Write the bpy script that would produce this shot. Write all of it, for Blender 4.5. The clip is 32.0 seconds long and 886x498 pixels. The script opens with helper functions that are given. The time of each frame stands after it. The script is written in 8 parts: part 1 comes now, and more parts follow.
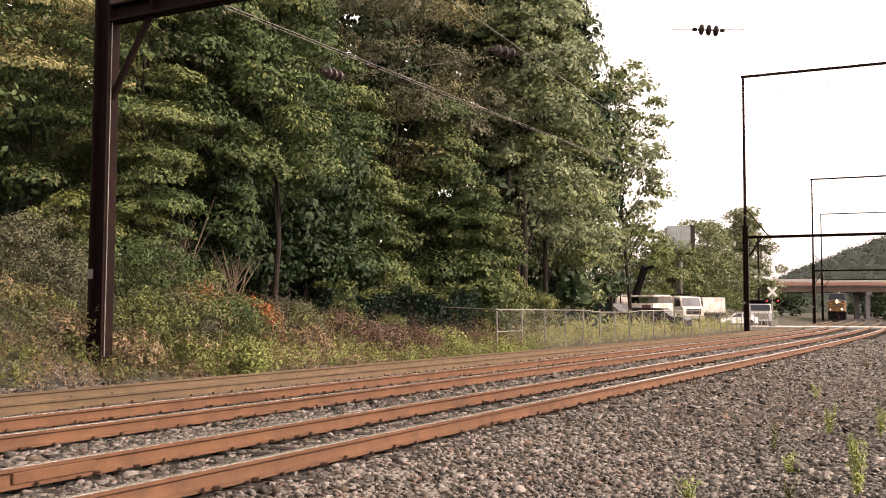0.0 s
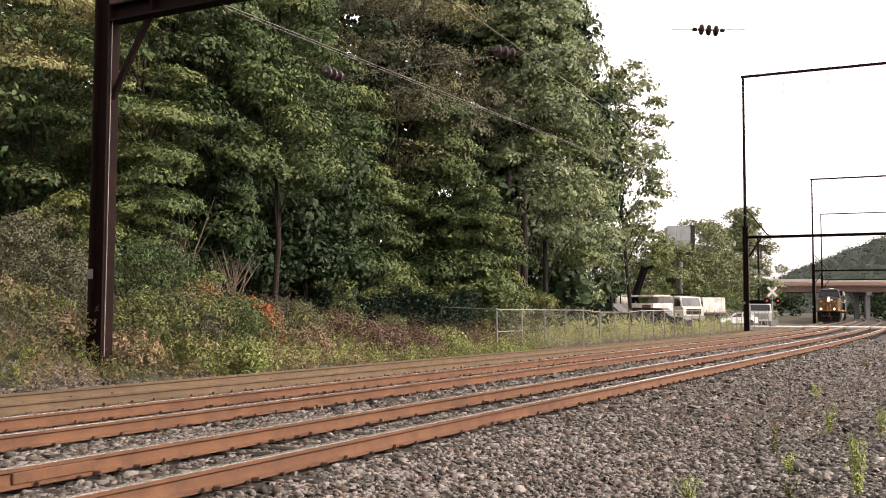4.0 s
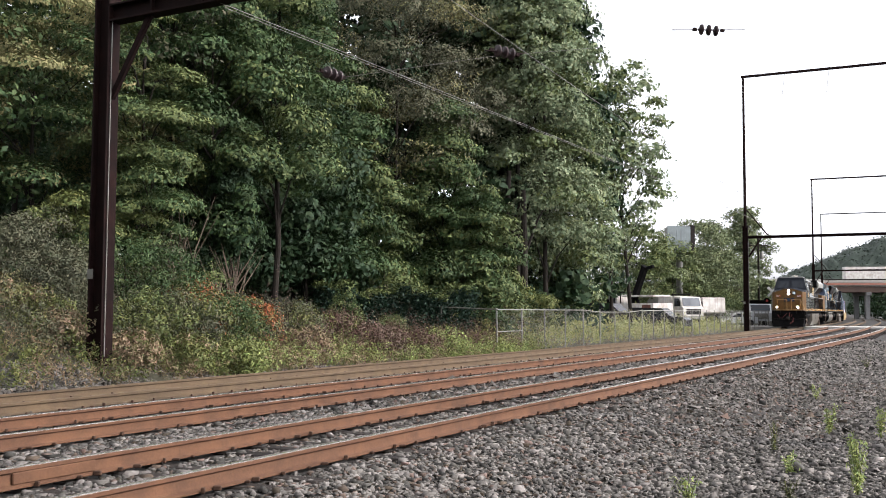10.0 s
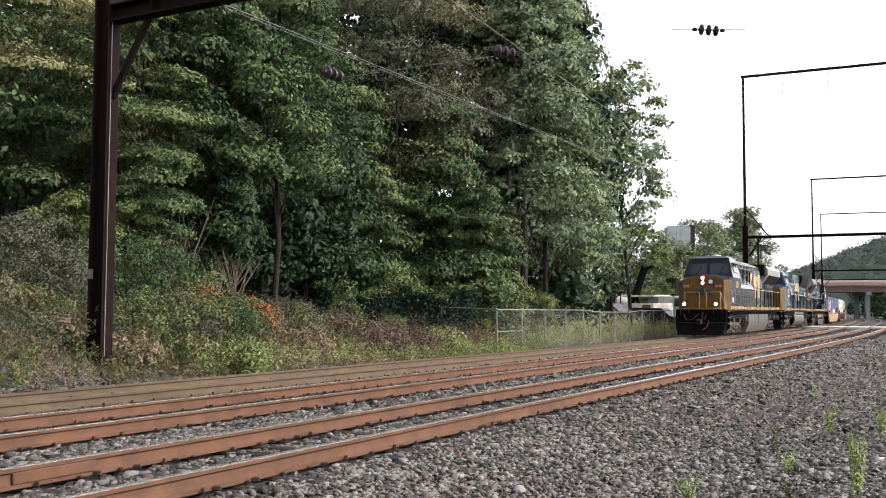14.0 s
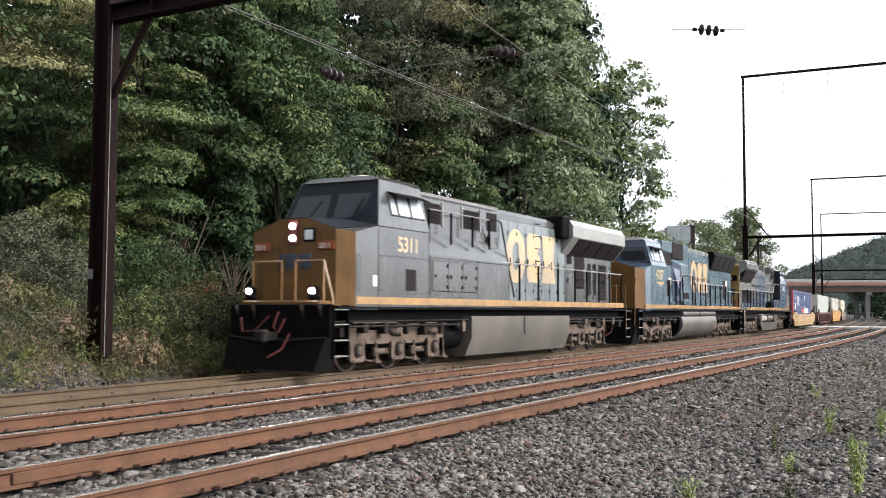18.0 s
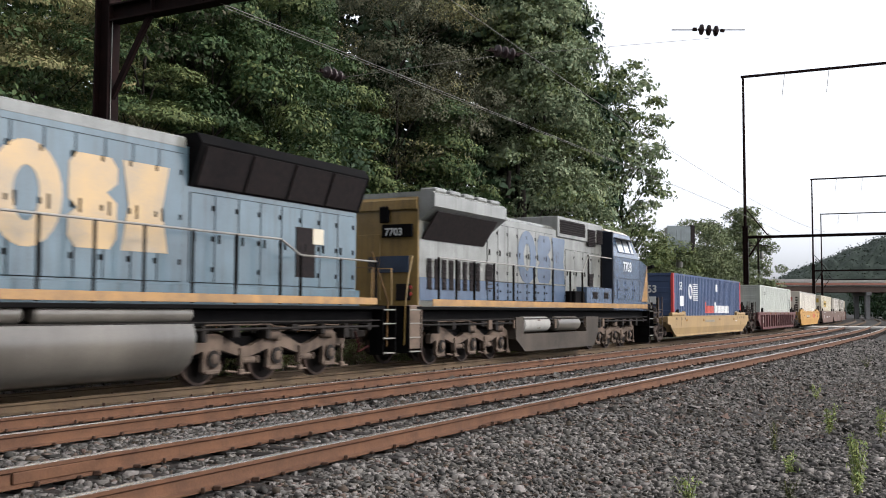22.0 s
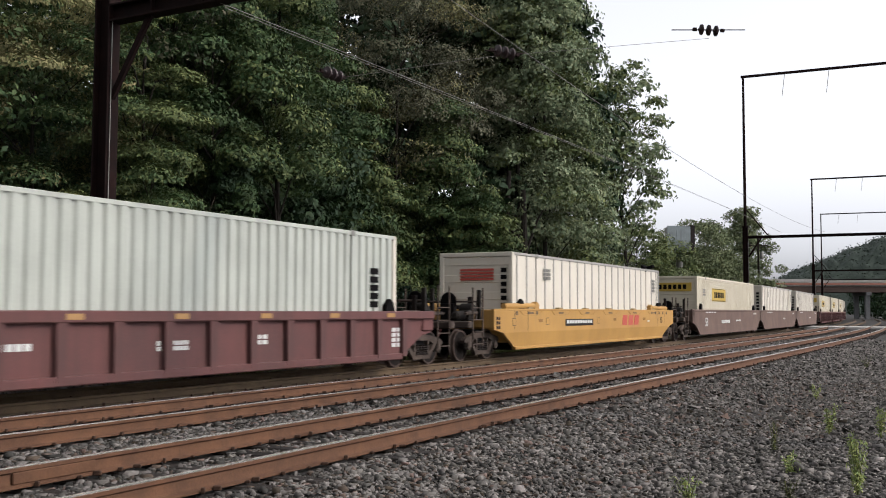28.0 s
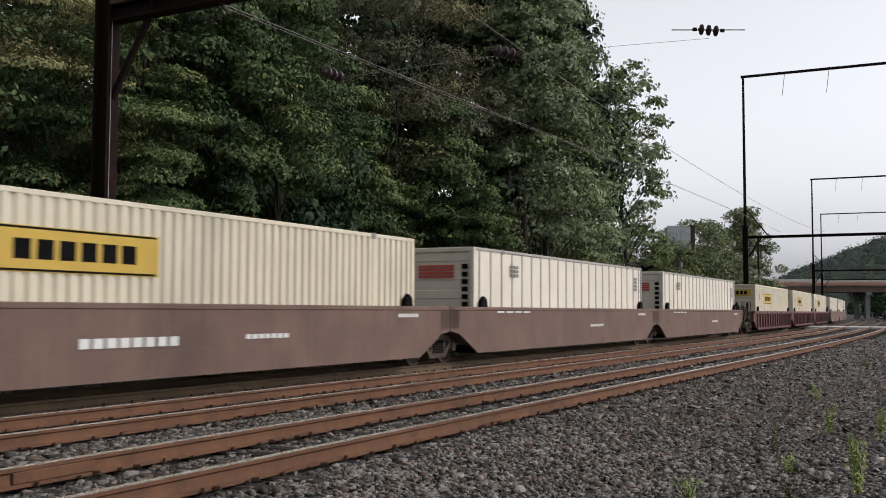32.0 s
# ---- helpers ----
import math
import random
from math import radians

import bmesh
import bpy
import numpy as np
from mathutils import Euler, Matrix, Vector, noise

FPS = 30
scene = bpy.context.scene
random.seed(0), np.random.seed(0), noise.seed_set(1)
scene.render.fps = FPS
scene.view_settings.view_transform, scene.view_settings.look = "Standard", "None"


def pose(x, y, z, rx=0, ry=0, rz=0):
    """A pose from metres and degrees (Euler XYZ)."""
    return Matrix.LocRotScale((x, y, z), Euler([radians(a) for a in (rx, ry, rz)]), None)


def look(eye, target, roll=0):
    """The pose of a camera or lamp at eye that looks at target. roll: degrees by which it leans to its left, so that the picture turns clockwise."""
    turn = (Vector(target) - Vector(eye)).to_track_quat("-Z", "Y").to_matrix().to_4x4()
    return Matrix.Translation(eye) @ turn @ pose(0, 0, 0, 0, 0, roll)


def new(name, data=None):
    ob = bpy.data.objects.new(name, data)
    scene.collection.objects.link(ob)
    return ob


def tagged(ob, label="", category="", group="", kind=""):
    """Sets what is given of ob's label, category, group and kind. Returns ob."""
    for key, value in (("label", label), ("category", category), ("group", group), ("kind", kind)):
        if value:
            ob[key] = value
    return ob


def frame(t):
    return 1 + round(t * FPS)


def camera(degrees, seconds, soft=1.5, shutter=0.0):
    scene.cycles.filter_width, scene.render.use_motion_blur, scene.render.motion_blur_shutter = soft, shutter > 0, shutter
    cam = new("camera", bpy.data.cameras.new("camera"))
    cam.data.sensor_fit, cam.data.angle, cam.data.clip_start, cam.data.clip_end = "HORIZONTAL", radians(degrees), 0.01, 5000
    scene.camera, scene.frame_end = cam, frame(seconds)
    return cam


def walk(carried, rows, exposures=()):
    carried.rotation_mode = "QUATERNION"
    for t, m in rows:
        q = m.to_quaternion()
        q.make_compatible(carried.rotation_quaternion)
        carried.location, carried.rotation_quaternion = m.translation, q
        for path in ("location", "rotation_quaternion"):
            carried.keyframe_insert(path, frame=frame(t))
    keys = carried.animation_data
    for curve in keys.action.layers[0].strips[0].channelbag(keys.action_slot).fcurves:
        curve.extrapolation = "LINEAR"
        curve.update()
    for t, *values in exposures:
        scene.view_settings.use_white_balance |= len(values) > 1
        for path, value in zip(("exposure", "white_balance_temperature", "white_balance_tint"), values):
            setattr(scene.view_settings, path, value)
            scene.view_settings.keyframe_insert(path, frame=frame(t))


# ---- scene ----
cam = camera(48.583, 32.0, soft=1.0, shutter=0.3)
EYE = (0.0, 0.0, 1.412)
AIM = (0.0, math.cos(radians(3.587)), 1.412 + math.sin(radians(3.587)))
walk(cam, [(0.0, look(EYE, AIM, 0.227)), (32.0, look(EYE, AIM, 0.227))],
     exposures=[(0.0, 1.80, 7900, 25), (3.0, 1.75, 7600, 23), (6.0, 1.66, 6500, 16), (13.0, 1.62, 6100, 13), (18.0, 1.52, 6050, 12), (20.0, 1.03, 6050, 12), (22.0, 1.02, 6050, 12), (24.0, 0.95, 6100, 12), (28.0, 0.72, 6150, 13), (29.0, 0.60, 6180, 13), (30.0, 0.32, 6200, 13), (31.0, 0.55, 6200, 13), (32.0, 0.45, 6200, 13)])

# ---------- world and sun ----------
world = bpy.data.worlds.new("world")
scene.world = world
world.use_nodes = True
wn, wl = world.node_tree.nodes, world.node_tree.links
SUN_EL, SUN_AZ = 36.0, 106.0          # height, and compass angle from +y towards +x
sky = wn.new("ShaderNodeTexSky")
sky.sky_type, sky.sun_disc = "NISHITA", False
sky.sun_elevation, sky.sun_rotation = radians(SUN_EL), radians(SUN_AZ)
sky.air_density, sky.dust_density, sky.ozone_density = 1.0, 3.0, 1.0
pale = wn.new("ShaderNodeHueSaturation")
pale.inputs["Saturation"].default_value = 0.04
wl.new(sky.outputs[0], pale.inputs["Color"])
wl.new(pale.outputs[0], wn["Background"].inputs["Color"])
wn["Background"].inputs["Strength"].default_value = 0.17
sun = new("sun", bpy.data.lights.new("sun", "SUN"))
sun.data.energy, sun.data.angle, sun.data.color = 1.05, radians(5), (1.0, 0.85, 0.66)
sd = Vector((math.sin(radians(SUN_AZ)) * math.cos(radians(SUN_EL)), math.cos(radians(SUN_AZ)) * math.cos(radians(SUN_EL)), math.sin(radians(SUN_EL))))
sun.matrix_world = look(sd * 50, (0, 0, 0))

# ---------- materials ----------
def mat(name, base, other=None, rough=0.7, metal=0.0, scale=6.0, amount=0.5, bump=0.2, fine=60.0, rnd=0.0, island=False, transl=0.0,
        coords="Object", stretch=None, streak=0.0, streak_col=(0.035, 0.028, 0.022), emit=0.0, spec=0.16):
    """Base colour mixed with another by two scales of noise, optional rain streaks, per-piece variation and relief."""
    m = bpy.data.materials.new(name)
    m.use_nodes = True
    n, l = m.node_tree.nodes, m.node_tree.links
    b = n["Principled BSDF"]
    b.inputs["Roughness"].default_value, b.inputs["Metallic"].default_value = rough, metal
    b.inputs["Specular IOR Level"].default_value = spec
    tc = n.new("ShaderNodeTexCoord")
    mp = n.new("ShaderNodeMapping")
    l.new(tc.outputs[coords], mp.inputs[0])
    if stretch:
        mp.inputs["Scale"].default_value = stretch
    big = n.new("ShaderNodeTexNoise")
    big.inputs["Scale"].default_value, big.inputs["Detail"].default_value = scale, 5
    sm = n.new("ShaderNodeTexNoise")
    sm.inputs["Scale"].default_value, sm.inputs["Detail"].default_value = fine, 3
    l.new(mp.outputs[0], big.inputs["Vector"])
    l.new(mp.outputs[0], sm.inputs["Vector"])
    mul = n.new("ShaderNodeMath")
    mul.operation = "MULTIPLY_ADD"
    l.new(sm.outputs["Fac"], mul.inputs[0])
    mul.inputs[1].default_value, mul.inputs[2].default_value = 0.45, -0.22
    add = n.new("ShaderNodeMath")
    l.new(big.outputs["Fac"], add.inputs[0])
    l.new(mul.outputs[0], add.inputs[1])
    rng = n.new("ShaderNodeMapRange")
    rng.inputs[1].default_value, rng.inputs[2].default_value = 0.32, 0.70
    rng.inputs[3].default_value, rng.inputs[4].default_value = 0.0, amount
    l.new(add.outputs[0], rng.inputs[0])
    mix = n.new("ShaderNodeMix")
    mix.data_type = "RGBA"
    mix.inputs["A"].default_value = (*base, 1)
    mix.inputs["B"].default_value = (*(other or tuple(c * 0.55 for c in base)), 1)
    l.new(rng.outputs[0], mix.inputs["Factor"])
    col = mix.outputs["Result"]
    if streak:
        mp2 = n.new("ShaderNodeMapping")
        mp2.inputs["Scale"].default_value = (5.0, 5.0, 0.25)
        l.new(tc.outputs[coords], mp2.inputs[0])
        st = n.new("ShaderNodeTexNoise")
        st.inputs["Scale"].default_value, st.inputs["Detail"].default_value = 1.6, 4
        l.new(mp2.outputs[0], st.inputs["Vector"])
        r2 = n.new("ShaderNodeMapRange")
        r2.inputs[1].default_value, r2.inputs[2].default_value, r2.inputs[4].default_value = 0.5, 0.78, streak
        l.new(st.outputs["Fac"], r2.inputs[0])
        mx = n.new("ShaderNodeMix")
        mx.data_type = "RGBA"
        l.new(r2.outputs[0], mx.inputs["Factor"])
        l.new(col, mx.inputs["A"])
        mx.inputs["B"].default_value = (*streak_col, 1)
        col = mx.outputs["Result"]
    if rnd:
        if island:
            src = n.new("ShaderNodeNewGeometry").outputs["Random Per Island"]
        else:
            src = n.new("ShaderNodeObjectInfo").outputs["Random"]
        r3 = n.new("ShaderNodeMapRange")
        r3.inputs[3].default_value, r3.inputs[4].default_value = 1 - rnd, 1 + rnd
        l.new(src, r3.inputs[0])
        hs = n.new("ShaderNodeHueSaturation")
        l.new(r3.outputs[0], hs.inputs["Value"])
        if island:
            r4 = n.new("ShaderNodeMapRange")
            r4.inputs[3].default_value, r4.inputs[4].default_value = 0.5 + 0.03, 0.5 - 0.03
            l.new(src, r4.inputs[0])
            l.new(r4.outputs[0], hs.inputs["Hue"])
        l.new(col, hs.inputs["Color"])
        col = hs.outputs[0]
    l.new(col, b.inputs["Base Color"])
    if bump:
        bp = n.new("ShaderNodeBump")
        bp.inputs["Strength"].default_value, bp.inputs["Distance"].default_value = bump, 0.02
        l.new(add.outputs[0], bp.inputs["Height"])
        l.new(bp.outputs[0], b.inputs["Normal"])
    if transl:
        t = n.new("ShaderNodeBsdfTranslucent")
        l.new(col, t.inputs["Color"])
        ms = n.new("ShaderNodeMixShader")
        ms.inputs[0].default_value = transl
        l.new(b.outputs[0], ms.inputs[1])
        l.new(t.outputs[0], ms.inputs[2])
        l.new(ms.outputs[0], n["Material Output"].inputs["Surface"])
    if emit:
        l.new(col, b.inputs["Emission Color"])
        b.inputs["Emission Strength"].default_value = emit
    return m


M = {}
M["rust"] = mat("rusty_rail_steel", (0.098, 0.048, 0.026), (0.056, 0.029, 0.018), 0.9, 0, 3, 0.8, 0.25, 40, spec=0.2)
M["rust_dull"] = mat("dull_brown_rail_steel", (0.088, 0.061, 0.036), (0.056, 0.039, 0.025), 0.9, 0, 3, 0.8, 0.25, 40, spec=0.2)
M["railtop"] = mat("polished_rail_head", (0.80, 0.77, 0.73), (0.55, 0.47, 0.40), 0.26, 0.9, 8, 0.4, 0.02)
M["tie"] = mat("creosoted_tie_wood", (0.012, 0.010, 0.009), (0.034, 0.028, 0.024), 0.9, 0, 5, 0.8, 0.6, 50, rnd=0.35, stretch=(6, 0.6, 2))
M["spike"] = mat("rusted_spikes", (0.036, 0.022, 0.016), (0.07, 0.036, 0.022), 0.85, 0.2, 10, 0.7, 0.2)
M["ground"] = mat("grey_ballast_ground", (0.034, 0.031, 0.028), (0.018, 0.016, 0.015), 0.95, 0, 0.6, 0.7, 0.9, 22)
M["stone"] = mat("crushed_stone", (0.112, 0.104, 0.093), (0.052, 0.048, 0.044), 0.95, 0, 3.5, 0.9, 0.3, 40, rnd=0.85, island=True, spec=0.25)
M["stone_rust"] = mat("rust_stained_stone", (0.091, 0.067, 0.050), (0.050, 0.038, 0.031), 0.95, 0, 3.5, 0.9, 0.3, 40, rnd=0.6, island=True, spec=0.25)
M["dirt"] = mat("weedy_soil", (0.045, 0.041, 0.028), (0.026, 0.027, 0.017), 0.95, 0, 1.2, 0.9, 0.7, 25)
M["asphalt"] = mat("worn_asphalt", (0.11, 0.11, 0.11), (0.07, 0.07, 0.07), 0.9, 0, 2, 0.7, 0.3)
M["crossing"] = mat("pale_concrete_panels", (0.340, 0.326, 0.306), (0.245, 0.231, 0.211), 0.85, 0, 3, 0.8, 0.2)
M["gantry"] = mat("dark_brown_weathered_steel", (0.0055, 0.0032, 0.003), (0.014, 0.006, 0.005), 0.75, 0, 2.5, 0.8, 0.2, spec=0.06)
M["galv"] = mat("galvanised_steel", (0.180, 0.174, 0.156), (0.120, 0.114, 0.102), 0.55, 0.6, 5, 0.7, 0.1)
M["wire"] = mat("weathered_wire", (0.16, 0.15, 0.14), None, 0.6, 0.4, 5, 0.4, 0.0)
M["bark"] = mat("tree_bark", (0.018, 0.014, 0.011), (0.009, 0.0075, 0.006), 0.95, 0, 3, 0.9, 0.8, 30, stretch=(3, 3, 0.7))
M["porcelain"] = mat("brown_porcelain", (0.03, 0.02, 0.02), (0.06, 0.045, 0.045), 0.25, 0, 10, 0.5, 0.0)
LEAF = {}
# "dark" is set low to carry the shade inside the wood
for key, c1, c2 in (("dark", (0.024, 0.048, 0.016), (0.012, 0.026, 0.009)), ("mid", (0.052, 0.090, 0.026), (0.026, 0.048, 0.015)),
                    ("light", (0.112, 0.145, 0.042), (0.060, 0.088, 0.027)), ("olive", (0.095, 0.102, 0.048), (0.052, 0.058, 0.030)),
                    ("orange", (0.30, 0.115, 0.035), (0.18, 0.09, 0.03)), ("brown", (0.130, 0.100, 0.062), (0.074, 0.060, 0.038)),
                    ("straw", (0.175, 0.138, 0.066), (0.105, 0.086, 0.043)), ("weed", (0.135, 0.160, 0.042), (0.078, 0.098, 0.028)), ("far", (0.125, 0.155, 0.060), (0.075, 0.10, 0.042)),
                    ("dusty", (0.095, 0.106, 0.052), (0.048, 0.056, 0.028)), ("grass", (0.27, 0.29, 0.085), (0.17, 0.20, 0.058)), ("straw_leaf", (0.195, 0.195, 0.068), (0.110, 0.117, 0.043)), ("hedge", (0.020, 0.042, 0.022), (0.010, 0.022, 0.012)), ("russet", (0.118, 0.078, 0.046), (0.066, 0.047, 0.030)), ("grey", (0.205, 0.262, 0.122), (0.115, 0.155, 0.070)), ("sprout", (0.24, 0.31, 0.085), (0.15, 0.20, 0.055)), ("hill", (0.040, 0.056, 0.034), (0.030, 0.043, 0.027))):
    c1, c2 = [tuple(0.86 * q for q in c) for c in (c1, c2)] if key not in ("far", "hill", "sprout", "straw", "grass") else (c1, c2)
    # extra blue puts the haze over the trees into the leaf colours
    c1, c2 = [(1.05 * c[0], 0.99 * c[1], 1.22 * c[2]) for c in (c1, c2)]
    LEAF[key] = mat(key + "_foliage", c1, c2, 0.62, 0, 0.5, 0.9, 0.0, 8, rnd=0.12 if key == "hill" else 0.3, island=True, transl=0.28 if key == "grey" else 0.15, coords="Object", spec=0.14)

# ---------- mesh kit ----------
class Kit:
    """Collects boxes, prisms and tubes into one mesh."""
    def __init__(self):
        self.v, self.f = [], []

    def add(self, vs, fs):
        o = len(self.v)
        self.v += [tuple(p) for p in vs]
        self.f += [tuple(o + i for i in f) for f in fs]
        return self

    def box(self, x0, x1, y0, y1, z0, z1, c=0.012):
        x0, x1, y0, y1, z0, z1 = min(x0, x1), max(x0, x1), min(y0, y1), max(y0, y1), min(z0, z1), max(z0, z1)
        c = min(c, (x1 - x0) * 0.3, (y1 - y0) * 0.3, (z1 - z0) * 0.3)
        vs, ids = [], {}
        for i, x in ((0, x0), (1, x1)):
            for j, y in ((0, y0), (1, y1)):
                for k, z in ((0, z0), (1, z1)):
                    dx, dy, dz = (c if i == 0 else -c), (c if j == 0 else -c), (c if k == 0 else -c)
                    ids[i, j, k] = len(vs)
                    vs += [(x, y + dy, z + dz), (x + dx, y, z + dz), (x + dx, y + dy, z)]
        q = lambda *a: tuple(ids[t[:3]] + t[3] for t in a)
        fs = []
        for i in (0, 1):
            f = q((i, 0, 0, 0), (i, 1, 0, 0), (i, 1, 1, 0), (i, 0, 1, 0))
            fs.append(f if i else f[::-1])
            f = q((0, i, 0, 1), (0, i, 1, 1), (1, i, 1, 1), (1, i, 0, 1))
            fs.append(f if i else f[::-1])
            f = q((0, 0, i, 2), (1, 0, i, 2), (1, 1, i, 2), (0, 1, i, 2))
            fs.append(f if i else f[::-1])
        for i in (0, 1):
            for j in (0, 1):
                fs.append(q((i, j, 0, 0), (i, j, 0, 1), (i, j, 1, 1), (i, j, 1, 0)))
                fs.append(q((i, 0, j, 0), (i, 0, j, 2), (i, 1, j, 2), (i, 1, j, 0)))
                fs.append(q((0, i, j, 1), (0, i, j, 2), (1, i, j, 2), (1, i, j, 1)))
                for k in (0, 1):
                    fs.append(q((i, j, k, 0), (i, j, k, 1), (i, j, k, 2)))
        return self.add(vs, fs)

    def prism(self, pts, w0, w1, axis="y"):
        """A closed outline, as (x, z) for axis y, (y, z) for axis x, (x, y) for axis z, swept from w0 to w1."""
        put = {"y": lambda a, b, w: (a, w, b), "x": lambda a, b, w: (w, a, b), "z": lambda a, b, w: (a, b, w)}[axis]
        n = len(pts)
        vs = [put(a, b, w0) for a, b in pts] + [put(a, b, w1) for a, b in pts]
        fs = [tuple(range(n))[::-1], tuple(range(n, 2 * n))] + [(i, (i + 1) % n, n + (i + 1) % n, n + i) for i in range(n)]
        return self.add(vs, fs)

    def tube(self, pts, r, n=8, ends=True):
        """A round tube through points; r may be one radius or one for each point."""
        pts = [Vector(p) for p in pts]
        rs = r if isinstance(r, (list, tuple)) else [r] * len(pts)
        vs, fs = [], []
        for i, p in enumerate(pts):
            d = (pts[min(i + 1, len(pts) - 1)] - pts[max(i - 1, 0)]).normalized()
            a = d.orthogonal().normalized() if i == 0 else (a - d * a.dot(d)).normalized()
            b = d.cross(a)
            for k in range(n):
                t = 2 * math.pi * k / n
                vs.append(p + (a * math.cos(t) + b * math.sin(t)) * rs[i])
        for i in range(len(pts) - 1):
            for k in range(n):
                fs.append((i * n + k, i * n + (k + 1) % n, (i + 1) * n + (k + 1) % n, (i + 1) * n + k))
        if ends:
            fs += [tuple(range(n))[::-1], tuple(range((len(pts) - 1) * n, len(pts) * n))]
        return self.add(vs, fs)

    def lathe(self, prof, c, axis="y", n=20, caps=True):
        """A profile of (radius, along) turned round an axis through c."""
        vs, fs = [], []
        for r, h in prof:
            for k in range(n):
                t = 2 * math.pi * k / n
                u, v = r * math.cos(t), r * math.sin(t)
                vs.append({"y": (c[0] + u, c[1] + h, c[2] + v), "x": (c[0] + h, c[1] + u, c[2] + v), "z": (c[0] + u, c[1] + v, c[2] + h)}[axis])
        for i in range(len(prof) - 1):
            for k in range(n):
                fs.append((i * n + k, i * n + (k + 1) % n, (i + 1) * n + (k + 1) % n, (i + 1) * n + k))
        if caps:
            fs += [tuple(range(n))[::-1], tuple(range((len(prof) - 1) * n, len(prof) * n))]
        return self.add(vs, fs)

    def mesh(self, name, material, smooth=True):
        me = bpy.data.meshes.new(name)
        me.from_pydata(self.v, [], self.f)
        bm = bmesh.new()
        bm.from_mesh(me)
        bmesh.ops.recalc_face_normals(bm, faces=bm.faces)
        bm.to_mesh(me)
        bm.free()
        me.materials.append(material)
        if smooth:
            me.shade_smooth()
            me.set_sharp_from_angle(angle=radians(32))
        return me


def part(name, kit, material, parent=None, label=""):
    ob = new(name, kit.mesh(name, material) if isinstance(kit, Kit) else kit)
    if parent is not None:
        ob.parent = parent
    if label:
        ob["label"] = label
    return ob


def shared(name, me, parent, m=None):
    ob = new(name, me)
    ob.parent = parent
    if m is not None:
        ob.matrix_basis = m
    return ob


def thing(name, label, category, group="", kind="", m=None):
    ob = new(name)
    ob.empty_display_size = 0.2
    if m is not None:
        ob.matrix_basis = m
    return tagged(ob, label, category, group, kind)


def cloud(name, verts, faces, material, parent=None, smooth=False):
    """A mesh from arrays: verts (n,3), faces (m,4) or (m,3)."""
    me = bpy.data.meshes.new(name)
    verts, faces = np.asarray(verts, np.float32), np.asarray(faces, np.int32)
    k = faces.shape[1]
    me.vertices.add(len(verts))
    me.vertices.foreach_set("co", verts.ravel())
    me.loops.add(faces.size)
    me.loops.foreach_set("vertex_index", faces.ravel())
    me.polygons.add(len(faces))
    me.polygons.foreach_set("loop_start", np.arange(0, faces.size, k, dtype=np.int32))
    me.update(calc_edges=True)
    me.validate()
    me.materials.append(material)
    if smooth:
        me.shade_smooth()
    ob = new(name, me)
    if parent is not None:
        ob.parent = parent
    return ob


# ---------- the line of the railway ----------
STEP = 0.5
SS = np.arange(-240, 600, STEP)


def heading(s):
    s = np.clip(s, -20, 160)
    return np.radians(61.214565 + 0.005307924 * s + 0.001458979 * s ** 2 - 1.747414e-05 * s ** 3 + 6.111954e-08 * s ** 4)


TH = heading(SS)
I0 = int(240 / STEP)
CX = np.concatenate([[0], np.cumsum((np.cos(TH[1:]) + np.cos(TH[:-1])) / 2 * STEP)])
CY = np.concatenate([[0], np.cumsum((np.sin(TH[1:]) + np.sin(TH[:-1])) / 2 * STEP)])
CX, CY = CX - CX[I0], CY - CY[I0] + 29.512


def at(s, d, z=0.0):
    """The place s metres along the far track, d metres from its middle towards the near side."""
    th = np.interp(s, SS, TH)
    return Vector((float(np.interp(s, SS, CX) + d * np.sin(th)), float(np.interp(s, SS, CY) - d * np.cos(th)), z))


def turn(s):
    return math.degrees(float(np.interp(s, SS, TH)))


def rail_coords(x, y):
    """s and d of places in plan."""
    x, y = np.asarray(x, float).ravel(), np.asarray(y, float).ravel()
    S, D = np.empty_like(x), np.empty_like(x)
    cx, cy, th, ss = CX[::4], CY[::4], TH[::4], SS[::4]
    for i in range(0, len(x), 4000):
        xx, yy = x[i:i + 4000, None], y[i:i + 4000, None]
        k = ((cx - xx) ** 2 + (cy - yy) ** 2).argmin(1)
        ex, ey = xx[:, 0] - cx[k], yy[:, 0] - cy[k]
        S[i:i + 4000] = ss[k] + ex * np.cos(th[k]) + ey * np.sin(th[k])
        D[i:i + 4000] = ex * np.sin(th[k]) - ey * np.cos(th[k])
    return S, D


TRACKS = ((0.0, -0.07), (3.71, 0.0), (7.43, 0.03))       # offset and height of the rail heads
def smooth(a, b, x):
    t = np.clip((x - a) / (b - a), 0, 1)
    return t * t * (3 - 2 * t)


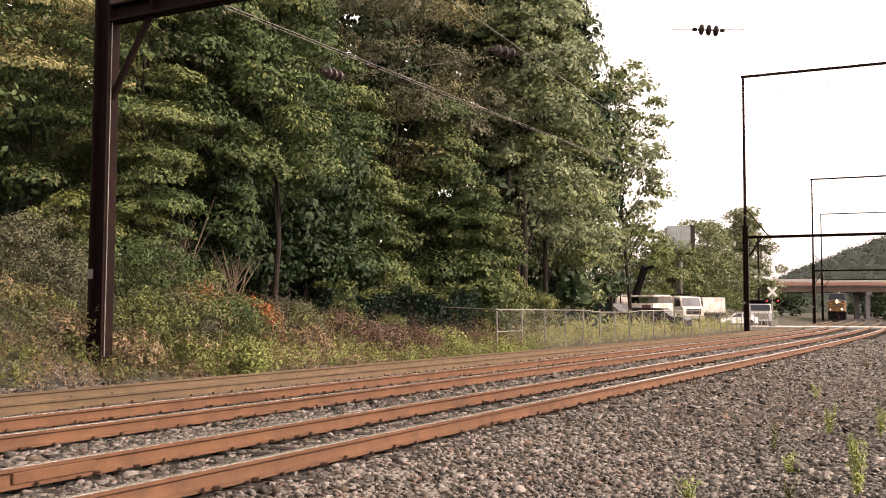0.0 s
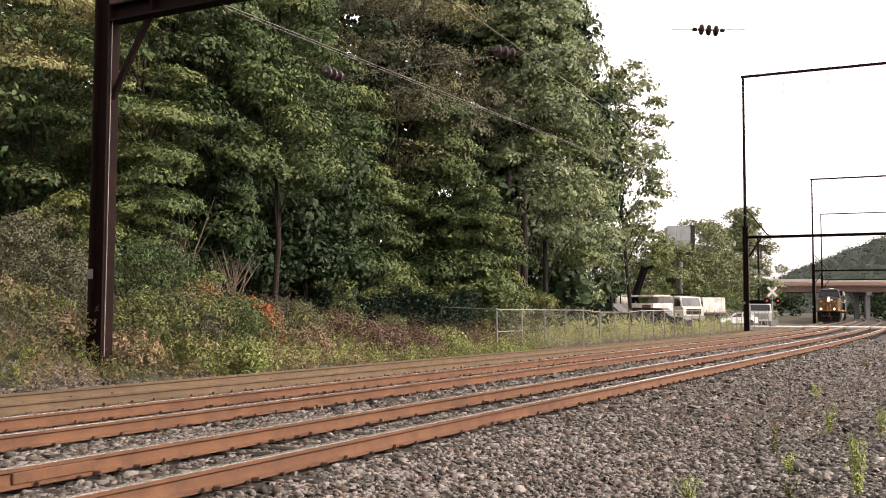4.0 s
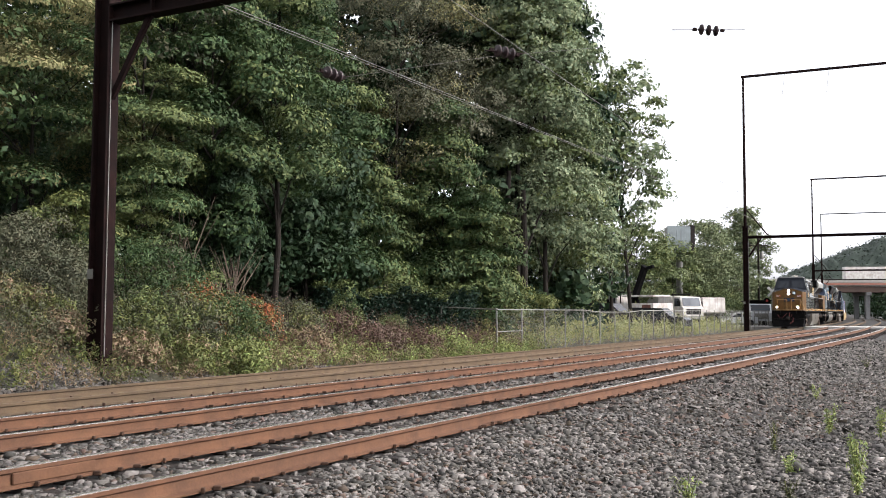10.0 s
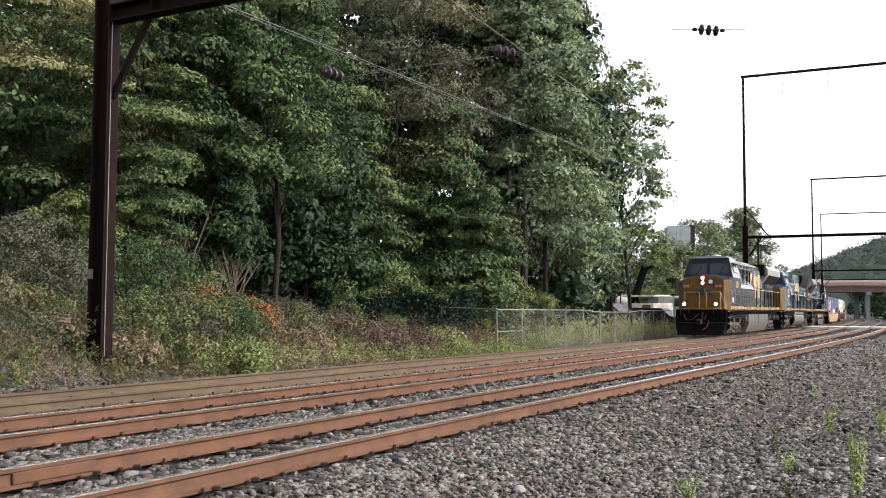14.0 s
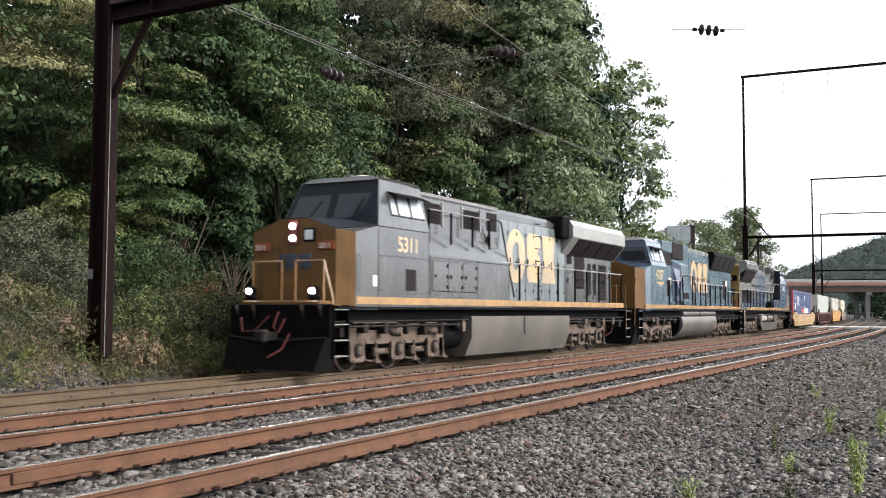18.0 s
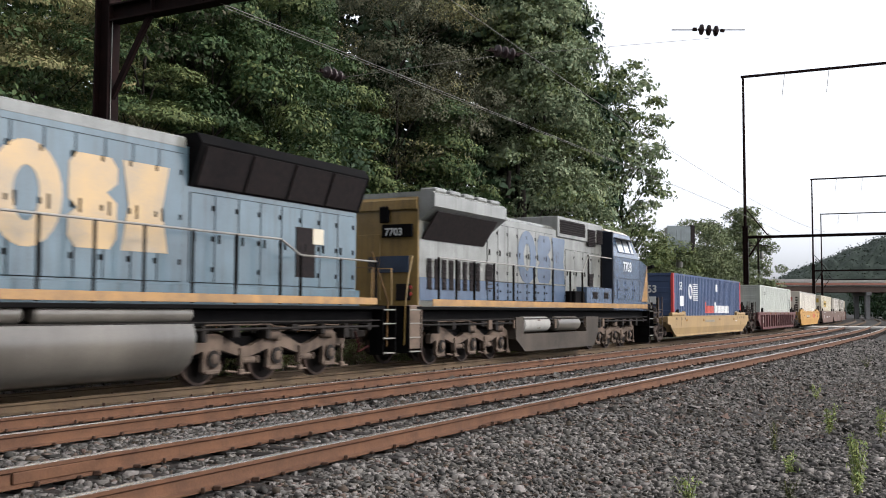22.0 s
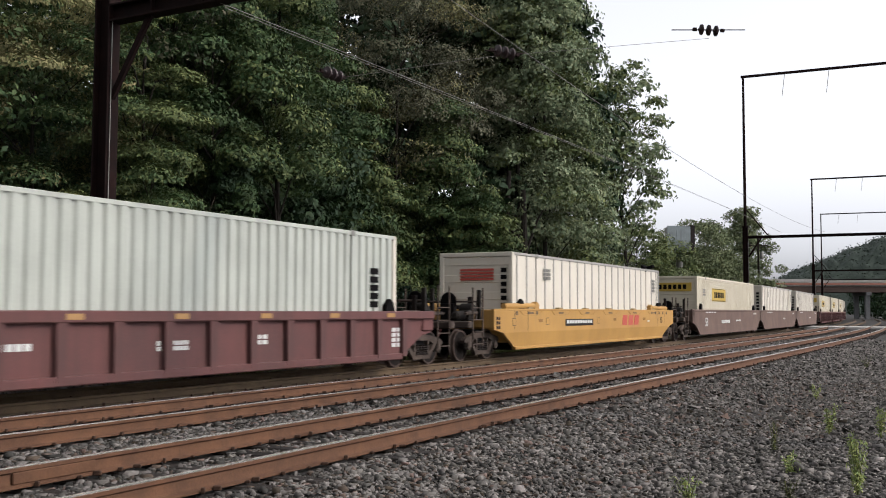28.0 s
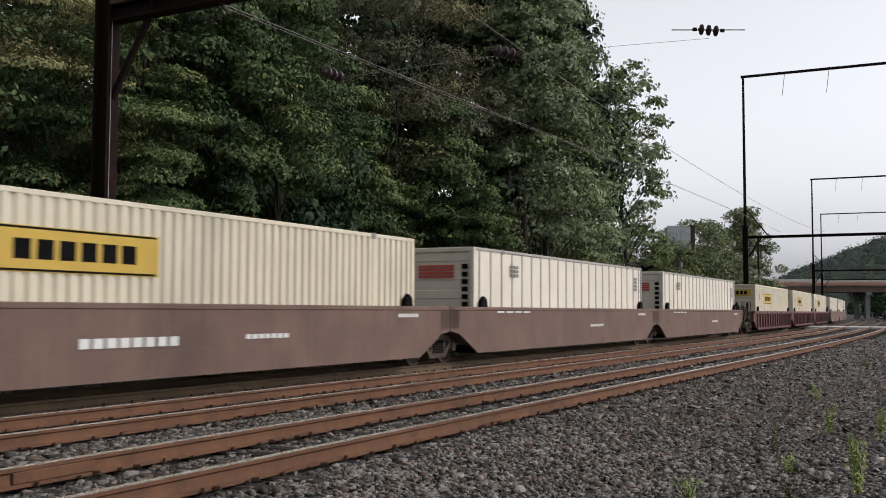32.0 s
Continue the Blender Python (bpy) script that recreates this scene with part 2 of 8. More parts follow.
def ground_z(s, d):
    s, d = np.asarray(s, float), np.asarray(d, float)
    z = np.interp(d, [-400, -60, -30, -14, -9, -5.5, -4.2, -2.9, -1.7, 0.4, 1.8, 2.6, 4.6, 5.6, 8.6, 9.1, 10.6, 12, 400],
                  [0.5, 0.55, 0.55, 0.5, 0.12, -0.2, -0.36, -0.42, -0.35, -0.305, -0.305, -0.235, -0.225, -0.21, -0.195, -0.215, -0.52, -0.55, -0.55])
    hill = 1 - smooth(-14, 12, s)
    bank = np.interp(-d, [2.3, 3.3, 5.5, 8.5, 14, 30, 80], [0, 0.55, 1.6, 2.5, 3.2, 6.0, 14.0])
    z = z + hill * bank
    z = z + smooth(-6, -30, d) * smooth(40, 10, s) * np.clip(-d - 12, 0, 60) * 0.12
    return z


def on_ground(x, y):
    S, D = rail_coords([x], [y])
    return float(ground_z(S, D)[0])


def place(px, depth):
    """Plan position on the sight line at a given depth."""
    return (px - 784) / 1737.0 * depth, depth


# ---------- ground ----------
def build_ground():
    S = np.concatenate([[-2200, -1000, -500, -250], np.arange(-140, -40, 12), np.arange(-40, 110, 1.0), np.arange(110, 240, 10), [280, 400, 700, 1500, 3000]])
    D = np.concatenate([[-3000, -1500, -700, -350, -200, -120, -80], np.arange(-60, -12, 3.0), np.arange(-12, 12, 0.4), np.arange(12, 40, 3), [60, 120, 300, 800, 2000, 3000]])
    gs, gd = np.meshgrid(S, D, indexing="ij")
    sc = np.clip(gs, SS[0], SS[-1])
    th = np.interp(sc, SS, TH)
    ext = gs - sc
    x = np.interp(sc, SS, CX) + ext * np.cos(th) + gd * np.sin(th)
    y = np.interp(sc, SS, CY) + ext * np.sin(th) - gd * np.cos(th)
    z = ground_z(gs, gd)
    rng = np.random.default_rng(3)
    rough = np.where(gd < -2.4, 0.05, 0.008)
    z = z + rng.normal(0, 1, z.shape) * rough * (np.abs(gd) < 60)
    n, m = gs.shape
    idx = np.arange(n * m).reshape(n, m)
    f = np.stack([idx[:-1, :-1], idx[1:, :-1], idx[1:, 1:], idx[:-1, 1:]], -1).reshape(-1, 4)
    ob = cloud("ground", np.stack([x, y, z], -1).reshape(-1, 3), f, M["ground"], smooth=True)
    ob.data.materials.append(M["dirt"])
    dd = gd[:-1, :-1].ravel()
    ob.data.polygons.foreach_set("material_index", ((dd < -2.4) | (dd > 30)).astype(np.int32))
    tagged(ob, "grey crushed-stone railway ground rising to a weedy bank", "ground", kind="structure")


build_ground()

# ---------- tracks ----------
RAIL = [(-0.076, 0), (0.076, 0), (0.076, 0.011), (0.02, 0.03), (0.010, 0.05), (0.010, 0.125), (0.036, 0.142), (0.037, 0.172), (0.026, 0.181),
        (-0.026, 0.181), (-0.037, 0.172), (-0.036, 0.142), (-0.010, 0.125), (-0.010, 0.05), (-0.02, 0.03), (-0.076, 0.011)]


def sweep(name, prof, d, z, s0, s1, step, material, parent):
    """A profile of (across, up) carried along the line."""
    st = np.arange(s0, s1 + 0.01, step)
    n = len(prof)
    vs = []
    for s in st:
        th = float(np.interp(s, SS, TH))
        p = at(s, d, z)
        for a, b in prof:
            vs.append((p.x + a * math.sin(th), p.y - a * math.cos(th), z + b))
    fs = [(i * n + k, (i + 1) * n + k, (i + 1) * n + (k + 1) % n, i * n + (k + 1) % n) for i in range(len(st) - 1) for k in range(n)]
    k = Kit()
    k.v, k.f = vs, fs
    return part(name, k, material, parent)


def build_track(ti, dull):
    d, zt = TRACKS[ti]
    tr = thing("railway_track", "rusty steel rails on dark wooden ties in grey ballast" if not dull else "dull brown rails on dark wooden ties beside the bank",
               "railway track", "parallel railway tracks", "structure")
    for k, side in enumerate((-1, 1)):
        r = sweep("rail", RAIL, d + side * 0.7525, zt - 0.181, -24, 82, 1.0, M["rust_dull"] if dull else M["rust"], tr)
        sweep("rail", RAIL, d + side * 0.7525, zt - 0.181, 82.05, 190, 2.0, M["rust_dull"], tr)
        top = sweep("rail_head", [(-0.0385, -0.012), (0.0385, -0.012), (0.0385, -0.0055), (0.030, 0.0015), (-0.030, 0.0015), (-0.0385, -0.0055)] if dull else [(-0.036, -0.006), (0.036, -0.006), (0.036, 0.0), (0.031, 0.0018), (-0.031, 0.0018), (-0.036, 0.0)],
                    d + side * 0.7525, zt + 0.0005, -24, 82, 1.0, M["railtop"] if not dull else M["rust_dull"], r)
        top["label"] = "worn running surface"
        if ti == 2 and side < 0:
            for s in (-19.7,):
                th = turn(s)
                bar = part("joint_bar", Kit().box(-0.46, 0.46, 0.015, 0.042, 0.03, 0.135), M["rust"], r)
                bar.matrix_basis = Matrix.Translation(at(s, d + side * 0.7525, zt - 0.181)) @ pose(0, 0, 0, 0, 0, th + 180)
    rng = random.Random(10 + ti)
    meshes = []
    for v in range(3):
        k = Kit().box(-0.115, 0.115, -1.3 - 0.04 * v, 1.3, -0.17, 0.0, 0.02)
        meshes.append(k.mesh("tie", M["tie"]))
    s = -20.0
    while s < 105:
        m = Matrix.Translation(at(s, d, zt - 0.203 + rng.uniform(-0.018, 0.010))) @ pose(0, 0, 0, rng.uniform(-.4, .4), rng.uniform(-1.5, 1.5), turn(s) + rng.uniform(-1.2, 1.2))
        shared("tie", rng.choice(meshes), tr, m)
        s += 0.53 + rng.uniform(-0.03, 0.03)
    # spikes, tie plates and rail anchors
    k = Kit()
    s = -20.0
    while s < 45:
        for side in (-1, 1):
            for e in (-1, 1):
                p = at(s + rng.uniform(-0.09, 0.09), d + side * 0.7525 + e * 0.10, zt - 0.185)
                h = rng.uniform(0.025, 0.06)
                w = rng.uniform(0.012, 0.024)
                k.box(p.x - w, p.x + w, p.y - 0.02, p.y + 0.02, p.z, p.z + h, 0.006)
                if rng.random() < 0.5:
                    q = at(s + rng.uniform(0.14, 0.2), d + side * 0.7525 + e * 0.115, zt - 0.185)
                    k.box(q.x - 0.045, q.x + 0.03, q.y - 0.02, q.y + 0.02, q.z, q.z + rng.uniform(0.015, 0.045), 0.008)
        s += 0.53
    sp = part("spikes", k, M["spike"], tr)
    sp["kind"] = "stuff"
    return tr


for i in range(3):
    build_track(i, i == 0)


# ---------- overhead gantries ----------
def h_column(k, x, y, z0, z1, w=0.46, f=0.34):
    a, b, c, e = w / 2, f / 2, 0.035, 0.02
    k.prism([(x - a, y - b), (x - a + c, y - b), (x - a + c, y - e), (x + a - c, y - e), (x + a - c, y - b), (x + a, y - b),
             (x + a, y + b), (x + a - c, y + b), (x + a - c, y + e), (x - a + c, y + e), (x - a + c, y + b), (x - a, y + b)], z0, z1, "z")


def gantry(s, d_far, d_near, base, beam_z, top_z, label, heavy):
    g = thing("catenary_gantry", label, "catenary gantry", "overhead line gantries", m=Matrix.Translation(at(s, d_far, 0)) @ pose(0, 0, 0, 0, 0, turn(s) - 90))
    span = d_near - d_far
    for x in (0, span):
        k = Kit()
        h_column(k, x, 0, base, beam_z + 1.2)
        col = part("column", k, M["gantry"], g)
        part("foot", Kit().box(x - 0.4, x + 0.4, -0.35, 0.35, base - 0.3, base + 0.08, 0.03), M["dirt"], col, "soil-covered footing")
        # pale rod added to draw the thin highlight along the column
        part("rod", Kit().tube([(x + 0.27, -0.1, base + 0.3), (x + 0.27, -0.1, beam_z)], 0.011), M["galv"], col, "thin pale rod standing in for the column's highlight")
        part("upper_mast", Kit().tube([(x, 0, beam_z + 1.0), (x, 0, top_z)], [0.14, 0.10], 8), M["gantry"], g)
        part("notice_plate", Kit().box(x - 0.235, x - 0.05, -0.20, -0.185, 2.1, 2.32, 0.003), M["galv"], col, "small weathered metal plate")
        e = 1 if x == 0 else -1
        part("brace", Kit().box(-0.07, 0.07, -0.05, 0.05, 0, 2.3, 0.01), M["gantry"], g).matrix_basis = pose(x + e * 0.2, 0, beam_z - 1.75, 0, e * 33, 0)
        if not heavy:
            part("brace", Kit().box(-0.05, 0.05, -0.05, 0.05, 0, 3.0, 0.01), M["gantry"], g).matrix_basis = pose(x + e * 2.0, 0, beam_z + 0.2, 0, -e * 38, 0)
    k = Kit()
    bh = 0.40 if heavy else 0.24
    k.prism([(-0.17, 0), (0.17, 0), (0.17, 0.04), (0.025, 0.04), (0.025, bh - 0.04), (0.17, bh - 0.04), (0.17, bh), (-0.17, bh), (-0.17, bh - 0.04), (-0.025, bh - 0.04), (-0.025, 0.04), (-0.17, 0.04)], 0.2, span - 0.2, "x")
    k.v = [(x, y, z + beam_z) for x, y, z in k.v]
    part("beam", k, M["gantry"], g)
    for i in range(1, int(span / 1.5)):
        part("stiffener", Kit().box(i * 1.5 - 0.02, i * 1.5 + 0.02, -0.14, 0.14, beam_z + 0.03, beam_z + (0.37 if heavy else 0.21), 0.003), M["gantry"], g)
    part("top_arm", Kit().box(-0.2, span + 0.2, -0.09, 0.09, top_z - 0.12, top_z + 0.1, 0.01), M["gantry"], g)
    for i in range(2):
        x = 3.6 + 3.7 * i
        part("hanger_rod", Kit().tube([(x, 0, top_z), (x - 0.25, 0, top_z - 2.1)], 0.025), M["galv"], g)
    return g


gantry(-10.0, -3.40, 14.5, 0.05, 8.0, 22.6, "tall dark brown steel gantry rising from the weedy bank", True)
gantry(64.5, -2.95, 14.5, -0.45, 7.95, 22.7, "tall dark steel gantry beside the fence", False)
gantry(135.0, -2.65, 14.5, -0.45, 7.65, 22.0, "distant dark steel gantry before the road bridge", False)
gantry(196.0, -3.0, 14.5, -0.45, 8.1, 22.2, "distant dark steel gantry before the road bridge", False)


# ---------- chain-link fence ----------
def build_fence():
    f = thing("chain_link_fence", "galvanised chain-link fence with round posts along the railway", "fence")
    d, s0, s1 = -3.35, 10.8, 92.0
    post = Kit().tube([(0, 0, 0), (0, 0, 1.86)], 0.033, 8).mesh("post", M["galv"])
    cap = Kit().lathe([(0.04, 0), (0.04, 0.03), (0.015, 0.06)], (0, 0, 1.85), "z", 8).mesh("post_cap", M["galv"])
    s = s0
    sags = random.Random(4)
    tops = []
    while s < s1:
        p = at(s, d, -0.38)
        po = shared("post", post, f, Matrix.Translation(p) @ pose(0, 0, 0, sags.uniform(-1, 1), sags.uniform(-1, 1), 0))
        shared("post_cap", cap, po)
        tops.append(at(s, d, 1.46 - (0.10 if 22 < s < 30 else 0.0)))
        s += 2.55
    part("top_rail", Kit().tube(tops, 0.024, 6), M["galv"], f)
    # end post and brace
    back = [at(10.8, d - 0.02 - 2.6 * i, -0.36 + 0.1 * i) for i in range(4)]
    for p in back[1:]:
        po = shared("post", post, f, Matrix.Translation(p))
    part("brace_rail", Kit().tube([at(10.8, d, 0.55), at(13.35, d, 0.55)], 0.02, 6), M["galv"], f)
    part("top_rail", Kit().tube([p + Vector((0, 0, 1.82)) for p in back], 0.024, 6), M["galv"], f)
    # wire mesh: crossed thin strips
    vs, fs = [], []
    def strip(a, b, w):
        i = len(vs)
        u = Vector((0, 0, w))
        vs.extend([a - u, b - u, b + u, a + u])
        fs.append((i, i + 1, i + 2, i + 3))
    s = s0
    pitch = 0.11
    while s < 90:
        for e in (1, -1):
            a, b = (s, s + 1.75) if e > 0 else (s + 1.75, s)
            if s + 1.75 < s1:
                strip(at(a, d, -0.32), at(b, d, 1.43), 0.0035)
        s += pitch
    w = cloud("wire_mesh", [tuple(v) for v in vs], fs, M["galv"], f)
    w["kind"] = "stuff"


build_fence()

# ---------- leaves and trees ----------
def leaves(centers, size, rng, flat=0.55, out=None, aspect=0.5):
    """Folded diamond leaves at centers, leaning outward; returns verts and faces."""
    n = len(centers)
    nrm = rng.normal(0, 1, (n, 3)) * (1 - flat)
    nrm[:, 2] += flat
    if out is not None:
        nrm += out * 0.8
    nrm /= np.linalg.norm(nrm, axis=1, keepdims=True) + 1e-9
    t = rng.normal(0, 1, (n, 3))
    t[:, 2] -= 0.4
    t -= nrm * (t * nrm).sum(1, keepdims=True)
    t /= np.linalg.norm(t, axis=1, keepdims=True) + 1e-9
    b = np.cross(nrm, t)
    L = size * rng.uniform(0.65, 1.35, (n, 1))
    Wd = L * aspect
    up = nrm * L * 0.12
    v = np.stack([centers - t * L * 0.5, centers + b * Wd * 0.5 + up, centers + t * L * 0.5, centers - b * Wd * 0.5 + up], 1)
    f = np.arange(n * 4).reshape(n, 4)
    return v.reshape(-1, 3), f


def crown_points(rng, n, cx, cy, z0, z1, rad, shape, lump=0.35, clusters=90, csize=0.9, squash=0.6):
    """Leaf centres gathered in clusters round a crown; shape maps height 0..1 to a share of the radius."""
    hs = rng.uniform(0, 1, clusters) ** 0.85
    ang = rng.uniform(0, 2 * np.pi, clusters)
    rr = rad * shape(hs) * (rng.uniform(0.35, 1, clusters) ** 0.6) * (1 + lump * np.sin(ang * 3 + hs * 9 + rng.uniform(0, 6)))
    cc = np.stack([cx + rr * np.cos(ang), cy + rr * np.sin(ang), z0 + hs * (z1 - z0)], -1)
    k = rng.integers(0, clusters, n)
    cs = csize * rng.uniform(0.6, 1.4, clusters)[k][:, None]
    off = rng.normal(0, 1, (n, 3))
    off /= np.linalg.norm(off, axis=1, keepdims=True)
    off *= rng.uniform(0.3, 1, (n, 1)) ** 0.5
    out = off.copy()
    off[:, 2] *= squash
    p = cc[k] + off * cs
    o = p - np.array([cx, cy, (z0 + z1) / 2])
    o /= np.linalg.norm(o, axis=1, keepdims=True) + 1e-9
    o = o * 0.5 + out
    return p, o, cc


SHAPES = {"broad": lambda h: np.sqrt(np.clip(1 - (1.7 * h - 0.75) ** 2, 0.05, 1)),
          "tall": lambda h: np.clip(1.05 - 0.75 * h ** 2, 0.1, 1) * np.clip(0.55 + 1.5 * h, 0, 1),
          "cone": lambda h: np.clip(1.05 - h, 0.06, 1),
          "wall": lambda h: np.clip(1.0 - 0.5 * h ** 3, 0.1, 1)}


def tree(px, depth, height, rad, leaf, label, n=12000, size=0.22, low=0.15, shape="broad", clusters=110, csize=0.95, seed=1, name="tree", lump=0.3, second=None, squash=0.6):
    rng = np.random.default_rng(seed)
    x, y = place(px, depth)
    g = on_ground(x, y)
    t = thing(name, label, "tree" if name == "tree" else "shrub", m=Matrix.Translation((x, y, g - 0.1)))
    z0 = height * low
    p, o, cc = crown_points(rng, n, 0, 0, z0, height, rad, SHAPES[shape], lump, clusters, csize, squash)
    r = random.Random(seed)
    k = Kit()
    tr = 0.007 * height ** 0.85 if name == "tree" else 0.03
    lean = (r.uniform(-.3, .3), r.uniform(-.3, .3))
    stem = [(lean[0] * q, lean[1] * q, height * 0.6 * q) for q in (0, 0.1, 0.3, 0.5, 0.75, 1)]
    k.tube(stem, [tr * q for q in (1.3, 1, 0.85, 0.65, 0.4, 0.1)], 9)
    part("trunk", k, M["bark"], t)
    for c in cc[rng.permutation(len(cc))[:10 if name == "tree" else 3]]:
        k = Kit()
        q = min(max((c[2] / (height * 0.6)) * 0.75, 0.08), 0.95)
        a = Vector((lean[0] * q, lean[1] * q, height * 0.6 * q))
        b = Vector(c)
        mid = a.lerp(b, 0.5) + Vector((r.uniform(-.3, .3), r.uniform(-.3, .3), r.uniform(0, .4)))
        k.tube([a, mid, b], [tr * 0.4, tr * 0.22, tr * 0.06], 5)
        part("limb", k, M["bark"], t)
    v, f = leaves(p, size, rng, 0.4, o)
    if second:
        sel = rng.uniform(0, 1, len(p)) < 0.3
        v4 = v.reshape(-1, 4, 3)
        va, vb = v4[~sel].reshape(-1, 3), v4[sel].reshape(-1, 3)
        cloud("crown", va, np.arange(len(va)).reshape(-1, 4), LEAF[leaf], t)
        cloud("crown", vb, np.arange(len(vb)).reshape(-1, 4), LEAF[second], t)
    else:
        cloud("crown", v, f, LEAF[leaf], t)
    return t


def lobed_tree(px, depth, z_low, z_top, rad, leaf, label, second=None, shape="broad", lobes=40, lsize=1.1, squash=0.55, n=20000, size=0.17, seed=1, droop=0.0, aspect=0.5, spread=0.25,
               trunk=(0.0, 0.0), ragged=0.22, name="tree"):
    """A tree whose leaves lie on the upper shells of separate boughs, with open gaps between; heights are over the rails."""
    rng = np.random.default_rng(seed)
    x, y = place(px, depth)
    g = on_ground(x, y)
    t = thing(name, label, name, m=Matrix.Translation((x, y, g - 0.1)))
    z0, z1 = z_low - g + 0.1, z_top - g + 0.1
    # boughs, each set well apart from those before it
    cc = []
    for i in range(lobes):
        best, bd = None, -1.0
        for _ in range(14):
            h, a = rng.uniform(0, 1), rng.uniform(0, 2 * np.pi)
            r = rad * float(SHAPES[shape](np.array(h))) * rng.uniform(0.3, 1.0) ** 0.5
            c = np.array([r * np.cos(a), r * np.sin(a), z0 + h * (z1 - z0)])
            q = min([np.linalg.norm((c - o) * np.array([1, 1, 1.25])) for o in cc] or [9.0])
            if q > bd:
                best, bd = c, q
        cc.append(best)
    cc = np.array(cc)
    ls = lsize * rng.uniform(0.65, 1.3, lobes)
    w = ls ** 2 / (ls ** 2).sum()
    k = rng.choice(lobes, n, p=w)
    uz = rng.uniform(-0.35, 1.0, n)
    ua = rng.uniform(0, 2 * np.pi, n)
    ur = np.sqrt(1 - uz ** 2)
    u = np.stack([ur * np.cos(ua), ur * np.sin(ua), uz], -1)
    ph = rng.uniform(0, 6.28, (lobes, 3))[k]
    lump = 1 + ragged * (np.sin(ua * 3 + ph[:, 0]) * ur + np.sin(uz * 7 + ph[:, 1]) + 0.6 * np.sin(ua * 7 + ph[:, 2]) * ur)
    rr = ls[k] * lump * (1 - rng.exponential(0.12, n).clip(0, 0.8))
    p = cc[k] + u * rr[:, None] * np.array([1, 1, squash])
    # boughs hang lower towards their outer end
    away = np.hypot(p[:, 0], p[:, 1])
    p[:, 2] -= droop * np.clip(away - np.hypot(cc[k, 0], cc[k, 1]), -1, 2) + droop * 0.3 * ls[k] * ur ** 2
    p += rng.normal(0, 0.05, p.shape)
    o = u * np.array([1, 1, 1 / squash ** 0.5])
    o /= np.linalg.norm(o, axis=1, keepdims=True)
    v, f = leaves(p, size, rng, spread, o * 2.6, aspect)
    v4 = v.reshape(-1, 4, 3)
    tone = rng.uniform(0, 1, lobes)[k] * 0.6 + rng.uniform(0, 1, n) * 0.4
    cuts = [(leaf, tone < 0.62), (second, tone >= 0.62)] if second else [(leaf, tone < 2)]
    for key, sel in cuts:
        vv = v4[sel].reshape(-1, 3)
        cloud("crown", vv, np.arange(len(vv)).reshape(-1, 4), LEAF[key], t)
    r = random.Random(seed)
    tr = 0.0075 * z1 ** 0.9 + 0.03
    top = z0 + (z1 - z0) * 0.75
    stem = [(trunk[0] * q + r.uniform(-.08, .08), trunk[1] * q, top * q) for q in (0, 0.08, 0.25, 0.5, 0.75, 1)]
    part("trunk", Kit().tube(stem, [tr * q for q in (1.5, 1.05, 0.9, 0.7, 0.45, 0.12)], 9), M["bark"], t)
    for c in cc[rng.permutation(lobes)[:16 if name == "tree" else 5]]:
        q = min(max(c[2] / top - 0.18, 0.12), 0.92)
        a0 = Vector((trunk[0] * q, trunk[1] * q, top * q))
        e = Vector(c)
        mid = a0.lerp(e, 0.5) + Vector((r.uniform(-.25, .25), r.uniform(-.25, .25), r.uniform(0.1, .5)))
        part("limb", Kit().tube([a0, mid, e], [tr * 0.42, tr * 0.25, tr * 0.07], 5), M["bark"], t)
    return t


D_ = "tall broadleaf tree with dense green summer foliage on the bank"
# front row along the bank
lobed_tree(50, 31, 5.4, 11.4, 3.3, "straw_leaf", "yellow-green broadleaf tree with drooping layered foliage", "mid", "broad", 30, 1.25, 0.24, 34000, 0.15, 11, 0.28, 0.42, 0.35)
lobed_tree(20, 36, 9.5, 16.0, 4.0, "light", D_, "straw_leaf", "broad", 34, 1.4, 0.35, 18000, 0.19, 111, 0.2)
lobed_tree(-150, 29, 3.5, 13.0, 3.6, "mid", D_, None, "broad", 40, 1.3, 0.5, 9000, 0.24, 12)
lobed_tree(248, 30.5, 4.9, 11.6, 1.7, "light", "green broadleaf tree with layered spreading boughs", "mid", "tall", 20, 0.95, 0.30, 20000, 0.14, 14, 0.25, 0.45, 0.35)
lobed_tree(135, 28.5, 3.6, 4.7, 1.1, "light", "pale green sapling with fanned leaves", "weed", "broad", 11, 0.55, 0.28, 7000, 0.14, 133, 0.3, 0.36, 0.3)
lobed_tree(262, 29, 3.5, 6.2, 0.95, "light", "pale green sapling with fanned leaves", "mid", "broad", 13, 0.60, 0.30, 8000, 0.14, 134, 0.3, 0.40, 0.3)
lobed_tree(372, 33, 5.6, 12.4, 2.1, "mid", "dark glossy broadleaf tree hung with climbing vines", "light", "broad", 20, 0.90, 0.70, 24000, 0.17, 13, 0.3, 0.55, 0.2)
lobed_tree(412, 32.6, 2.9, 7.0, 0.55, "dark", "narrow vine-hung tree with hanging leaf curtains", "mid", "wall", 16, 0.50, 1.1, 9000, 0.17, 131, 0.3, 0.5, 0.15)
lobed_tree(295, 33.5, 9.0, 15.0, 2.6, "mid", D_, "olive", "tall", 20, 1.2, 0.5, 16000, 0.17, 132, 0.2)
lobed_tree(490, 36, 5.8, 15.5, 2.2, "mid", D_, "light", "tall", 24, 1.05, 0.6, 24000, 0.17, 15, 0.2)
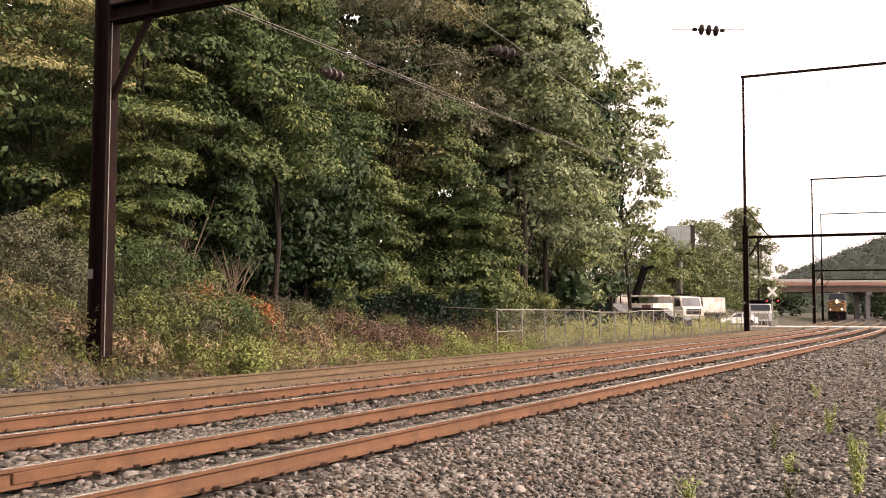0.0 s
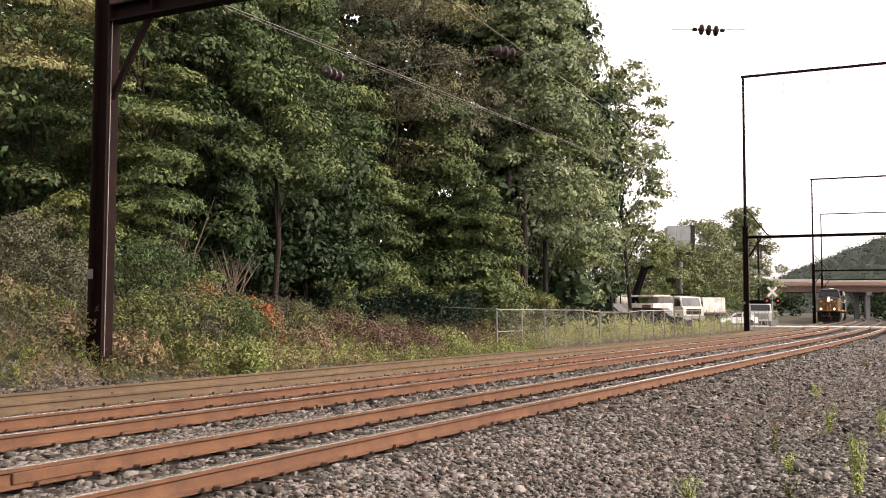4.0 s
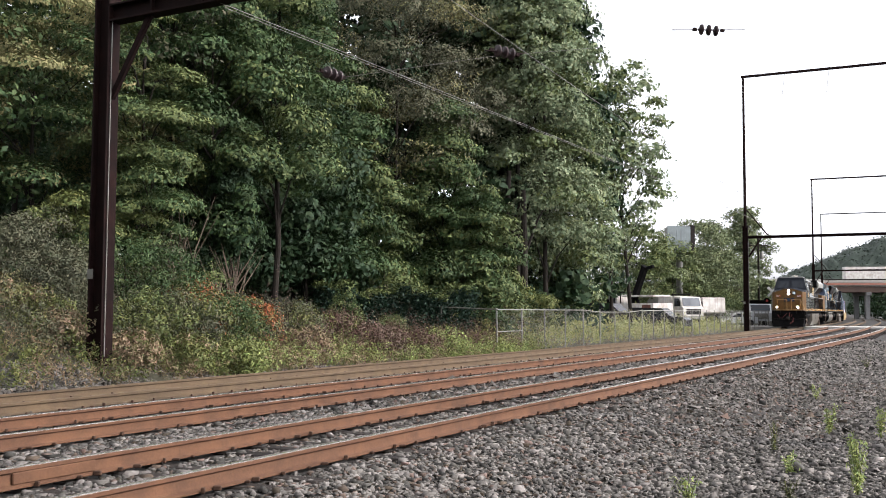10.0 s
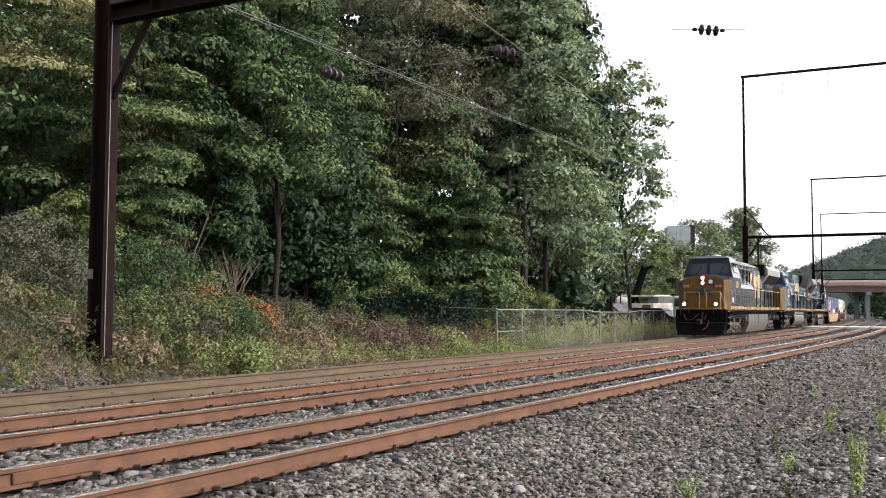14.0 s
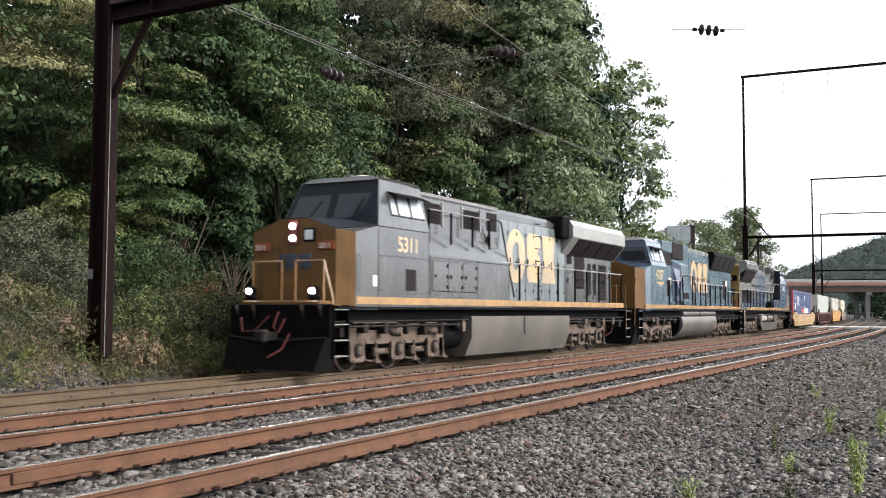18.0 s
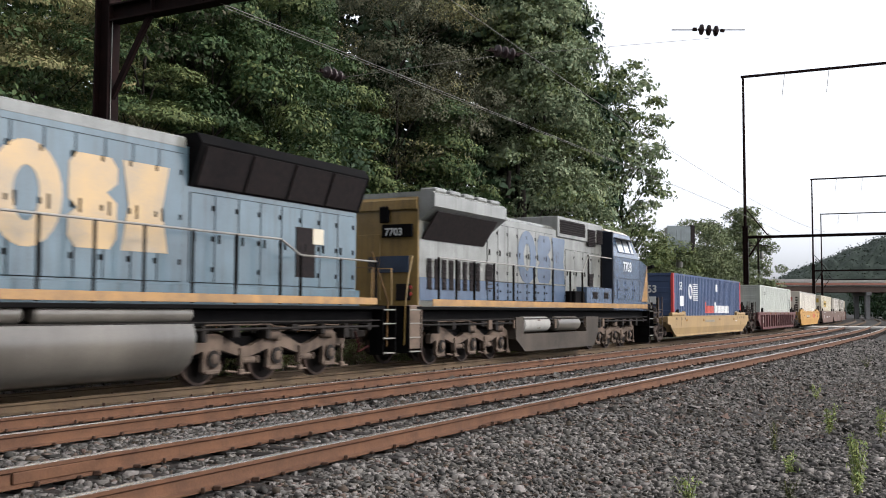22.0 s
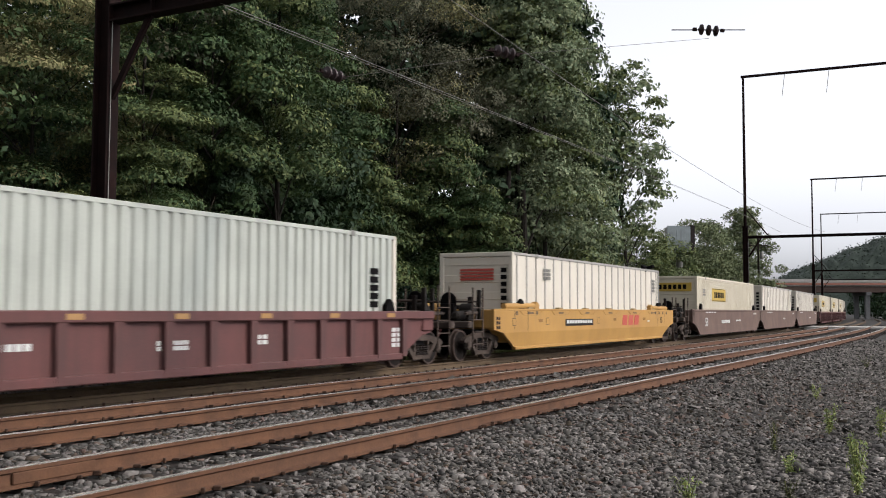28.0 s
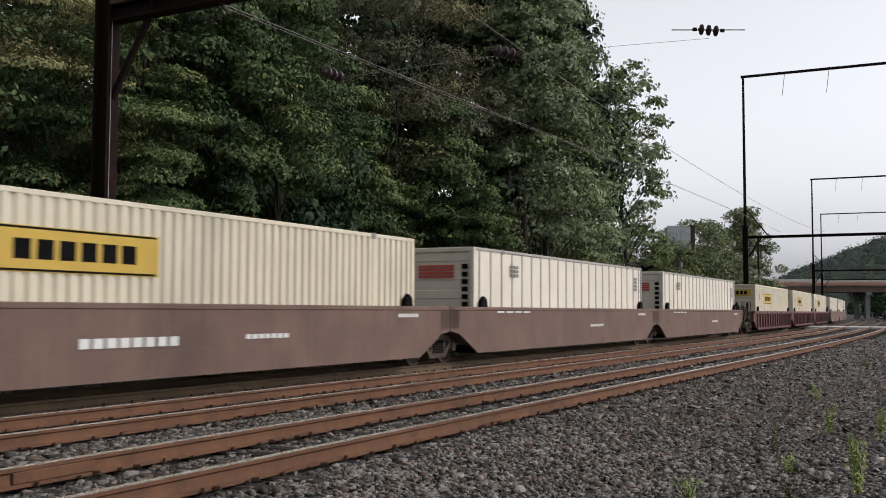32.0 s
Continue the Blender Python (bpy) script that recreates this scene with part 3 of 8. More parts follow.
lobed_tree(612, 45, 2.8, 12.8, 3.1, "mid", "dense conical green tree between taller ones", "light", "cone", 38, 1.15, 0.55, 32000, 0.19, 16, 0.25, 0.5, 0.25)
lobed_tree(700, 51, 8.2, 19.0, 5.0, "olive", "tall olive-brown broadleaf tree behind the bank", "straw_leaf", "broad", 50, 1.5, 0.7, 52000, 0.15, 17, 0.1, 0.5, 0.3, ragged=0.3)
lobed_tree(785, 48, 2.4, 11.9, 3.0, "mid", "spreading young broadleaf tree with bright leaves", "light", "cone", 38, 1.1, 0.5, 30000, 0.21, 18, 0.3, 0.45, 0.3)
lobed_tree(850, 47, 2.2, 7.2, 1.5, "mid", "bright green young tree above the hedge", "light", "broad", 26, 0.75, 0.5, 14000, 0.20, 24, 0.3, 0.4, 0.3)
# grey-green leaves, brightened to carry the stronger, hazier light on the right
lobed_tree(965, 55, 5.6, 20.5, 3.1, "grey", "very tall grey-green broadleaf tree above the hedge", "light", "tall", 52, 1.2, 0.8, 38000, 0.22, 19, 0.25, 0.6, 0.2, ragged=0.3)
lobed_tree(1000, 60, 2.6, 14.0, 2.6, "grey", D_, "light", "tall", 32, 1.25, 0.7, 22000, 0.23, 20, 0.25, 0.55, 0.25)
lobed_tree(925, 56, 13.0, 21.5, 2.6, "grey", D_, "light", "tall", 22, 1.2, 0.8, 15000, 0.22, 26, 0.2, 0.6, 0.2)
lobed_tree(1118, 68, 7.2, 18.6, 2.35, "grey", "sparse open-crowned tree with sky between its leaves", "light", "broad", 46, 0.72, 0.8, 5200, 0.31, 21, 0.2, 0.62, 0.15, (-1.2, 0), 0.35)
lobed_tree(1082, 67, 9.5, 18.0, 1.7, "light", "sparse open-crowned tree with sky between its leaves", "grey", "tall", 30, 0.85, 0.8, 4600, 0.28, 121, 0.2, 0.6, 0.15)
lobed_tree(1128, 100, 2.6, 9.8, 3.6, "light", "low yellow-green tree over the parked trucks", "far", "broad", 36, 1.2, 0.5, 11000, 0.30, 22, 0.25)
lobed_tree(1190, 106, 1.8, 8.6, 3.0, "light", "low yellow-green tree beside the yard", "far", "broad", 30, 1.2, 0.5, 9000, 0.32, 25, 0.25)
lobed_tree(955, 60, 0.2, 6.2, 2.2, "light", "low yellow-green tree behind the fence", "mid", "broad", 36, 0.9, 0.6, 12000, 0.20, 23, 0.25)
lobed_tree(1030, 97, 1.2, 10.0, 3.0, "light", "low yellow-green tree behind the fence", "mid", "broad", 36, 1.1, 0.6, 12000, 0.24, 27, 0.25)
# dark leaf colour stands in for the shade deep in the wood
lobed_tree(520, 45, 4.0, 12.5, 2.6, "dark", "tree deep in the wood with leaves darkened for shade", None, "broad", 30, 1.2, 0.6, 16000, 0.19, 28)
for i, (px, dp, h) in enumerate(((893, 52.5, 9.0), (912, 53.5, 9.5), (925, 52, 8.0), (660, 50, 11.0))):
    x, y = place(px, dp)
    g = on_ground(x, y)
    t = thing("tree", "bare dark tree trunk standing in the shade of the wood", "tree", m=Matrix.Translation((x, y, g - 0.1)))
    part("trunk", Kit().tube([(0, 0, 0), (0.05, 0, 1.0), (0.1, 0.1, h * 0.6), (0.25 - 0.1 * i, 0, h)], [0.30, 0.22, 0.19, 0.12], 9), M["bark"], t)
    for e in (-1, 1):
        part("limb", Kit().tube([(0.1, 0.1, h * 0.55), (e * 0.8, 0, h * 0.8), (e * 1.5, 0, h * 0.95)], [0.09, 0.06, 0.02], 6), M["bark"], t)
# unseen trees added behind the camera, along the near side, to block skylight
for i, (x, y, h, r) in enumerate(((-36, -8, 20, 5.5), (-27, -12, 21, 6), (-17, -13, 21, 6), (-7, -12, 20, 6), (3, -13, 20, 6))):
    tree(784 + 1737 * x / y, y, h, r, "mid", "unseen broadleaf tree added to shade the near side of the line", 4500, 0.75, 0.04, "wall", 90, 1.7, 140 + i)
# undergrowth that closes the foot of the wood, its leaves coloured dark for shade
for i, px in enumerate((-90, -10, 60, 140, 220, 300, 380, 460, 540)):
    lobed_tree(px, 41 + (i % 3), 2.2, 9.0 + (i % 2), 2.6, "dark", "undergrowth tree inside the wood with leaves darkened for shade", None, "wall", 26, 1.3, 0.8, 9500, 0.27, 150 + i)
# back row that closes the wood; its deep shade is put into the leaf colour
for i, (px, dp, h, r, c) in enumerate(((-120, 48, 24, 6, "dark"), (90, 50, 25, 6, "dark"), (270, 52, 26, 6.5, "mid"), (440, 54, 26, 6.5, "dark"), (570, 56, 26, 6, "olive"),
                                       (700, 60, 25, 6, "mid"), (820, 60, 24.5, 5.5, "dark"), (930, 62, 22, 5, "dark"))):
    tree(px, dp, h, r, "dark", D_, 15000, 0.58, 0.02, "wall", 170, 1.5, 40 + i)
# far trees behind the yard
tree(1235, 112, 11.0, 5.2, "far", "round broadleaf tree behind the parked vehicles", 16000, 0.30, 0.05, "broad", 90, 1.2, 60)
tree(1322, 118, 13.6, 4.3, "far", "tall broadleaf tree beyond the road", 16000, 0.30, 0.05, "tall", 90, 1.1, 61)
tree(1248, 121, 9.0, 4.0, "far", "round broadleaf tree behind the parked vehicles", 10000, 0.32, 0.04, "broad", 70, 1.2, 64)
tree(1185, 128, 8.0, 5.0, "far", "round broadleaf tree behind the parked vehicles", 9000, 0.4, 0.04, "broad", 80, 1.3, 62)
tree(1275, 130, 11.5, 5.5, "far", "round broadleaf tree behind the parked vehicles", 9000, 0.4, 0.04, "broad", 80, 1.3, 63)


# ---------- distant hill ----------
def build_hill():
    nx, ny = 260, 60
    u = np.linspace(0, 1, nx)
    v = np.linspace(0, 1, ny)
    gu, gv = np.meshgrid(u, v, indexing="ij")
    x = 215 + gu * 560
    y = 640 + gv * 260
    ridge = np.interp(gu, [0, 0.05, 0.10, 0.17, 0.25, 0.4, 1.0], [0, 10, 33, 49, 66, 88, 100])
    z = -4 + ridge * smooth(0.0, 0.55, gv) * (1 - 0.9 * smooth(0.55, 1.0, gv))
    rng = np.random.default_rng(5)
    z += rng.normal(0, 0.9, z.shape) + 1.2 * np.sin(x * 0.31 + np.sin(y * 0.23)) * np.sin(y * 0.27)
    idx = np.arange(nx * ny).reshape(nx, ny)
    f = np.stack([idx[:-1, :-1], idx[1:, :-1], idx[1:, 1:], idx[:-1, 1:]], -1).reshape(-1, 4)
    hill = cloud("wooded_hill", np.stack([x, y, z], -1).reshape(-1, 3), f, LEAF["hill"], smooth=True)
    tagged(hill, "distant hill covered in green woodland", "hill", kind="structure")
    n = 40000
    k = rng.integers(0, nx * ny, n)
    base = np.stack([x, y, z], -1).reshape(-1, 3)[k] + rng.normal(0, 1, (n, 3)) * np.array([2.5, 4, 0.6]) + np.array([0, 0, 0.6])
    vv, ff = leaves(base, 1.5, rng, 0.6, None, 0.8)
    w = cloud("woodland", vv, ff, LEAF["hill"], hill)
    w["kind"] = "stuff"


build_hill()


# ---------- road bridge ----------
def build_bridge():
    b = thing("road_bridge", "long steel girder road bridge on concrete piers over the railway", "bridge", kind="structure", m=Matrix.Translation((83, 226, 0)) @ pose(0, 0, 0, 0, 0, -6))
    x0, x1 = -22.5, 345
    part("deck", Kit().box(x0, x1, 0, 11, 7.3, 7.75, 0.05), M["crossing"], b)
    g = mat("rust_brown_girder", (0.11, 0.075, 0.06), (0.07, 0.048, 0.04), 0.7, 0.2, 0.4, 0.8, 0.1)
    for y in (0.5, 5.5, 10.5):
        k = Kit().box(x0, x1, y - 0.02, y + 0.02, 6.0, 7.3)
        k.box(x0, x1, y - 0.25, y + 0.25, 6.0, 6.06).box(x0, x1, y - 0.25, y + 0.25, 7.2, 7.28)
        part("girder", k, g, b, "rust-brown plate girder")
    for y in (0.1, 10.9):
        part("parapet", Kit().box(x0, x1, y - 0.12, y + 0.12, 7.75, 8.5, 0.03), M["crossing"], b)
    red = mat("faded_brown_barrier", (0.27, 0.12, 0.085), (0.19, 0.09, 0.07), 0.7, 0, 0.5, 0.6, 0.1)
    part("barrier", Kit().box(-9, x1, -0.35, -0.2, 8.3, 8.95, 0.03), M["crossing"], b, "pale barrier panel")
    part("barrier", Kit().box(-9, x1, -0.36, -0.2, 7.6, 8.05, 0.03), red, b, "faded brown fascia panel")
    for x in (-21, 14.5, 52, 90, 130, 170, 210, 250, 290, 330):
        for y in (1.5, 9.5):
            part("pier", Kit().box(x - 0.5, x + 0.5, y - 0.5, y + 0.5, -1, 6.0, 0.05), M["asphalt"], b)
        part("pier_cap", Kit().box(x - 0.6, x + 0.6, 0, 11, 5.2, 5.98, 0.05), M["asphalt"], b)
    # approach embankment to the left, behind the trees
    part("approach", Kit().prism([(x0 - 130, -1), (x0, -1), (x0, 7.7), (x0 - 130, 7.7)], 0.4, 10.6, "y"), M["dirt"], b, "weedy road embankment")
    return b


bridge = build_bridge()
# dark wood behind the bridge
for i, (x, y) in enumerate(((62, 262), (72, 268), (82, 262), (92, 266), (114, 262), (122, 268), (131, 262), (140, 268), (150, 264), (160, 270), (172, 266), (186, 270))):
    px = 784 + 1737 * x / y
    tree(px, y, 7.6 + 0.5 * (i % 3), 5.6, "dark", "dense woodland tree beyond the road bridge", 2200, 0.9, 0.0, "wall", 60, 1.6, 80 + i)


# ---------- level crossing road ----------
def build_crossing():
    c = thing("level_crossing", "pale concrete road crossing laid between the rails", "level crossing", kind="structure")
    s = 78.0
    for d0, d1 in ((-9, -0.9), (-0.60, 0.60), (0.9, 2.8), (3.1, 4.3), (4.6, 6.5), (6.8, 8.0), (8.3, 40)):
        n = max(1, int((d1 - d0) / 2.5))
        for i in range(n):
            a, e = d0 + (d1 - d0) * i / n, d0 + (d1 - d0) * (i + 1) / n - 0.03
            o = part("panel", Kit().box(-4, 4, a, e, -0.4, -0.03 if d0 < 0 else 0.0, 0.02), M["crossing"], c)
            o.matrix_basis = Matrix.Translation(at(s, 0, 0)) @ pose(0, 0, 0, 0, 0, turn(s) + 180)
    return c


build_crossing()


# ---------- crushed stone ----------
def stones(name, label, n, s_rng, d_rng, size, near, far, material, seed, shard=False):
    rng = np.random.default_rng(seed)
    s, d = rng.uniform(*s_rng, n), rng.uniform(*d_rng, n)
    th = np.interp(s, SS, TH)
    x, y = np.interp(s, SS, CX) + d * np.sin(th), np.interp(s, SS, CY) - d * np.cos(th)
    r = np.hypot(x, y)
    keep = (np.abs(x) < 0.50 * y + 0.6) & (r > near) & (r < far)
    for td, _ in TRACKS:
        for e in (-0.7525, 0.7525):
            keep &= np.abs(d - td - e) > 0.15
    x, y, s, d = x[keep], y[keep], s[keep], d[keep]
    m = len(x)
    z = ground_z(s, d)
    sz = size * rng.lognormal(0, 0.35, m)
    z = z + sz * rng.uniform(0.0, 0.75, m)
    # split wedges: a triangle below and a smaller, twisted one above
    g3 = np.array([0.2, 2.3, 4.4])
    base = np.concatenate([np.stack([np.cos(g3), np.sin(g3), np.full(3, -0.8)], -1), np.stack([0.85 * np.cos(g3 + 0.7), 0.85 * np.sin(g3 + 0.7), np.full(3, 0.8)], -1)])
    tri = np.array([[3, 4, 5], [0, 1, 3], [1, 4, 3], [1, 2, 4], [2, 5, 4], [2, 0, 5], [0, 3, 5]])
    if shard:
        # far off: three-sided splinters
        base, tri = np.concatenate([base[:3], [[0.25, 0.1, 1.0]]]), np.array([[0, 1, 3], [1, 2, 3], [2, 0, 3]])
    c = len(base)
    v = base[None] * rng.uniform(0.5, 1.3, (m, c, 3)) * np.stack([sz * rng.uniform(1.1, 1.7, m), sz * rng.uniform(0.5, 0.95, m), sz * rng.uniform(0.28, 0.7, m)], -1)[:, None]
    a, t = rng.uniform(0, 6.28, m), rng.normal(0, 0.7, m)
    ca, sa, ct, st_ = np.cos(a), np.sin(a), np.cos(t), np.sin(t)
    vx, vy, vz = v[..., 0], v[..., 1], v[..., 2]
    vy, vz = vy * ct[:, None] - vz * st_[:, None], vy * st_[:, None] + vz * ct[:, None]
    vx, vy = vx * ca[:, None] - vy * sa[:, None], vx * sa[:, None] + vy * ca[:, None]
    P = np.stack([vx + x[:, None], vy + y[:, None], vz + z[:, None]], -1).reshape(-1, 3)
    F = (tri[None] + (np.arange(m) * c)[:, None, None]).reshape(-1, 3)
    return tagged(cloud(name, P, F, material), label, "ballast", kind="stuff")


stones("ballast_stones", "grey crushed ballast stones beside the rails", 430000, (-22, 12), (-1.9, 13.5), 0.024, 6, 16, M["stone"], 1)
stones("ballast_stones", "rust-stained ballast stones beside the rails", 55000, (-22, 12), (-1.9, 11), 0.025, 6, 16, M["stone_rust"], 2)
stones("ballast_stones", "grey crushed ballast stones beside the rails", 360000, (-16, 30), (-1.9, 16), 0.032, 16, 29, M["stone"], 3, True)
stones("ballast_stones", "rust-stained ballast stones beside the rails", 50000, (-16, 30), (-1.9, 12), 0.034, 16, 29, M["stone_rust"], 4, True)
stones("ballast_stones", "grey crushed ballast stones beside the rails", 280000, (0, 62), (-2.2, 22), 0.042, 29, 62, M["stone"], 5, True)
stones("ballast_stones", "dark ballast spilled along the foot of the bank", 80000, (-22, 16), (-3.6, -1.7), 0.030, 16, 44, M["stone"], 6, True)


# ---------- weeds and shrubs of the bank ----------
def weeds(name, label, n, s_rng, d_rng, hgt, leaf, size, seed, mat_key, per=26, aspect=0.35, width=0.22, dens=None):
    """Tufts of leafy stems standing on the ground."""
    rng = np.random.default_rng(seed)
    s, d = rng.uniform(*s_rng, n), rng.uniform(*d_rng, n)
    if dens is not None:
        k = rng.uniform(0, 1, n) < dens(s, d)
        s, d = s[k], d[k]
    n = len(s)
    th = np.interp(s, SS, TH)
    x, y = np.interp(s, SS, CX) + d * np.sin(th), np.interp(s, SS, CY) - d * np.cos(th)
    z = ground_z(s, d)
    h = hgt * rng.lognormal(0, 0.3, n)
    t = rng.uniform(0.05, 1, (n, per))
    lean = rng.normal(0, width, (n, 1, 2))
    c = np.stack([x[:, None] + lean[..., 0] * t * h[:, None] + rng.normal(0, 0.07, (n, per)),
                  y[:, None] + lean[..., 1] * t * h[:, None] + rng.normal(0, 0.07, (n, per)), z[:, None] + t * h[:, None]], -1).reshape(-1, 3)
    v, f = leaves(c, size, rng, 0.35, None, aspect)
    return tagged(cloud(name, v, f, LEAF[mat_key]), label, "weeds", kind="stuff")


def clumps(a, b):
    """Share of tufts that grow at a place: thick in clumps, thin between."""
    return lambda s, d: 0.18 + 0.82 * (np.sin(s * a + 1.7 * np.sin(d * b)) * np.sin(d * a * 1.3 + 1.1 * np.sin(s * b * 0.7)) > -0.15)


weeds("bank_weeds", "dry olive-grey tall weeds on the bank", 3000, (-24, -6), (-10, -3.2), 1.0, 1, 0.085, 21, "olive", 30, 0.36, 0.16, clumps(1.9, 1.3))
weeds("bank_weeds", "grey-green seeding weeds on the bank", 1800, (-24, -4), (-10, -3.6), 0.95, 1, 0.08, 29, "dusty", 28, 0.40, 0.16, clumps(1.5, 1.7))
weeds("bank_weeds", "brown dead stalks among the weeds", 900, (-24, 12), (-8, -2.9), 0.8, 1, 0.10, 22, "brown", 26, 0.18, 0.22, clumps(1.2, 1.1))
weeds("bank_weeds", "straw-coloured dry grass along the ballast edge", 1500, (-22, 9), (-4.4, -2.45), 0.40, 1, 0.14, 23, "straw", 20, 0.14, 0.5, clumps(1.6, 2.0))
weeds("bank_weeds", "fresh green weeds along the ballast edge", 1700, (-22, 16), (-5.2, -2.55), 0.48, 1, 0.085, 24, "weed", 30, 0.35, 0.22, clumps(1.4, 1.9))
weeds("bank_weeds", "reddish-brown low weeds before the hedge", 2400, (-5, 13), (-7, -3.0), 0.75, 1, 0.075, 25, "russet", 30, 0.30, 0.22, clumps(1.7, 1.2))
weeds("bank_weeds", "pale yellow-green weeds at the foot of the bank", 1200, (-8, 13), (-4.6, -2.7), 0.45, 1, 0.085, 31, "sprout", 26, 0.3)
weeds("bank_weeds", "green weeds covering the upper bank", 1700, (-26, -3), (-13, -6), 0.75, 1, 0.12, 26, "mid", 18, 0.45)
weeds("yard_grass", "bright yellow-green grass behind the fence", 4600, (10.5, 70), (-16, -3.7), 0.8, 1, 0.22, 27, "grass", 16, 0.12, 0.3)
weeds("yard_grass", "straw-coloured grass behind the fence", 700, (11, 70), (-12, -3.5), 0.5, 1, 0.18, 28, "straw", 16, 0.12, 0.35)
weeds("yard_grass", "tall reddish stalks at the end of the fence", 260, (8.5, 17), (-8, -3.8), 1.1, 1, 0.10, 30, "russet", 34, 0.2)


def shrub(px, depth, h, r, leaf, label, n=2600, size=0.15, seed=1, second=None):
    g = on_ground(*place(px, depth))
    return lobed_tree(px, depth, g + h * 0.12, g + h, r, leaf, label, second, "broad", 15, 0.38 * r + 0.06, 0.75, n, size, seed, 0.2, 0.42, 0.25, (0.0, 0.0), 0.3, "shrub")


G_ = "leafy green shrub on the weedy bank"
for i, (px, dp, h, r, c, s2, lab) in enumerate((
        (-15, 24.5, 1.5, 0.9, "olive", "dusty", "dusty olive shrub among dry weeds"), (35, 25.5, 1.7, 0.9, "dusty", "olive", "dusty olive shrub among dry weeds"), (85, 24.0, 1.35, 0.8, "dusty", "olive", "dusty olive shrub among dry weeds"),
        (60, 27.0, 1.7, 0.9, "olive", "dusty", "dusty olive shrub among dry weeds"), (135, 25.0, 1.45, 0.8, "olive", "dusty", "dusty olive shrub among dry weeds"), (5, 22.6, 0.7, 0.6, "straw_leaf", "straw", "pale dry weeds in a low clump"),
        (60, 22.8, 0.65, 0.6, "weed", "straw", "pale dry weeds in a low clump"), (110, 22.6, 0.6, 0.6, "straw", "weed", "pale dry weeds in a low clump"), (232, 23.2, 0.6, 0.6, "straw", "weed", "pale dry weeds in a low clump"),
        (330, 24.4, 0.7, 0.6, "weed", "straw", "pale dry weeds in a low clump"), (545, 29.5, 0.7, 0.6, "straw", "brown", "pale dry weeds in a low clump"),
        (262, 24.6, 1.25, 0.9, "weed", "light", "fresh green shrub on the bank"), (330, 25.5, 1.35, 1.0, "olive", "weed", "dusty olive shrub among dry weeds"), (222, 26.0, 2.0, 1.0, "mid", "light", G_),
        (285, 26.6, 2.1, 1.0, "mid", "dusty", G_), (350, 27.2, 1.75, 0.9, "light", "orange", "shrub turning orange at its tips"), (395, 27.0, 1.3, 0.9, "mid", "weed", G_), (456, 29.0, 1.15, 0.6, "orange", "weed", "low shrub turning rust-orange"),
        (120, 28.5, 1.7, 1.0, "light", "mid", "pale green shrub with layered leaves"), (150, 28.0, 1.6, 0.8, "light", "mid", "pale green shrub with layered leaves"),
        (430, 28.5, 1.2, 0.9, "dusty", "weed", "dusty olive shrub among dry weeds"), (515, 31.0, 1.2, 0.9, "dusty", "weed", "bright green shrub on the bank"), (425, 25.2, 0.8, 0.7, "weed", "sprout", "bright green shrub on the bank"),
        (590, 33.0, 0.9, 0.9, "russet", "weed", "low weedy shrub among dry stalks"), (660, 33.0, 0.9, 0.9, "russet", "brown", "brown seeding shrub among weeds"), (720, 35.0, 0.85, 0.9, "russet", "brown", "brown seeding shrub among weeds"),
        (775, 37.0, 0.8, 0.9, "weed", "sprout", "low weedy shrub among dry stalks"), 
        (612, 38.5, 1.7, 0.6, "light", "mid", "broad-leaved sumac standing before the hedge"), (695, 39.5, 1.0, 0.6, "light", "mid", "broad-leaved sumac standing before the hedge"),
        (700, 46, 3.6, 1.6, "mid", "light", "tall leafy shrub behind the hedge"), (620, 44.5, 2.6, 1.4, "dark", "mid", "dark leafy shrub behind the hedge"),
        (800, 47, 3.2, 1.6, "mid", "light", "dark leafy shrub behind the hedge"), (870, 46, 3.0, 1.3, "mid", "light", "tall leafy shrub behind the hedge"), (925, 49, 2.8, 1.5, "weed", "mid", "yellow-green shrub behind the fence"),
        (1265, 104, 3.6, 2.0, "light", "mid", "round green bush beside the yard"))):
    big = h > 2.5
    shrub(px, dp, h, r, c, lab, 6500 if big else 4200, 0.16 if big else 0.095, 100 + i, s2)


def dead_stems(px, depth, h, seed):
    """A clump of bare grey-brown stems."""
    r = random.Random(seed)
    x, y = place(px, depth)
    t = thing("dead_shrub", "clump of bare dry stems at the edge of the wood", "shrub", "dead shrubs", m=Matrix.Translation((x, y, on_ground(x, y) - 0.05)))
    for i in range(9):
        a, q = r.uniform(0, 6.28), r.uniform(0.15, 0.5) * h
        e = (math.cos(a) * q, math.sin(a) * q * 0.5, h * r.uniform(0.6, 1.0))
        m = (e[0] * 0.35 + r.uniform(-.08, .08), e[1] * 0.35, e[2] * 0.55)
        part("stem", Kit().tube([(0, 0, 0), m, e], [0.03, 0.02, 0.006], 5).tube([m, (m[0] + r.uniform(-.4, .4), m[1], m[2] + h * 0.3)], [0.014, 0.004], 5), M["dead_wood"], t)


M["dead_wood"] = mat("weathered_dead_wood", (0.13, 0.10, 0.075), (0.07, 0.055, 0.042), 0.9, 0, 4, 0.8, 0.3, 40)
for i, (px, dp, h) in enumerate(((325, 29.5, 3.6), (300, 29.8, 3.2), (415, 30.5, 2.8), (685, 43.5, 3.2), (655, 43, 2.6), (390, 30.0, 2.4))):
    dead_stems(px, dp, h, 400 + i)


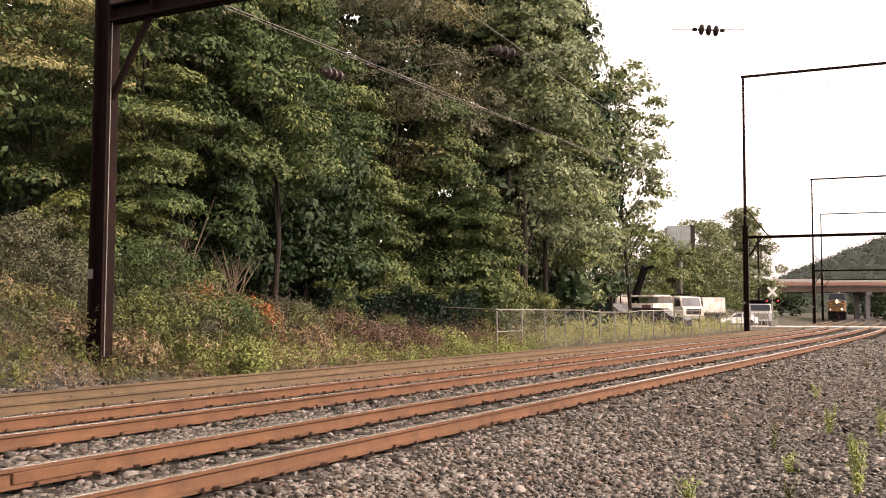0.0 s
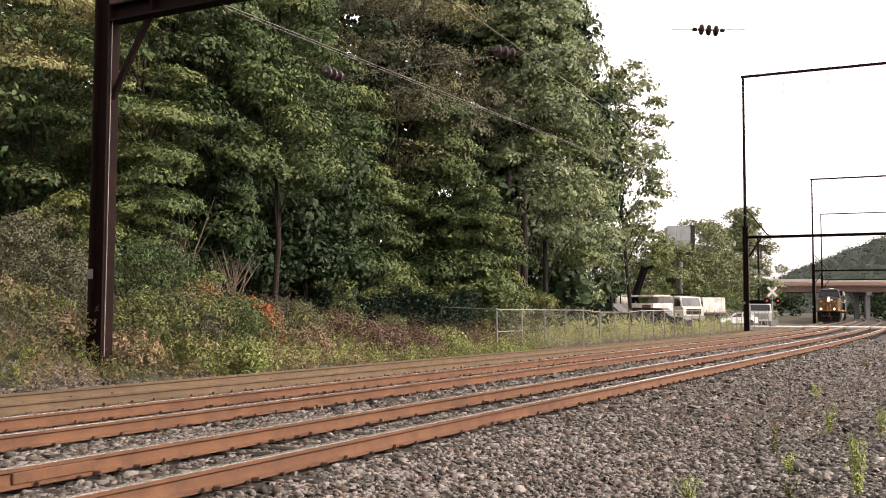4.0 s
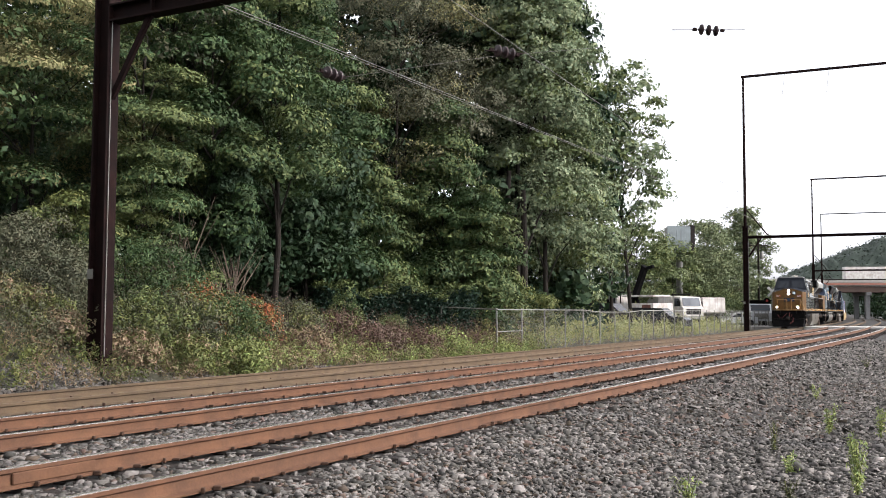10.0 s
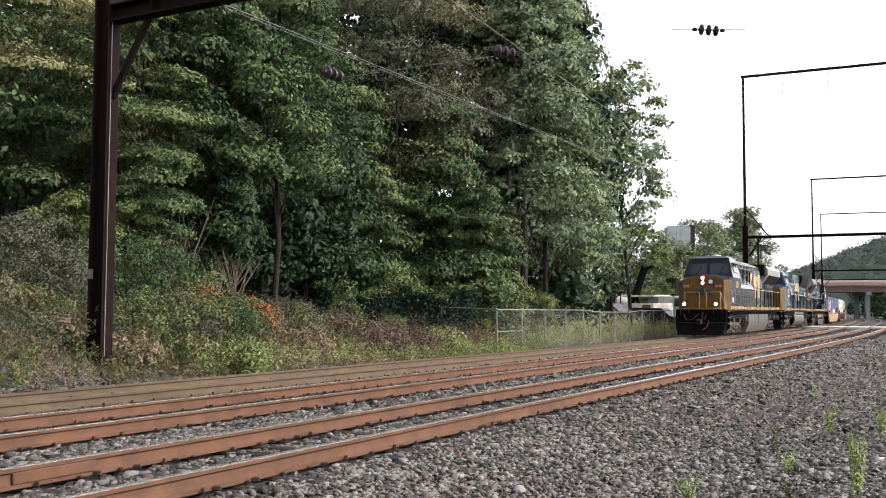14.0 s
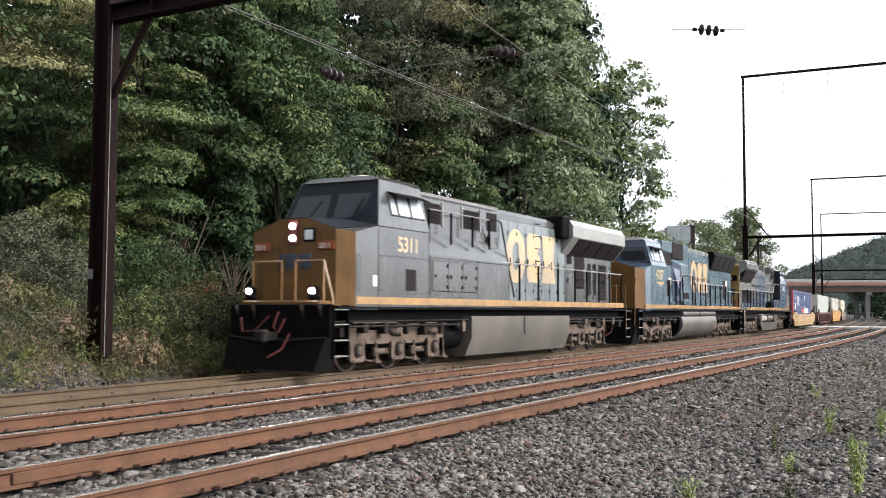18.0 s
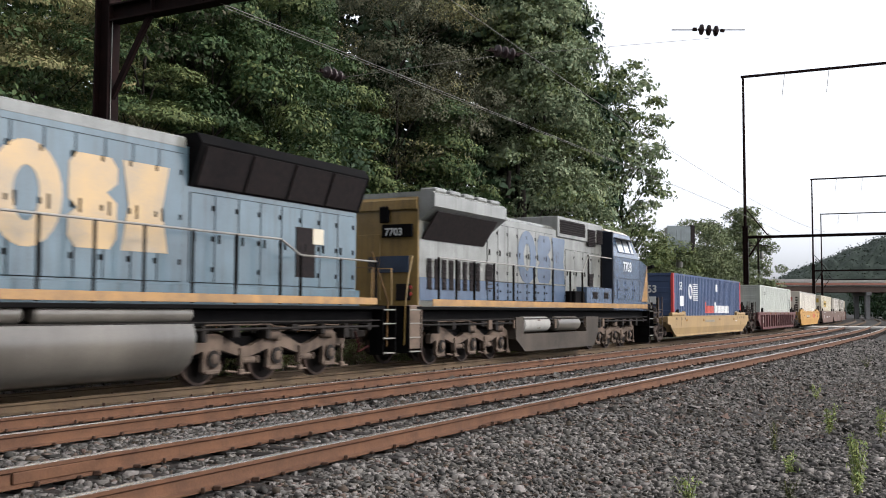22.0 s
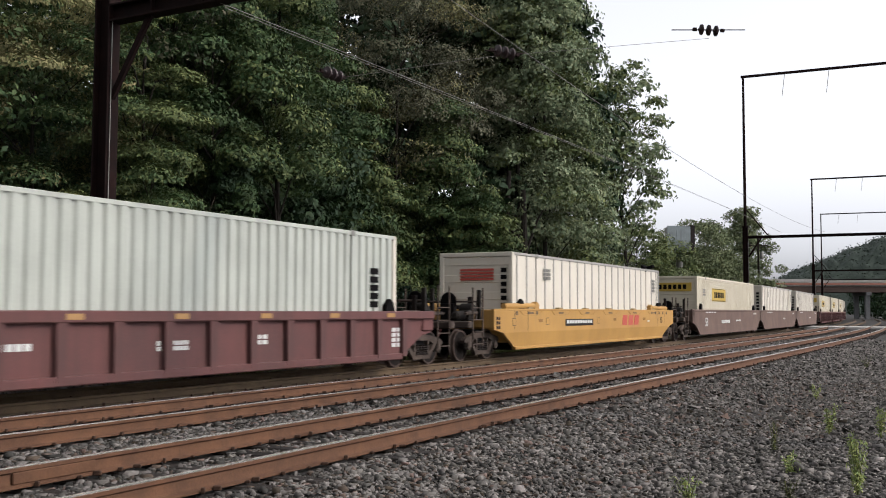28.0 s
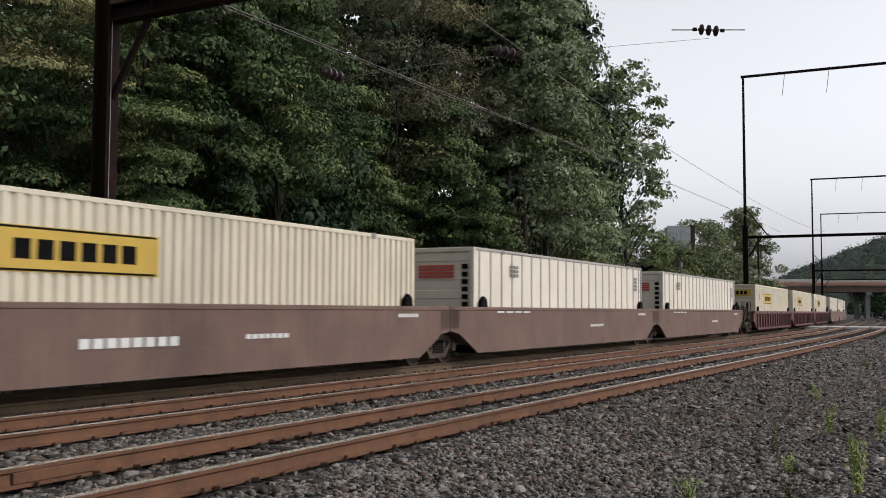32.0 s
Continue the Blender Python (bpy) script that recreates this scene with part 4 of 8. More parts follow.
def build_hedge():
    rng = np.random.default_rng(77)
    x0, y0 = place(560, 40)
    x1, y1 = place(838, 43)
    h = thing("hedge", "dark vine-covered hedge with a ragged top paled to look sunlit", "hedge", m=Matrix.Translation((x0, y0, on_ground(x0, y0))))
    L = math.hypot(x1 - x0, y1 - y0)
    u = Vector((x1 - x0, y1 - y0, 0)).normalized()
    n = 9000
    t, w, z = rng.uniform(0, L, n), rng.normal(0, 0.45, n), rng.uniform(0, 1, n) ** 0.8
    top = 1.75 + 0.22 * np.sin(t * 2.1) + 0.15 * np.sin(t * 5.3 + 1)
    p = np.stack([u.x * t - u.y * w, u.y * t + u.x * w, z * top], -1)
    v, f = leaves(p, 0.17, rng, 0.5, None, 0.55)
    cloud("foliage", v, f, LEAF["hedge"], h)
    # top layer in lighter leaves, sunlight put into their colour
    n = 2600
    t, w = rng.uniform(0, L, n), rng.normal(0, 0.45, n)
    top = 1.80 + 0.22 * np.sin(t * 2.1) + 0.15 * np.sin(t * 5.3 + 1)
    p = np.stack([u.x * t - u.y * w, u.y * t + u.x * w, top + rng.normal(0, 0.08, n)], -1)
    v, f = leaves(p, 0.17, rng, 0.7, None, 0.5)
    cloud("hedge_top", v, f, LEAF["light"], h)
    k = Kit()
    for i in range(8):
        q = u * (L * (i + 0.5) / 8)
        k.tube([q, q + Vector((0.1, 0, 1.3))], [0.04, 0.015], 6)
    part("stems", k, M["bark"], h)["kind"] = "stuff"


build_hedge()


def weed_plant(px, depth, h, spread, leaf, label, n, seed):
    rng = np.random.default_rng(seed)
    x, y = place(px, depth)
    w = thing("weed_plant", label, "plant", "weeds in the ballast", m=Matrix.Translation((x, y, on_ground(x, y))))
    k = Kit()
    tips = []
    for i in range(5):
        a = rng.uniform(0, 6.28)
        q = rng.uniform(0.2, 1) * spread
        tip = (math.cos(a) * q, math.sin(a) * q, h * rng.uniform(0.7, 1))
        k.tube([(0, 0, 0), (tip[0] * 0.4, tip[1] * 0.4, tip[2] * 0.5), tip], [0.007, 0.005, 0.002], 5)
        tips.append(tip)
    part("stem", k, LEAF["weed"], w)
    c = []
    for i in range(n):
        tp = tips[rng.integers(0, 5)]
        t = rng.uniform(0.1, 1)
        c.append((tp[0] * t + rng.normal(0, 0.03), tp[1] * t + rng.normal(0, 0.03), tp[2] * t + rng.normal(0, 0.02)))
    v, f = leaves(np.array(c), 0.062, rng, 0.3, None, 0.22)
    cloud("foliage", v, f, LEAF[leaf], w)


for i, (px, dp, h, sp, lf, n) in enumerate(((1510, 10.6, 0.72, 0.09, "sprout", 520), (1462, 15.8, 0.52, 0.13, "sprout", 240), (1392, 12.0, 0.26, 0.14, "sprout", 130), (1215, 10.0, 0.34, 0.16, "sprout", 130),
                                            (1366, 13.8, 0.50, 0.10, "olive", 130), (1552, 15.4, 0.58, 0.12, "sprout", 240), (1388, 10.3, 0.25, 0.12, "olive", 120), (1440, 22, 0.35, 0.2, "sprout", 120), (1530, 34, 0.5, 0.3, "olive", 150))):
    weed_plant(px, dp, h, sp, lf, "green weed growing up through the ballast" if lf == "sprout" else "thin dry weed growing through the ballast", n, 300 + i)


# ---------- overhead wires and insulators ----------
def wire(pts, r, label):
    w = part("overhead_wire", Kit().tube(pts, r, 5), M["wire"])
    return tagged(w, label, "wire", "overhead wires")


def span(d, z0, zm, z1, r=0.012):
    pts = []
    for i in range(31):
        f = i / 30
        s = -10 + 74.5 * f
        z = z0 + (z1 - z0) * f - 4 * (((z0 + z1) / 2) - zm) * f * (1 - f)
        pts.append(at(s, d, z))
    wire(pts, r, "slack grey overhead wire strung between the gantries")


span(0.0, 8.0, 8.2, 8.5, 0.009)
span(0.12, 7.88, 8.1, 8.45, 0.007)
span(3.71, 8.75, 7.4, 8.4, 0.009)
wire([at(-5.2, -0.6, 7.4), at(-3.6, 3.3, 7.9), at(2.5, 7.43, 9.35)], 0.006, "thin cross-span wire carrying insulators")
for px, py, dp, rz in ((585, 127, 25.0, 55), (893, 86, 24.5, 35), (1260, 44, 28.0, 8)):
    p = Vector(((px - 784) / 1737 * dp, dp, 1.412 + (549.5 - py) / 1737 * dp))
    ins = thing("insulator", "brown glazed string insulator hanging on the overhead wires", "insulator", "string insulators", m=Matrix.Translation(p) @ pose(0, 0, 0, 0, 0, rz))
    for i in range(3):
        part("disc", Kit().lathe([(0.03, -0.09), (0.05, -0.05), (0.15, -0.02), (0.16, 0.02), (0.06, 0.03), (0.03, 0.09)], ((i - 1) * 0.22, 0, -0.01 * i), "x", 12), M["porcelain"], ins)
    e = 1.12 if px > 1000 else 0.62
    part("rod", Kit().tube([(-e, 0, -0.05), (0, 0, 0), (e, 0, 0.05)], 0.016, 5), M["gantry"], ins)
    for q in (-0.42, 0.42):
        part("clamp", Kit().box(q - 0.06, q + 0.06, -0.03, 0.03, -0.05, 0.05, 0.01), M["gantry"], ins)

# ---------- the train ----------
M["loco_grey"] = mat("weathered_grey_paint", (0.057, 0.059, 0.055), (0.027, 0.028, 0.026), 0.20, 0, 0.9, 0.8, 0.03, 30, streak=0.5, spec=0.75)
M["loco_blue"] = mat("faded_blue_paint", (0.068, 0.104, 0.125), (0.045, 0.069, 0.083), 0.22, 0, 1.0, 0.8, 0.03, 30, streak=0.35, spec=0.75)
M["loco_dark"] = mat("dark_blue_paint", (0.025, 0.038, 0.070), (0.017, 0.021, 0.035), 0.22, 0, 1.5, 0.7, 0.03, 30, spec=0.75)
M["loco_mid"] = mat("mid_blue_paint", (0.060, 0.086, 0.130), (0.040, 0.056, 0.085), 0.22, 0, 1.5, 0.7, 0.03, 30, streak=0.3, spec=0.75)
M["loco_doors"] = mat("pale_blue_grey_door_paint", (0.122, 0.138, 0.136), (0.070, 0.080, 0.080), 0.22, 0, 1.2, 0.8, 0.03, 30, streak=0.5, spec=0.75)
M["wing"] = mat("sun_bleached_pale_paint", (0.21, 0.205, 0.185), (0.14, 0.135, 0.122), 0.35, 0, 1.0, 0.7, 0.03, 30, streak=0.3, spec=0.5)
M["anti_glare"] = mat("matt_blue_black_paint", (0.012, 0.014, 0.019), (0.006, 0.007, 0.010), 0.55, 0, 2, 0.7, 0.03, 30, spec=0.12)
# orange base colour stands in for the board's glow; it emits nothing
M["board"] = mat("glow_coloured_number_board", (0.20, 0.055, 0.02), None, 0.5, 0, 3, 0.3, 0.0, spec=0.1)
M["tank_dark"] = mat("oil_stained_brown_tank", (0.062, 0.050, 0.039), (0.022, 0.018, 0.014), 0.5, 0, 1.0, 0.9, 0.05, 30, streak=0.4, spec=0.15)
M["bogie"] = mat("grimy_brown_cast_steel", (0.066, 0.049, 0.039), (0.030, 0.023, 0.019), 0.85, 0, 3, 0.9, 0.2, spec=0.15)
M["yellow"] = mat("dirty_yellow_paint", (0.118, 0.062, 0.018), (0.062, 0.034, 0.013), 0.45, 0, 1.5, 0.8, 0.03, 30, streak=0.3, spec=0.14)
M["yellow_pale"] = mat("sun_bleached_yellow_paint", (0.205, 0.133, 0.044), (0.125, 0.084, 0.032), 0.22, 0, 1.5, 0.8, 0.03, 30, streak=0.3, spec=0.32)
M["stripe"] = mat("orange_yellow_stripe", (0.281, 0.157, 0.053), (0.162, 0.098, 0.047), 0.27, 0, 2.5, 0.8, 0.02, 30, spec=0.5)
M["mark"] = mat("faded_yellow_paint_mark", (0.38, 0.26, 0.125), (0.24, 0.20, 0.145), 0.27, 0, 1.5, 0.8, 0.0, 30, spec=0.5)
# blacker than sooty steel: shade below the overhang is put into the colour
M["black"] = mat("sooty_shade_black_steel", (0.0022, 0.0021, 0.0022), (0.006, 0.0052, 0.005), 0.7, 0, 3, 0.7, 0.1, spec=0.04)
M["grille"] = mat("dark_grille", (0.008, 0.007, 0.007), (0.018, 0.012, 0.011), 0.75, 0, 8, 0.7, 0.2, spec=0.1)
M["truck"] = mat("dusty_brown_running_gear", (0.112, 0.082, 0.061), (0.048, 0.035, 0.027), 0.9, 0, 3, 0.9, 0.2, spec=0.2)
M["tank"] = mat("dusty_grey_tank", (0.115, 0.103, 0.086), (0.062, 0.055, 0.046), 0.32, 0, 1.0, 0.9, 0.05, 30, streak=0.3, spec=0.5)
# wheel steel darkened further to carry the shade under the train
M["wheel"] = mat("dark_wheel_steel", (0.012, 0.008, 0.006), (0.006, 0.004, 0.0035), 0.8, 0, 4, 0.8, 0.1, spec=0.15)
M["tread"] = mat("worn_wheel_tread", (0.06, 0.040, 0.031), None, 0.55, 0.3, 6, 0.3, 0.0, spec=0.3)
M["handrail"] = mat("pale_handrail", (0.20, 0.19, 0.17), (0.13, 0.115, 0.095), 0.5, 0.2, 5, 0.6, 0.0)
M["white"] = mat("off_white_paint", (0.475, 0.438, 0.368), (0.385, 0.350, 0.290), 0.5, 0, 1.0, 0.6, 0.02, 30, streak=0.22, streak_col=(0.35, 0.27, 0.2))
M["lettering"] = mat("white_lettering", (0.465, 0.465, 0.446), None, 0.6, 0, 4, 0.2, 0.0)
M["glass"] = mat("cab_glass", (0.012, 0.015, 0.02), None, 0.08, 0, 3, 0.3, 0.0, spec=0.35)
# pale base colour puts bright daylight into the glass
M["glass_bright"] = mat("cab_side_glass", (0.55, 0.58, 0.6), (0.35, 0.37, 0.38), 0.08, 0, 3, 0.5, 0.0, spec=0.8)
M["red"] = mat("red_paint", (0.42, 0.05, 0.045), (0.3, 0.05, 0.04), 0.5, 0, 2, 0.5, 0.02)
M["red_faded"] = mat("faded_red_emblem", (0.30, 0.045, 0.035), (0.36, 0.10, 0.07), 0.6, 0, 3, 0.5, 0.0)
M["lamp"] = mat("lit_headlamp", (1.0, 0.95, 0.88), None, 0.3, 0, 3, 0.1, 0.0, emit=60.0)
M["well_tan"] = mat("sun_faded_tan_well", (0.255, 0.174, 0.081), (0.184, 0.128, 0.067), 0.65, 0, 1.0, 0.8, 0.03, 30, streak=0.4, streak_col=(0.16, 0.10, 0.06))
M["well_yellow"] = mat("yellow_well_paint", (0.335, 0.188, 0.052), (0.235, 0.130, 0.040), 0.6, 0, 0.8, 0.7, 0.02, 30, streak=0.25, streak_col=(0.2, 0.13, 0.06))
M["well_maroon"] = mat("maroon_well_paint", (0.098, 0.041, 0.038), (0.064, 0.034, 0.032), 0.65, 0, 1.0, 0.8, 0.03, 30, streak=0.3)
M["well_brown"] = mat("dusty_brown_well_paint", (0.118, 0.077, 0.060), (0.074, 0.047, 0.039), 0.7, 0, 0.8, 0.8, 0.03, 30, streak=0.3)
M["loco_pale"] = mat("pale_grey_paint", (0.160, 0.161, 0.145), (0.100, 0.100, 0.090), 0.22, 0, 1.2, 0.8, 0.03, 30, streak=0.4, spec=0.75)
M["c_blue"] = mat("container_blue", (0.044, 0.064, 0.118), (0.033, 0.046, 0.084), 0.5, 0, 1.2, 0.6, 0.02, 30, streak=0.2)
M["c_grey"] = mat("container_grey_green", (0.340, 0.354, 0.313), (0.258, 0.267, 0.239), 0.55, 0, 1.0, 0.6, 0.02, 30, streak=0.2)
M["c_cream"] = mat("container_cream", (0.43, 0.392, 0.302), (0.352, 0.315, 0.246), 0.55, 0, 1.0, 0.5, 0.02, 30, streak=0.2, streak_col=(0.3, 0.22, 0.15))
M["panel_yellow"] = mat("yellow_sign_panel", (0.36, 0.245, 0.045), (0.27, 0.185, 0.040), 0.55, 0, 2, 0.5, 0.0)
M["post_grey"] = mat("dull_grey_post", (0.25, 0.24, 0.22), (0.18, 0.17, 0.155), 0.7, 0, 4, 0.6, 0.0)
# oily gear, coloured darker to carry the shade beneath the frames
M["gear"] = mat("oily_shade_black_gear", (0.006, 0.005, 0.0045), (0.018, 0.014, 0.011), 0.75, 0, 5, 0.8, 0.15, spec=0.15)
M["hose"] = mat("red_air_hose", (0.07, 0.018, 0.016), None, 0.6)

ZR = -0.07
TRAIN = []           # (object, middle a, half distance of its bogies)
WHEELS = []          # (object, local pose)


def front_s(t):
    return 155.7972 - 8.204664 * t - 0.10570801 * t * t / 2


def car_pose(a, half, t):
    s = front_s(t) + a
    p, q = at(s - half, 0, ZR), at(s + half, 0, ZR)
    d = p - q
    return Matrix.Translation((p + q) / 2) @ Matrix.Rotation(math.atan2(d.y, d.x), 4, "Z")


def vehicle(name, label, category, a, half, group=""):
    ob = thing(name, label, category, group)
    TRAIN.append((ob, a, half))
    return ob


def wheelset(parent, x, r, n=22):
    k = Kit()
    for sy in (-1, 1):
        k.lathe([(0.05, -0.09 * sy), (r * 0.33, -0.075 * sy), (r * 0.38, -0.03 * sy), (r * 0.86, -0.015 * sy), (r * 0.9, 0.055 * sy)][::1], (0, sy * 0.74, 0), "y", n)
    k.tube([(0, -0.9, 0), (0, 0.9, 0)], 0.09, 10)
    for i in range(6):
        t = i * math.pi / 3
        k.box(r * 0.6 * math.cos(t) - 0.03, r * 0.6 * math.cos(t) + 0.03, 0.72, 0.80, r * 0.6 * math.sin(t) - 0.03, r * 0.6 * math.sin(t) + 0.03, 0.005)
    w = part("wheelset", k, M["wheel"], parent)
    for sy in (-1, 1):
        k = Kit().lathe([(r * 0.88, -0.07 * sy), (r + 0.03, -0.065 * sy), (r + 0.03, -0.045 * sy), (r, -0.035 * sy), (r, 0.065 * sy), (r * 0.9, 0.07 * sy)], (0, sy * 0.74, 0), "y", n, False)
        part("tyre", k, M["tread"], w)
    w.matrix_basis = pose(x, 0, r)
    WHEELS.append((w, x, r))
    return w


def number_text(parent, name, text, x, y, z, size, material, face=1, axis="y"):
    """Painted characters on a side (axis y) or an end (axis x) of a thing, as thin raised meshes."""
    cu = bpy.data.curves.new(name, "FONT")
    cu.body, cu.size, cu.extrude, cu.align_x, cu.offset = text, size, 0.002, "LEFT", size * 0.02
    tmp = bpy.data.objects.new(name, cu)
    scene.collection.objects.link(tmp)
    bpy.context.view_layer.update()
    me = bpy.data.meshes.new_from_object(tmp.evaluated_get(bpy.context.evaluated_depsgraph_get()))
    bpy.data.objects.remove(tmp)
    me.materials.clear()
    me.materials.append(material)
    ob = new(name, me)
    ob.parent = parent
    ob.matrix_basis = pose(x, y, z, 90, 0, 180 if axis == "y" else 90)
    return ob


def bars(parent, x, y, z, w, h, rows, cols, material, name="lettering"):
    """Unreadable stencilling as small bars on the side."""
    k = Kit()
    for r in range(rows):
        for c in range(cols):
            k.box(x - (c + 0.1) * w / cols, x - (c + 0.85) * w / cols, y, y + 0.004, z - (r + 0.75) * h / rows, z - r * h / rows, 0.0005)
    return part(name, k, material, parent)


def emblem(parent, x, z, w, h, y, material):
    """A broad painted mark drawn as three plain shapes: a ring, a notched slab and a waisted slab."""
    k = Kit()
    n, rx, rz = 26, w * 0.18, h * 0.5
    ring = [2 * math.pi * i / n for i in range(n + 1)]
    pts = [(x - rx - rx * math.cos(t), z + rz * math.sin(t)) for t in ring] + [(x - rx - rx * 0.36 * math.cos(t), z + rz * 0.52 * math.sin(t)) for t in ring]
    vs = [(p[0], y, p[1]) for p in pts] + [(p[0], y + 0.006, p[1]) for p in pts]
    m = n + 1
    fs = []
    for i in range(n):
        fs += [(2 * m + i, 2 * m + i + 1, 3 * m + i + 1, 3 * m + i), (i, i + 1, 2 * m + i + 1, 2 * m + i), (m + i, m + i + 1, 3 * m + i + 1, 3 * m + i)]
    k.add(vs, fs)
    def slab(u, vv):
        k.prism([(x - w * p, z + h * q) for p, q in zip(u, vv)], y, y + 0.006)
    slab((0.39, 0.43, 0.62, 0.66, 0.66, 0.60, 0.66, 0.66, 0.62, 0.43, 0.39, 0.39, 0.44, 0.39), (0.36, 0.46, 0.46, 0.36, 0.20, 0.10, 0.0, -0.36, -0.47, -0.47, -0.36, -0.16, -0.08, 0.0))
    slab((0.69, 0.98, 0.94, 0.98, 0.69, 0.73), (0.46, 0.46, 0.0, -0.47, -0.47, 0.0))
    return part("emblem", k, material, parent, "large faded painted emblem")


def loco_truck(parent, xs, r=0.53, style=0):
    """A three-axle bogie with equalised frame, axle boxes, springs and brake gear, at axles xs."""
    xs = sorted(xs)
    x0, x1 = xs[0], xs[-1]
    gap = (x1 - x0) / 2
    k = Kit()
    for sy in (-1, 1):
        y0, y1 = (1.02, 1.15) if sy > 0 else (-1.15, -1.02)
        if style:
            # a beam that sags between the axles
            q = [x0 - 0.6 + i * (x1 - x0 + 1.2) / 32 for i in range(33)]
            up = [0.88 + 0.14 * math.cos(2 * math.pi * (v - x0) / gap) for v in q]
            pts = list(zip(q, up)) + [(v, u - 0.25 - 0.05 * math.cos(2 * math.pi * (v - x0) / gap)) for v, u in zip(q, up)][::-1]
        else:
            # top beam, dipping over the outer axles and raised between
            pts = [(x0 - 0.62, 0.86), (x0 - 0.25, 0.92), (x0 + 0.42, 0.93), (x0 + 0.55, 1.02), (x0 + gap - 0.28, 1.02), (x0 + gap - 0.12, 0.90), (x0 + gap + 0.30, 0.90),
                   (x0 + gap + 0.46, 1.0), (x1 - 0.36, 1.0), (x1 - 0.28, 1.12), (x1 + 0.42, 1.12), (x1 + 0.52, 0.98), (x1 + 0.66, 0.96), (x1 + 0.66, 0.74), (x1 + 0.30, 0.74),
                   (x1 + 0.20, 0.80), (x1 - 0.26, 0.80), (x1 - 0.36, 0.68), (x1 - 0.75, 0.66), (x0 + gap + 0.50, 0.66), (x0 + gap + 0.36, 0.74), (x0 + gap - 0.26, 0.76),
                   (x0 + gap - 0.36, 0.64), (x0 + 0.60, 0.64), (x0 + 0.46, 0.76), (x0 - 0.30, 0.76), (x0 - 0.62, 0.72)]
        k.prism(pts, y0, y1)
        for xx in xs:
            w = 0.30 if not style else 0.24
            k.prism([(xx - w - 0.06, 0.90), (xx + w + 0.06, 0.90), (xx + w, 0.62), (xx + w + 0.02, 0.30), (xx + w - 0.07, 0.24), (xx - w + 0.07, 0.24), (xx - w - 0.02, 0.30), (xx - w, 0.62)], sy * 1.04, sy * 1.13)
    fr = part("bogie_frame", k, M["truck"], parent, "dusty cast steel side frame")
    for xx in xs:
        k = Kit().lathe([(0.19, -0.02), (0.19, 0.04), (0.155, 0.06), (0.15, 0.03), (0.12, 0.03), (0.11, 0.09), (0.05, 0.10)], (xx, 1.10, r), "y", 16)
        k.box(xx - 0.24, xx + 0.24, 1.02, 1.11, r - 0.20, r + 0.24, 0.03)
        k.box(xx - 0.20, xx + 0.20, 1.06, 1.16, r - 0.30, r - 0.21, 0.02)
        part("axle_box", k, M["truck"], fr)
        part("axle_ring", Kit().lathe([(0.17, 0), (0.17, 0.03), (0.12, 0.035)], (xx, 1.165, r), "y", 18), M["gear"], fr, "dark greasy ring")
        k = Kit().lathe([(0.10, 0), (0.10, 0.03), (0.06, 0.05)], (xx, 1.19, r), "y", 12)
        part("axle_cap", k, M["truck"], fr)
        part("axle_box", Kit().box(xx - 0.19, xx + 0.19, -1.24, -1.1, 0.30, 0.80, 0.03), M["gear"], fr)
    for xx in (x0 + 0.30, x0 + gap + 0.28):
        k = Kit().lathe([(0.06, -0.22), (0.13, -0.18), (0.13, 0.08), (0.09, 0.14), (0.04, 0.20)], (xx, 1.18, 0.99), "x", 14)
        k.box(xx - 0.28, xx - 0.18, 1.08, 1.28, 0.84, 1.12, 0.02)
        part("brake_cylinder", k, M["truck"], fr)
    for xx in (x0 + 0.90, x0 + gap + 0.86):
        k = Kit().lathe([(0.05, -0.2), (0.075, -0.16), (0.075, 0.12), (0.04, 0.2)], (xx, 1.12, 0.47), "x", 10)
        k.box(xx + 0.22, xx + 0.30, 1.06, 1.17, 0.36, 0.58, 0.01).box(xx - 0.30, xx - 0.24, 1.06, 1.17, 0.40, 0.55, 0.01)
        part("damper", k, M["truck"], fr)
    for xx in (x0 + 0.75, x0 + gap + 0.62, x1 + 0.05):
        k = Kit().lathe([(0.07, 0), (0.07, 0.04), (0.05, 0.06), (0.07, 0.08), (0.05, 0.11), (0.07, 0.14), (0.05, 0.17), (0.07, 0.2)], (xx, 1.05, 1.0), "z", 10)
        part("spring", k, M["gear"], fr)
    for xx in (x0 - 0.48, x0 + gap * 0.5 + 0.15, x0 + gap * 1.5 + 0.15):
        k = Kit().tube([(xx, 1.17, 0.22), (xx + 0.05, 1.17, 0.72)], 0.03, 6).box(xx - 0.08, xx + 0.08, 1.10, 1.2, 0.18, 0.30, 0.02)
        k.tube([(xx - 0.3, 1.12, 0.20), (xx + 0.42, 1.12, 0.28)], 0.025, 6)
        part("brake_rigging", k, M["truck"], fr)
    k = Kit().tube([(x0 - 0.5, 1.22, 1.13), (x0 + 0.3, 1.22, 1.16), (x0 + gap, 1.2, 1.12), (x0 + gap + 0.3, 1.22, 1.18), (x1 + 0.3, 1.2, 1.18)], 0.018, 6)
    k.tube([(x0 + 0.2, 1.2, 1.02), (x0 + gap + 0.2, 1.2, 1.06)], 0.014, 5)
    part("brake_pipe", k, M["truck"], fr)
    part("bogie_bolster", Kit().box(x0 - 0.3, x1 + 0.3, -1.0, 1.0, 0.55, 0.95, 0.04), M["black"], parent)
    for xx in xs:
        wheelset(parent, xx, r)


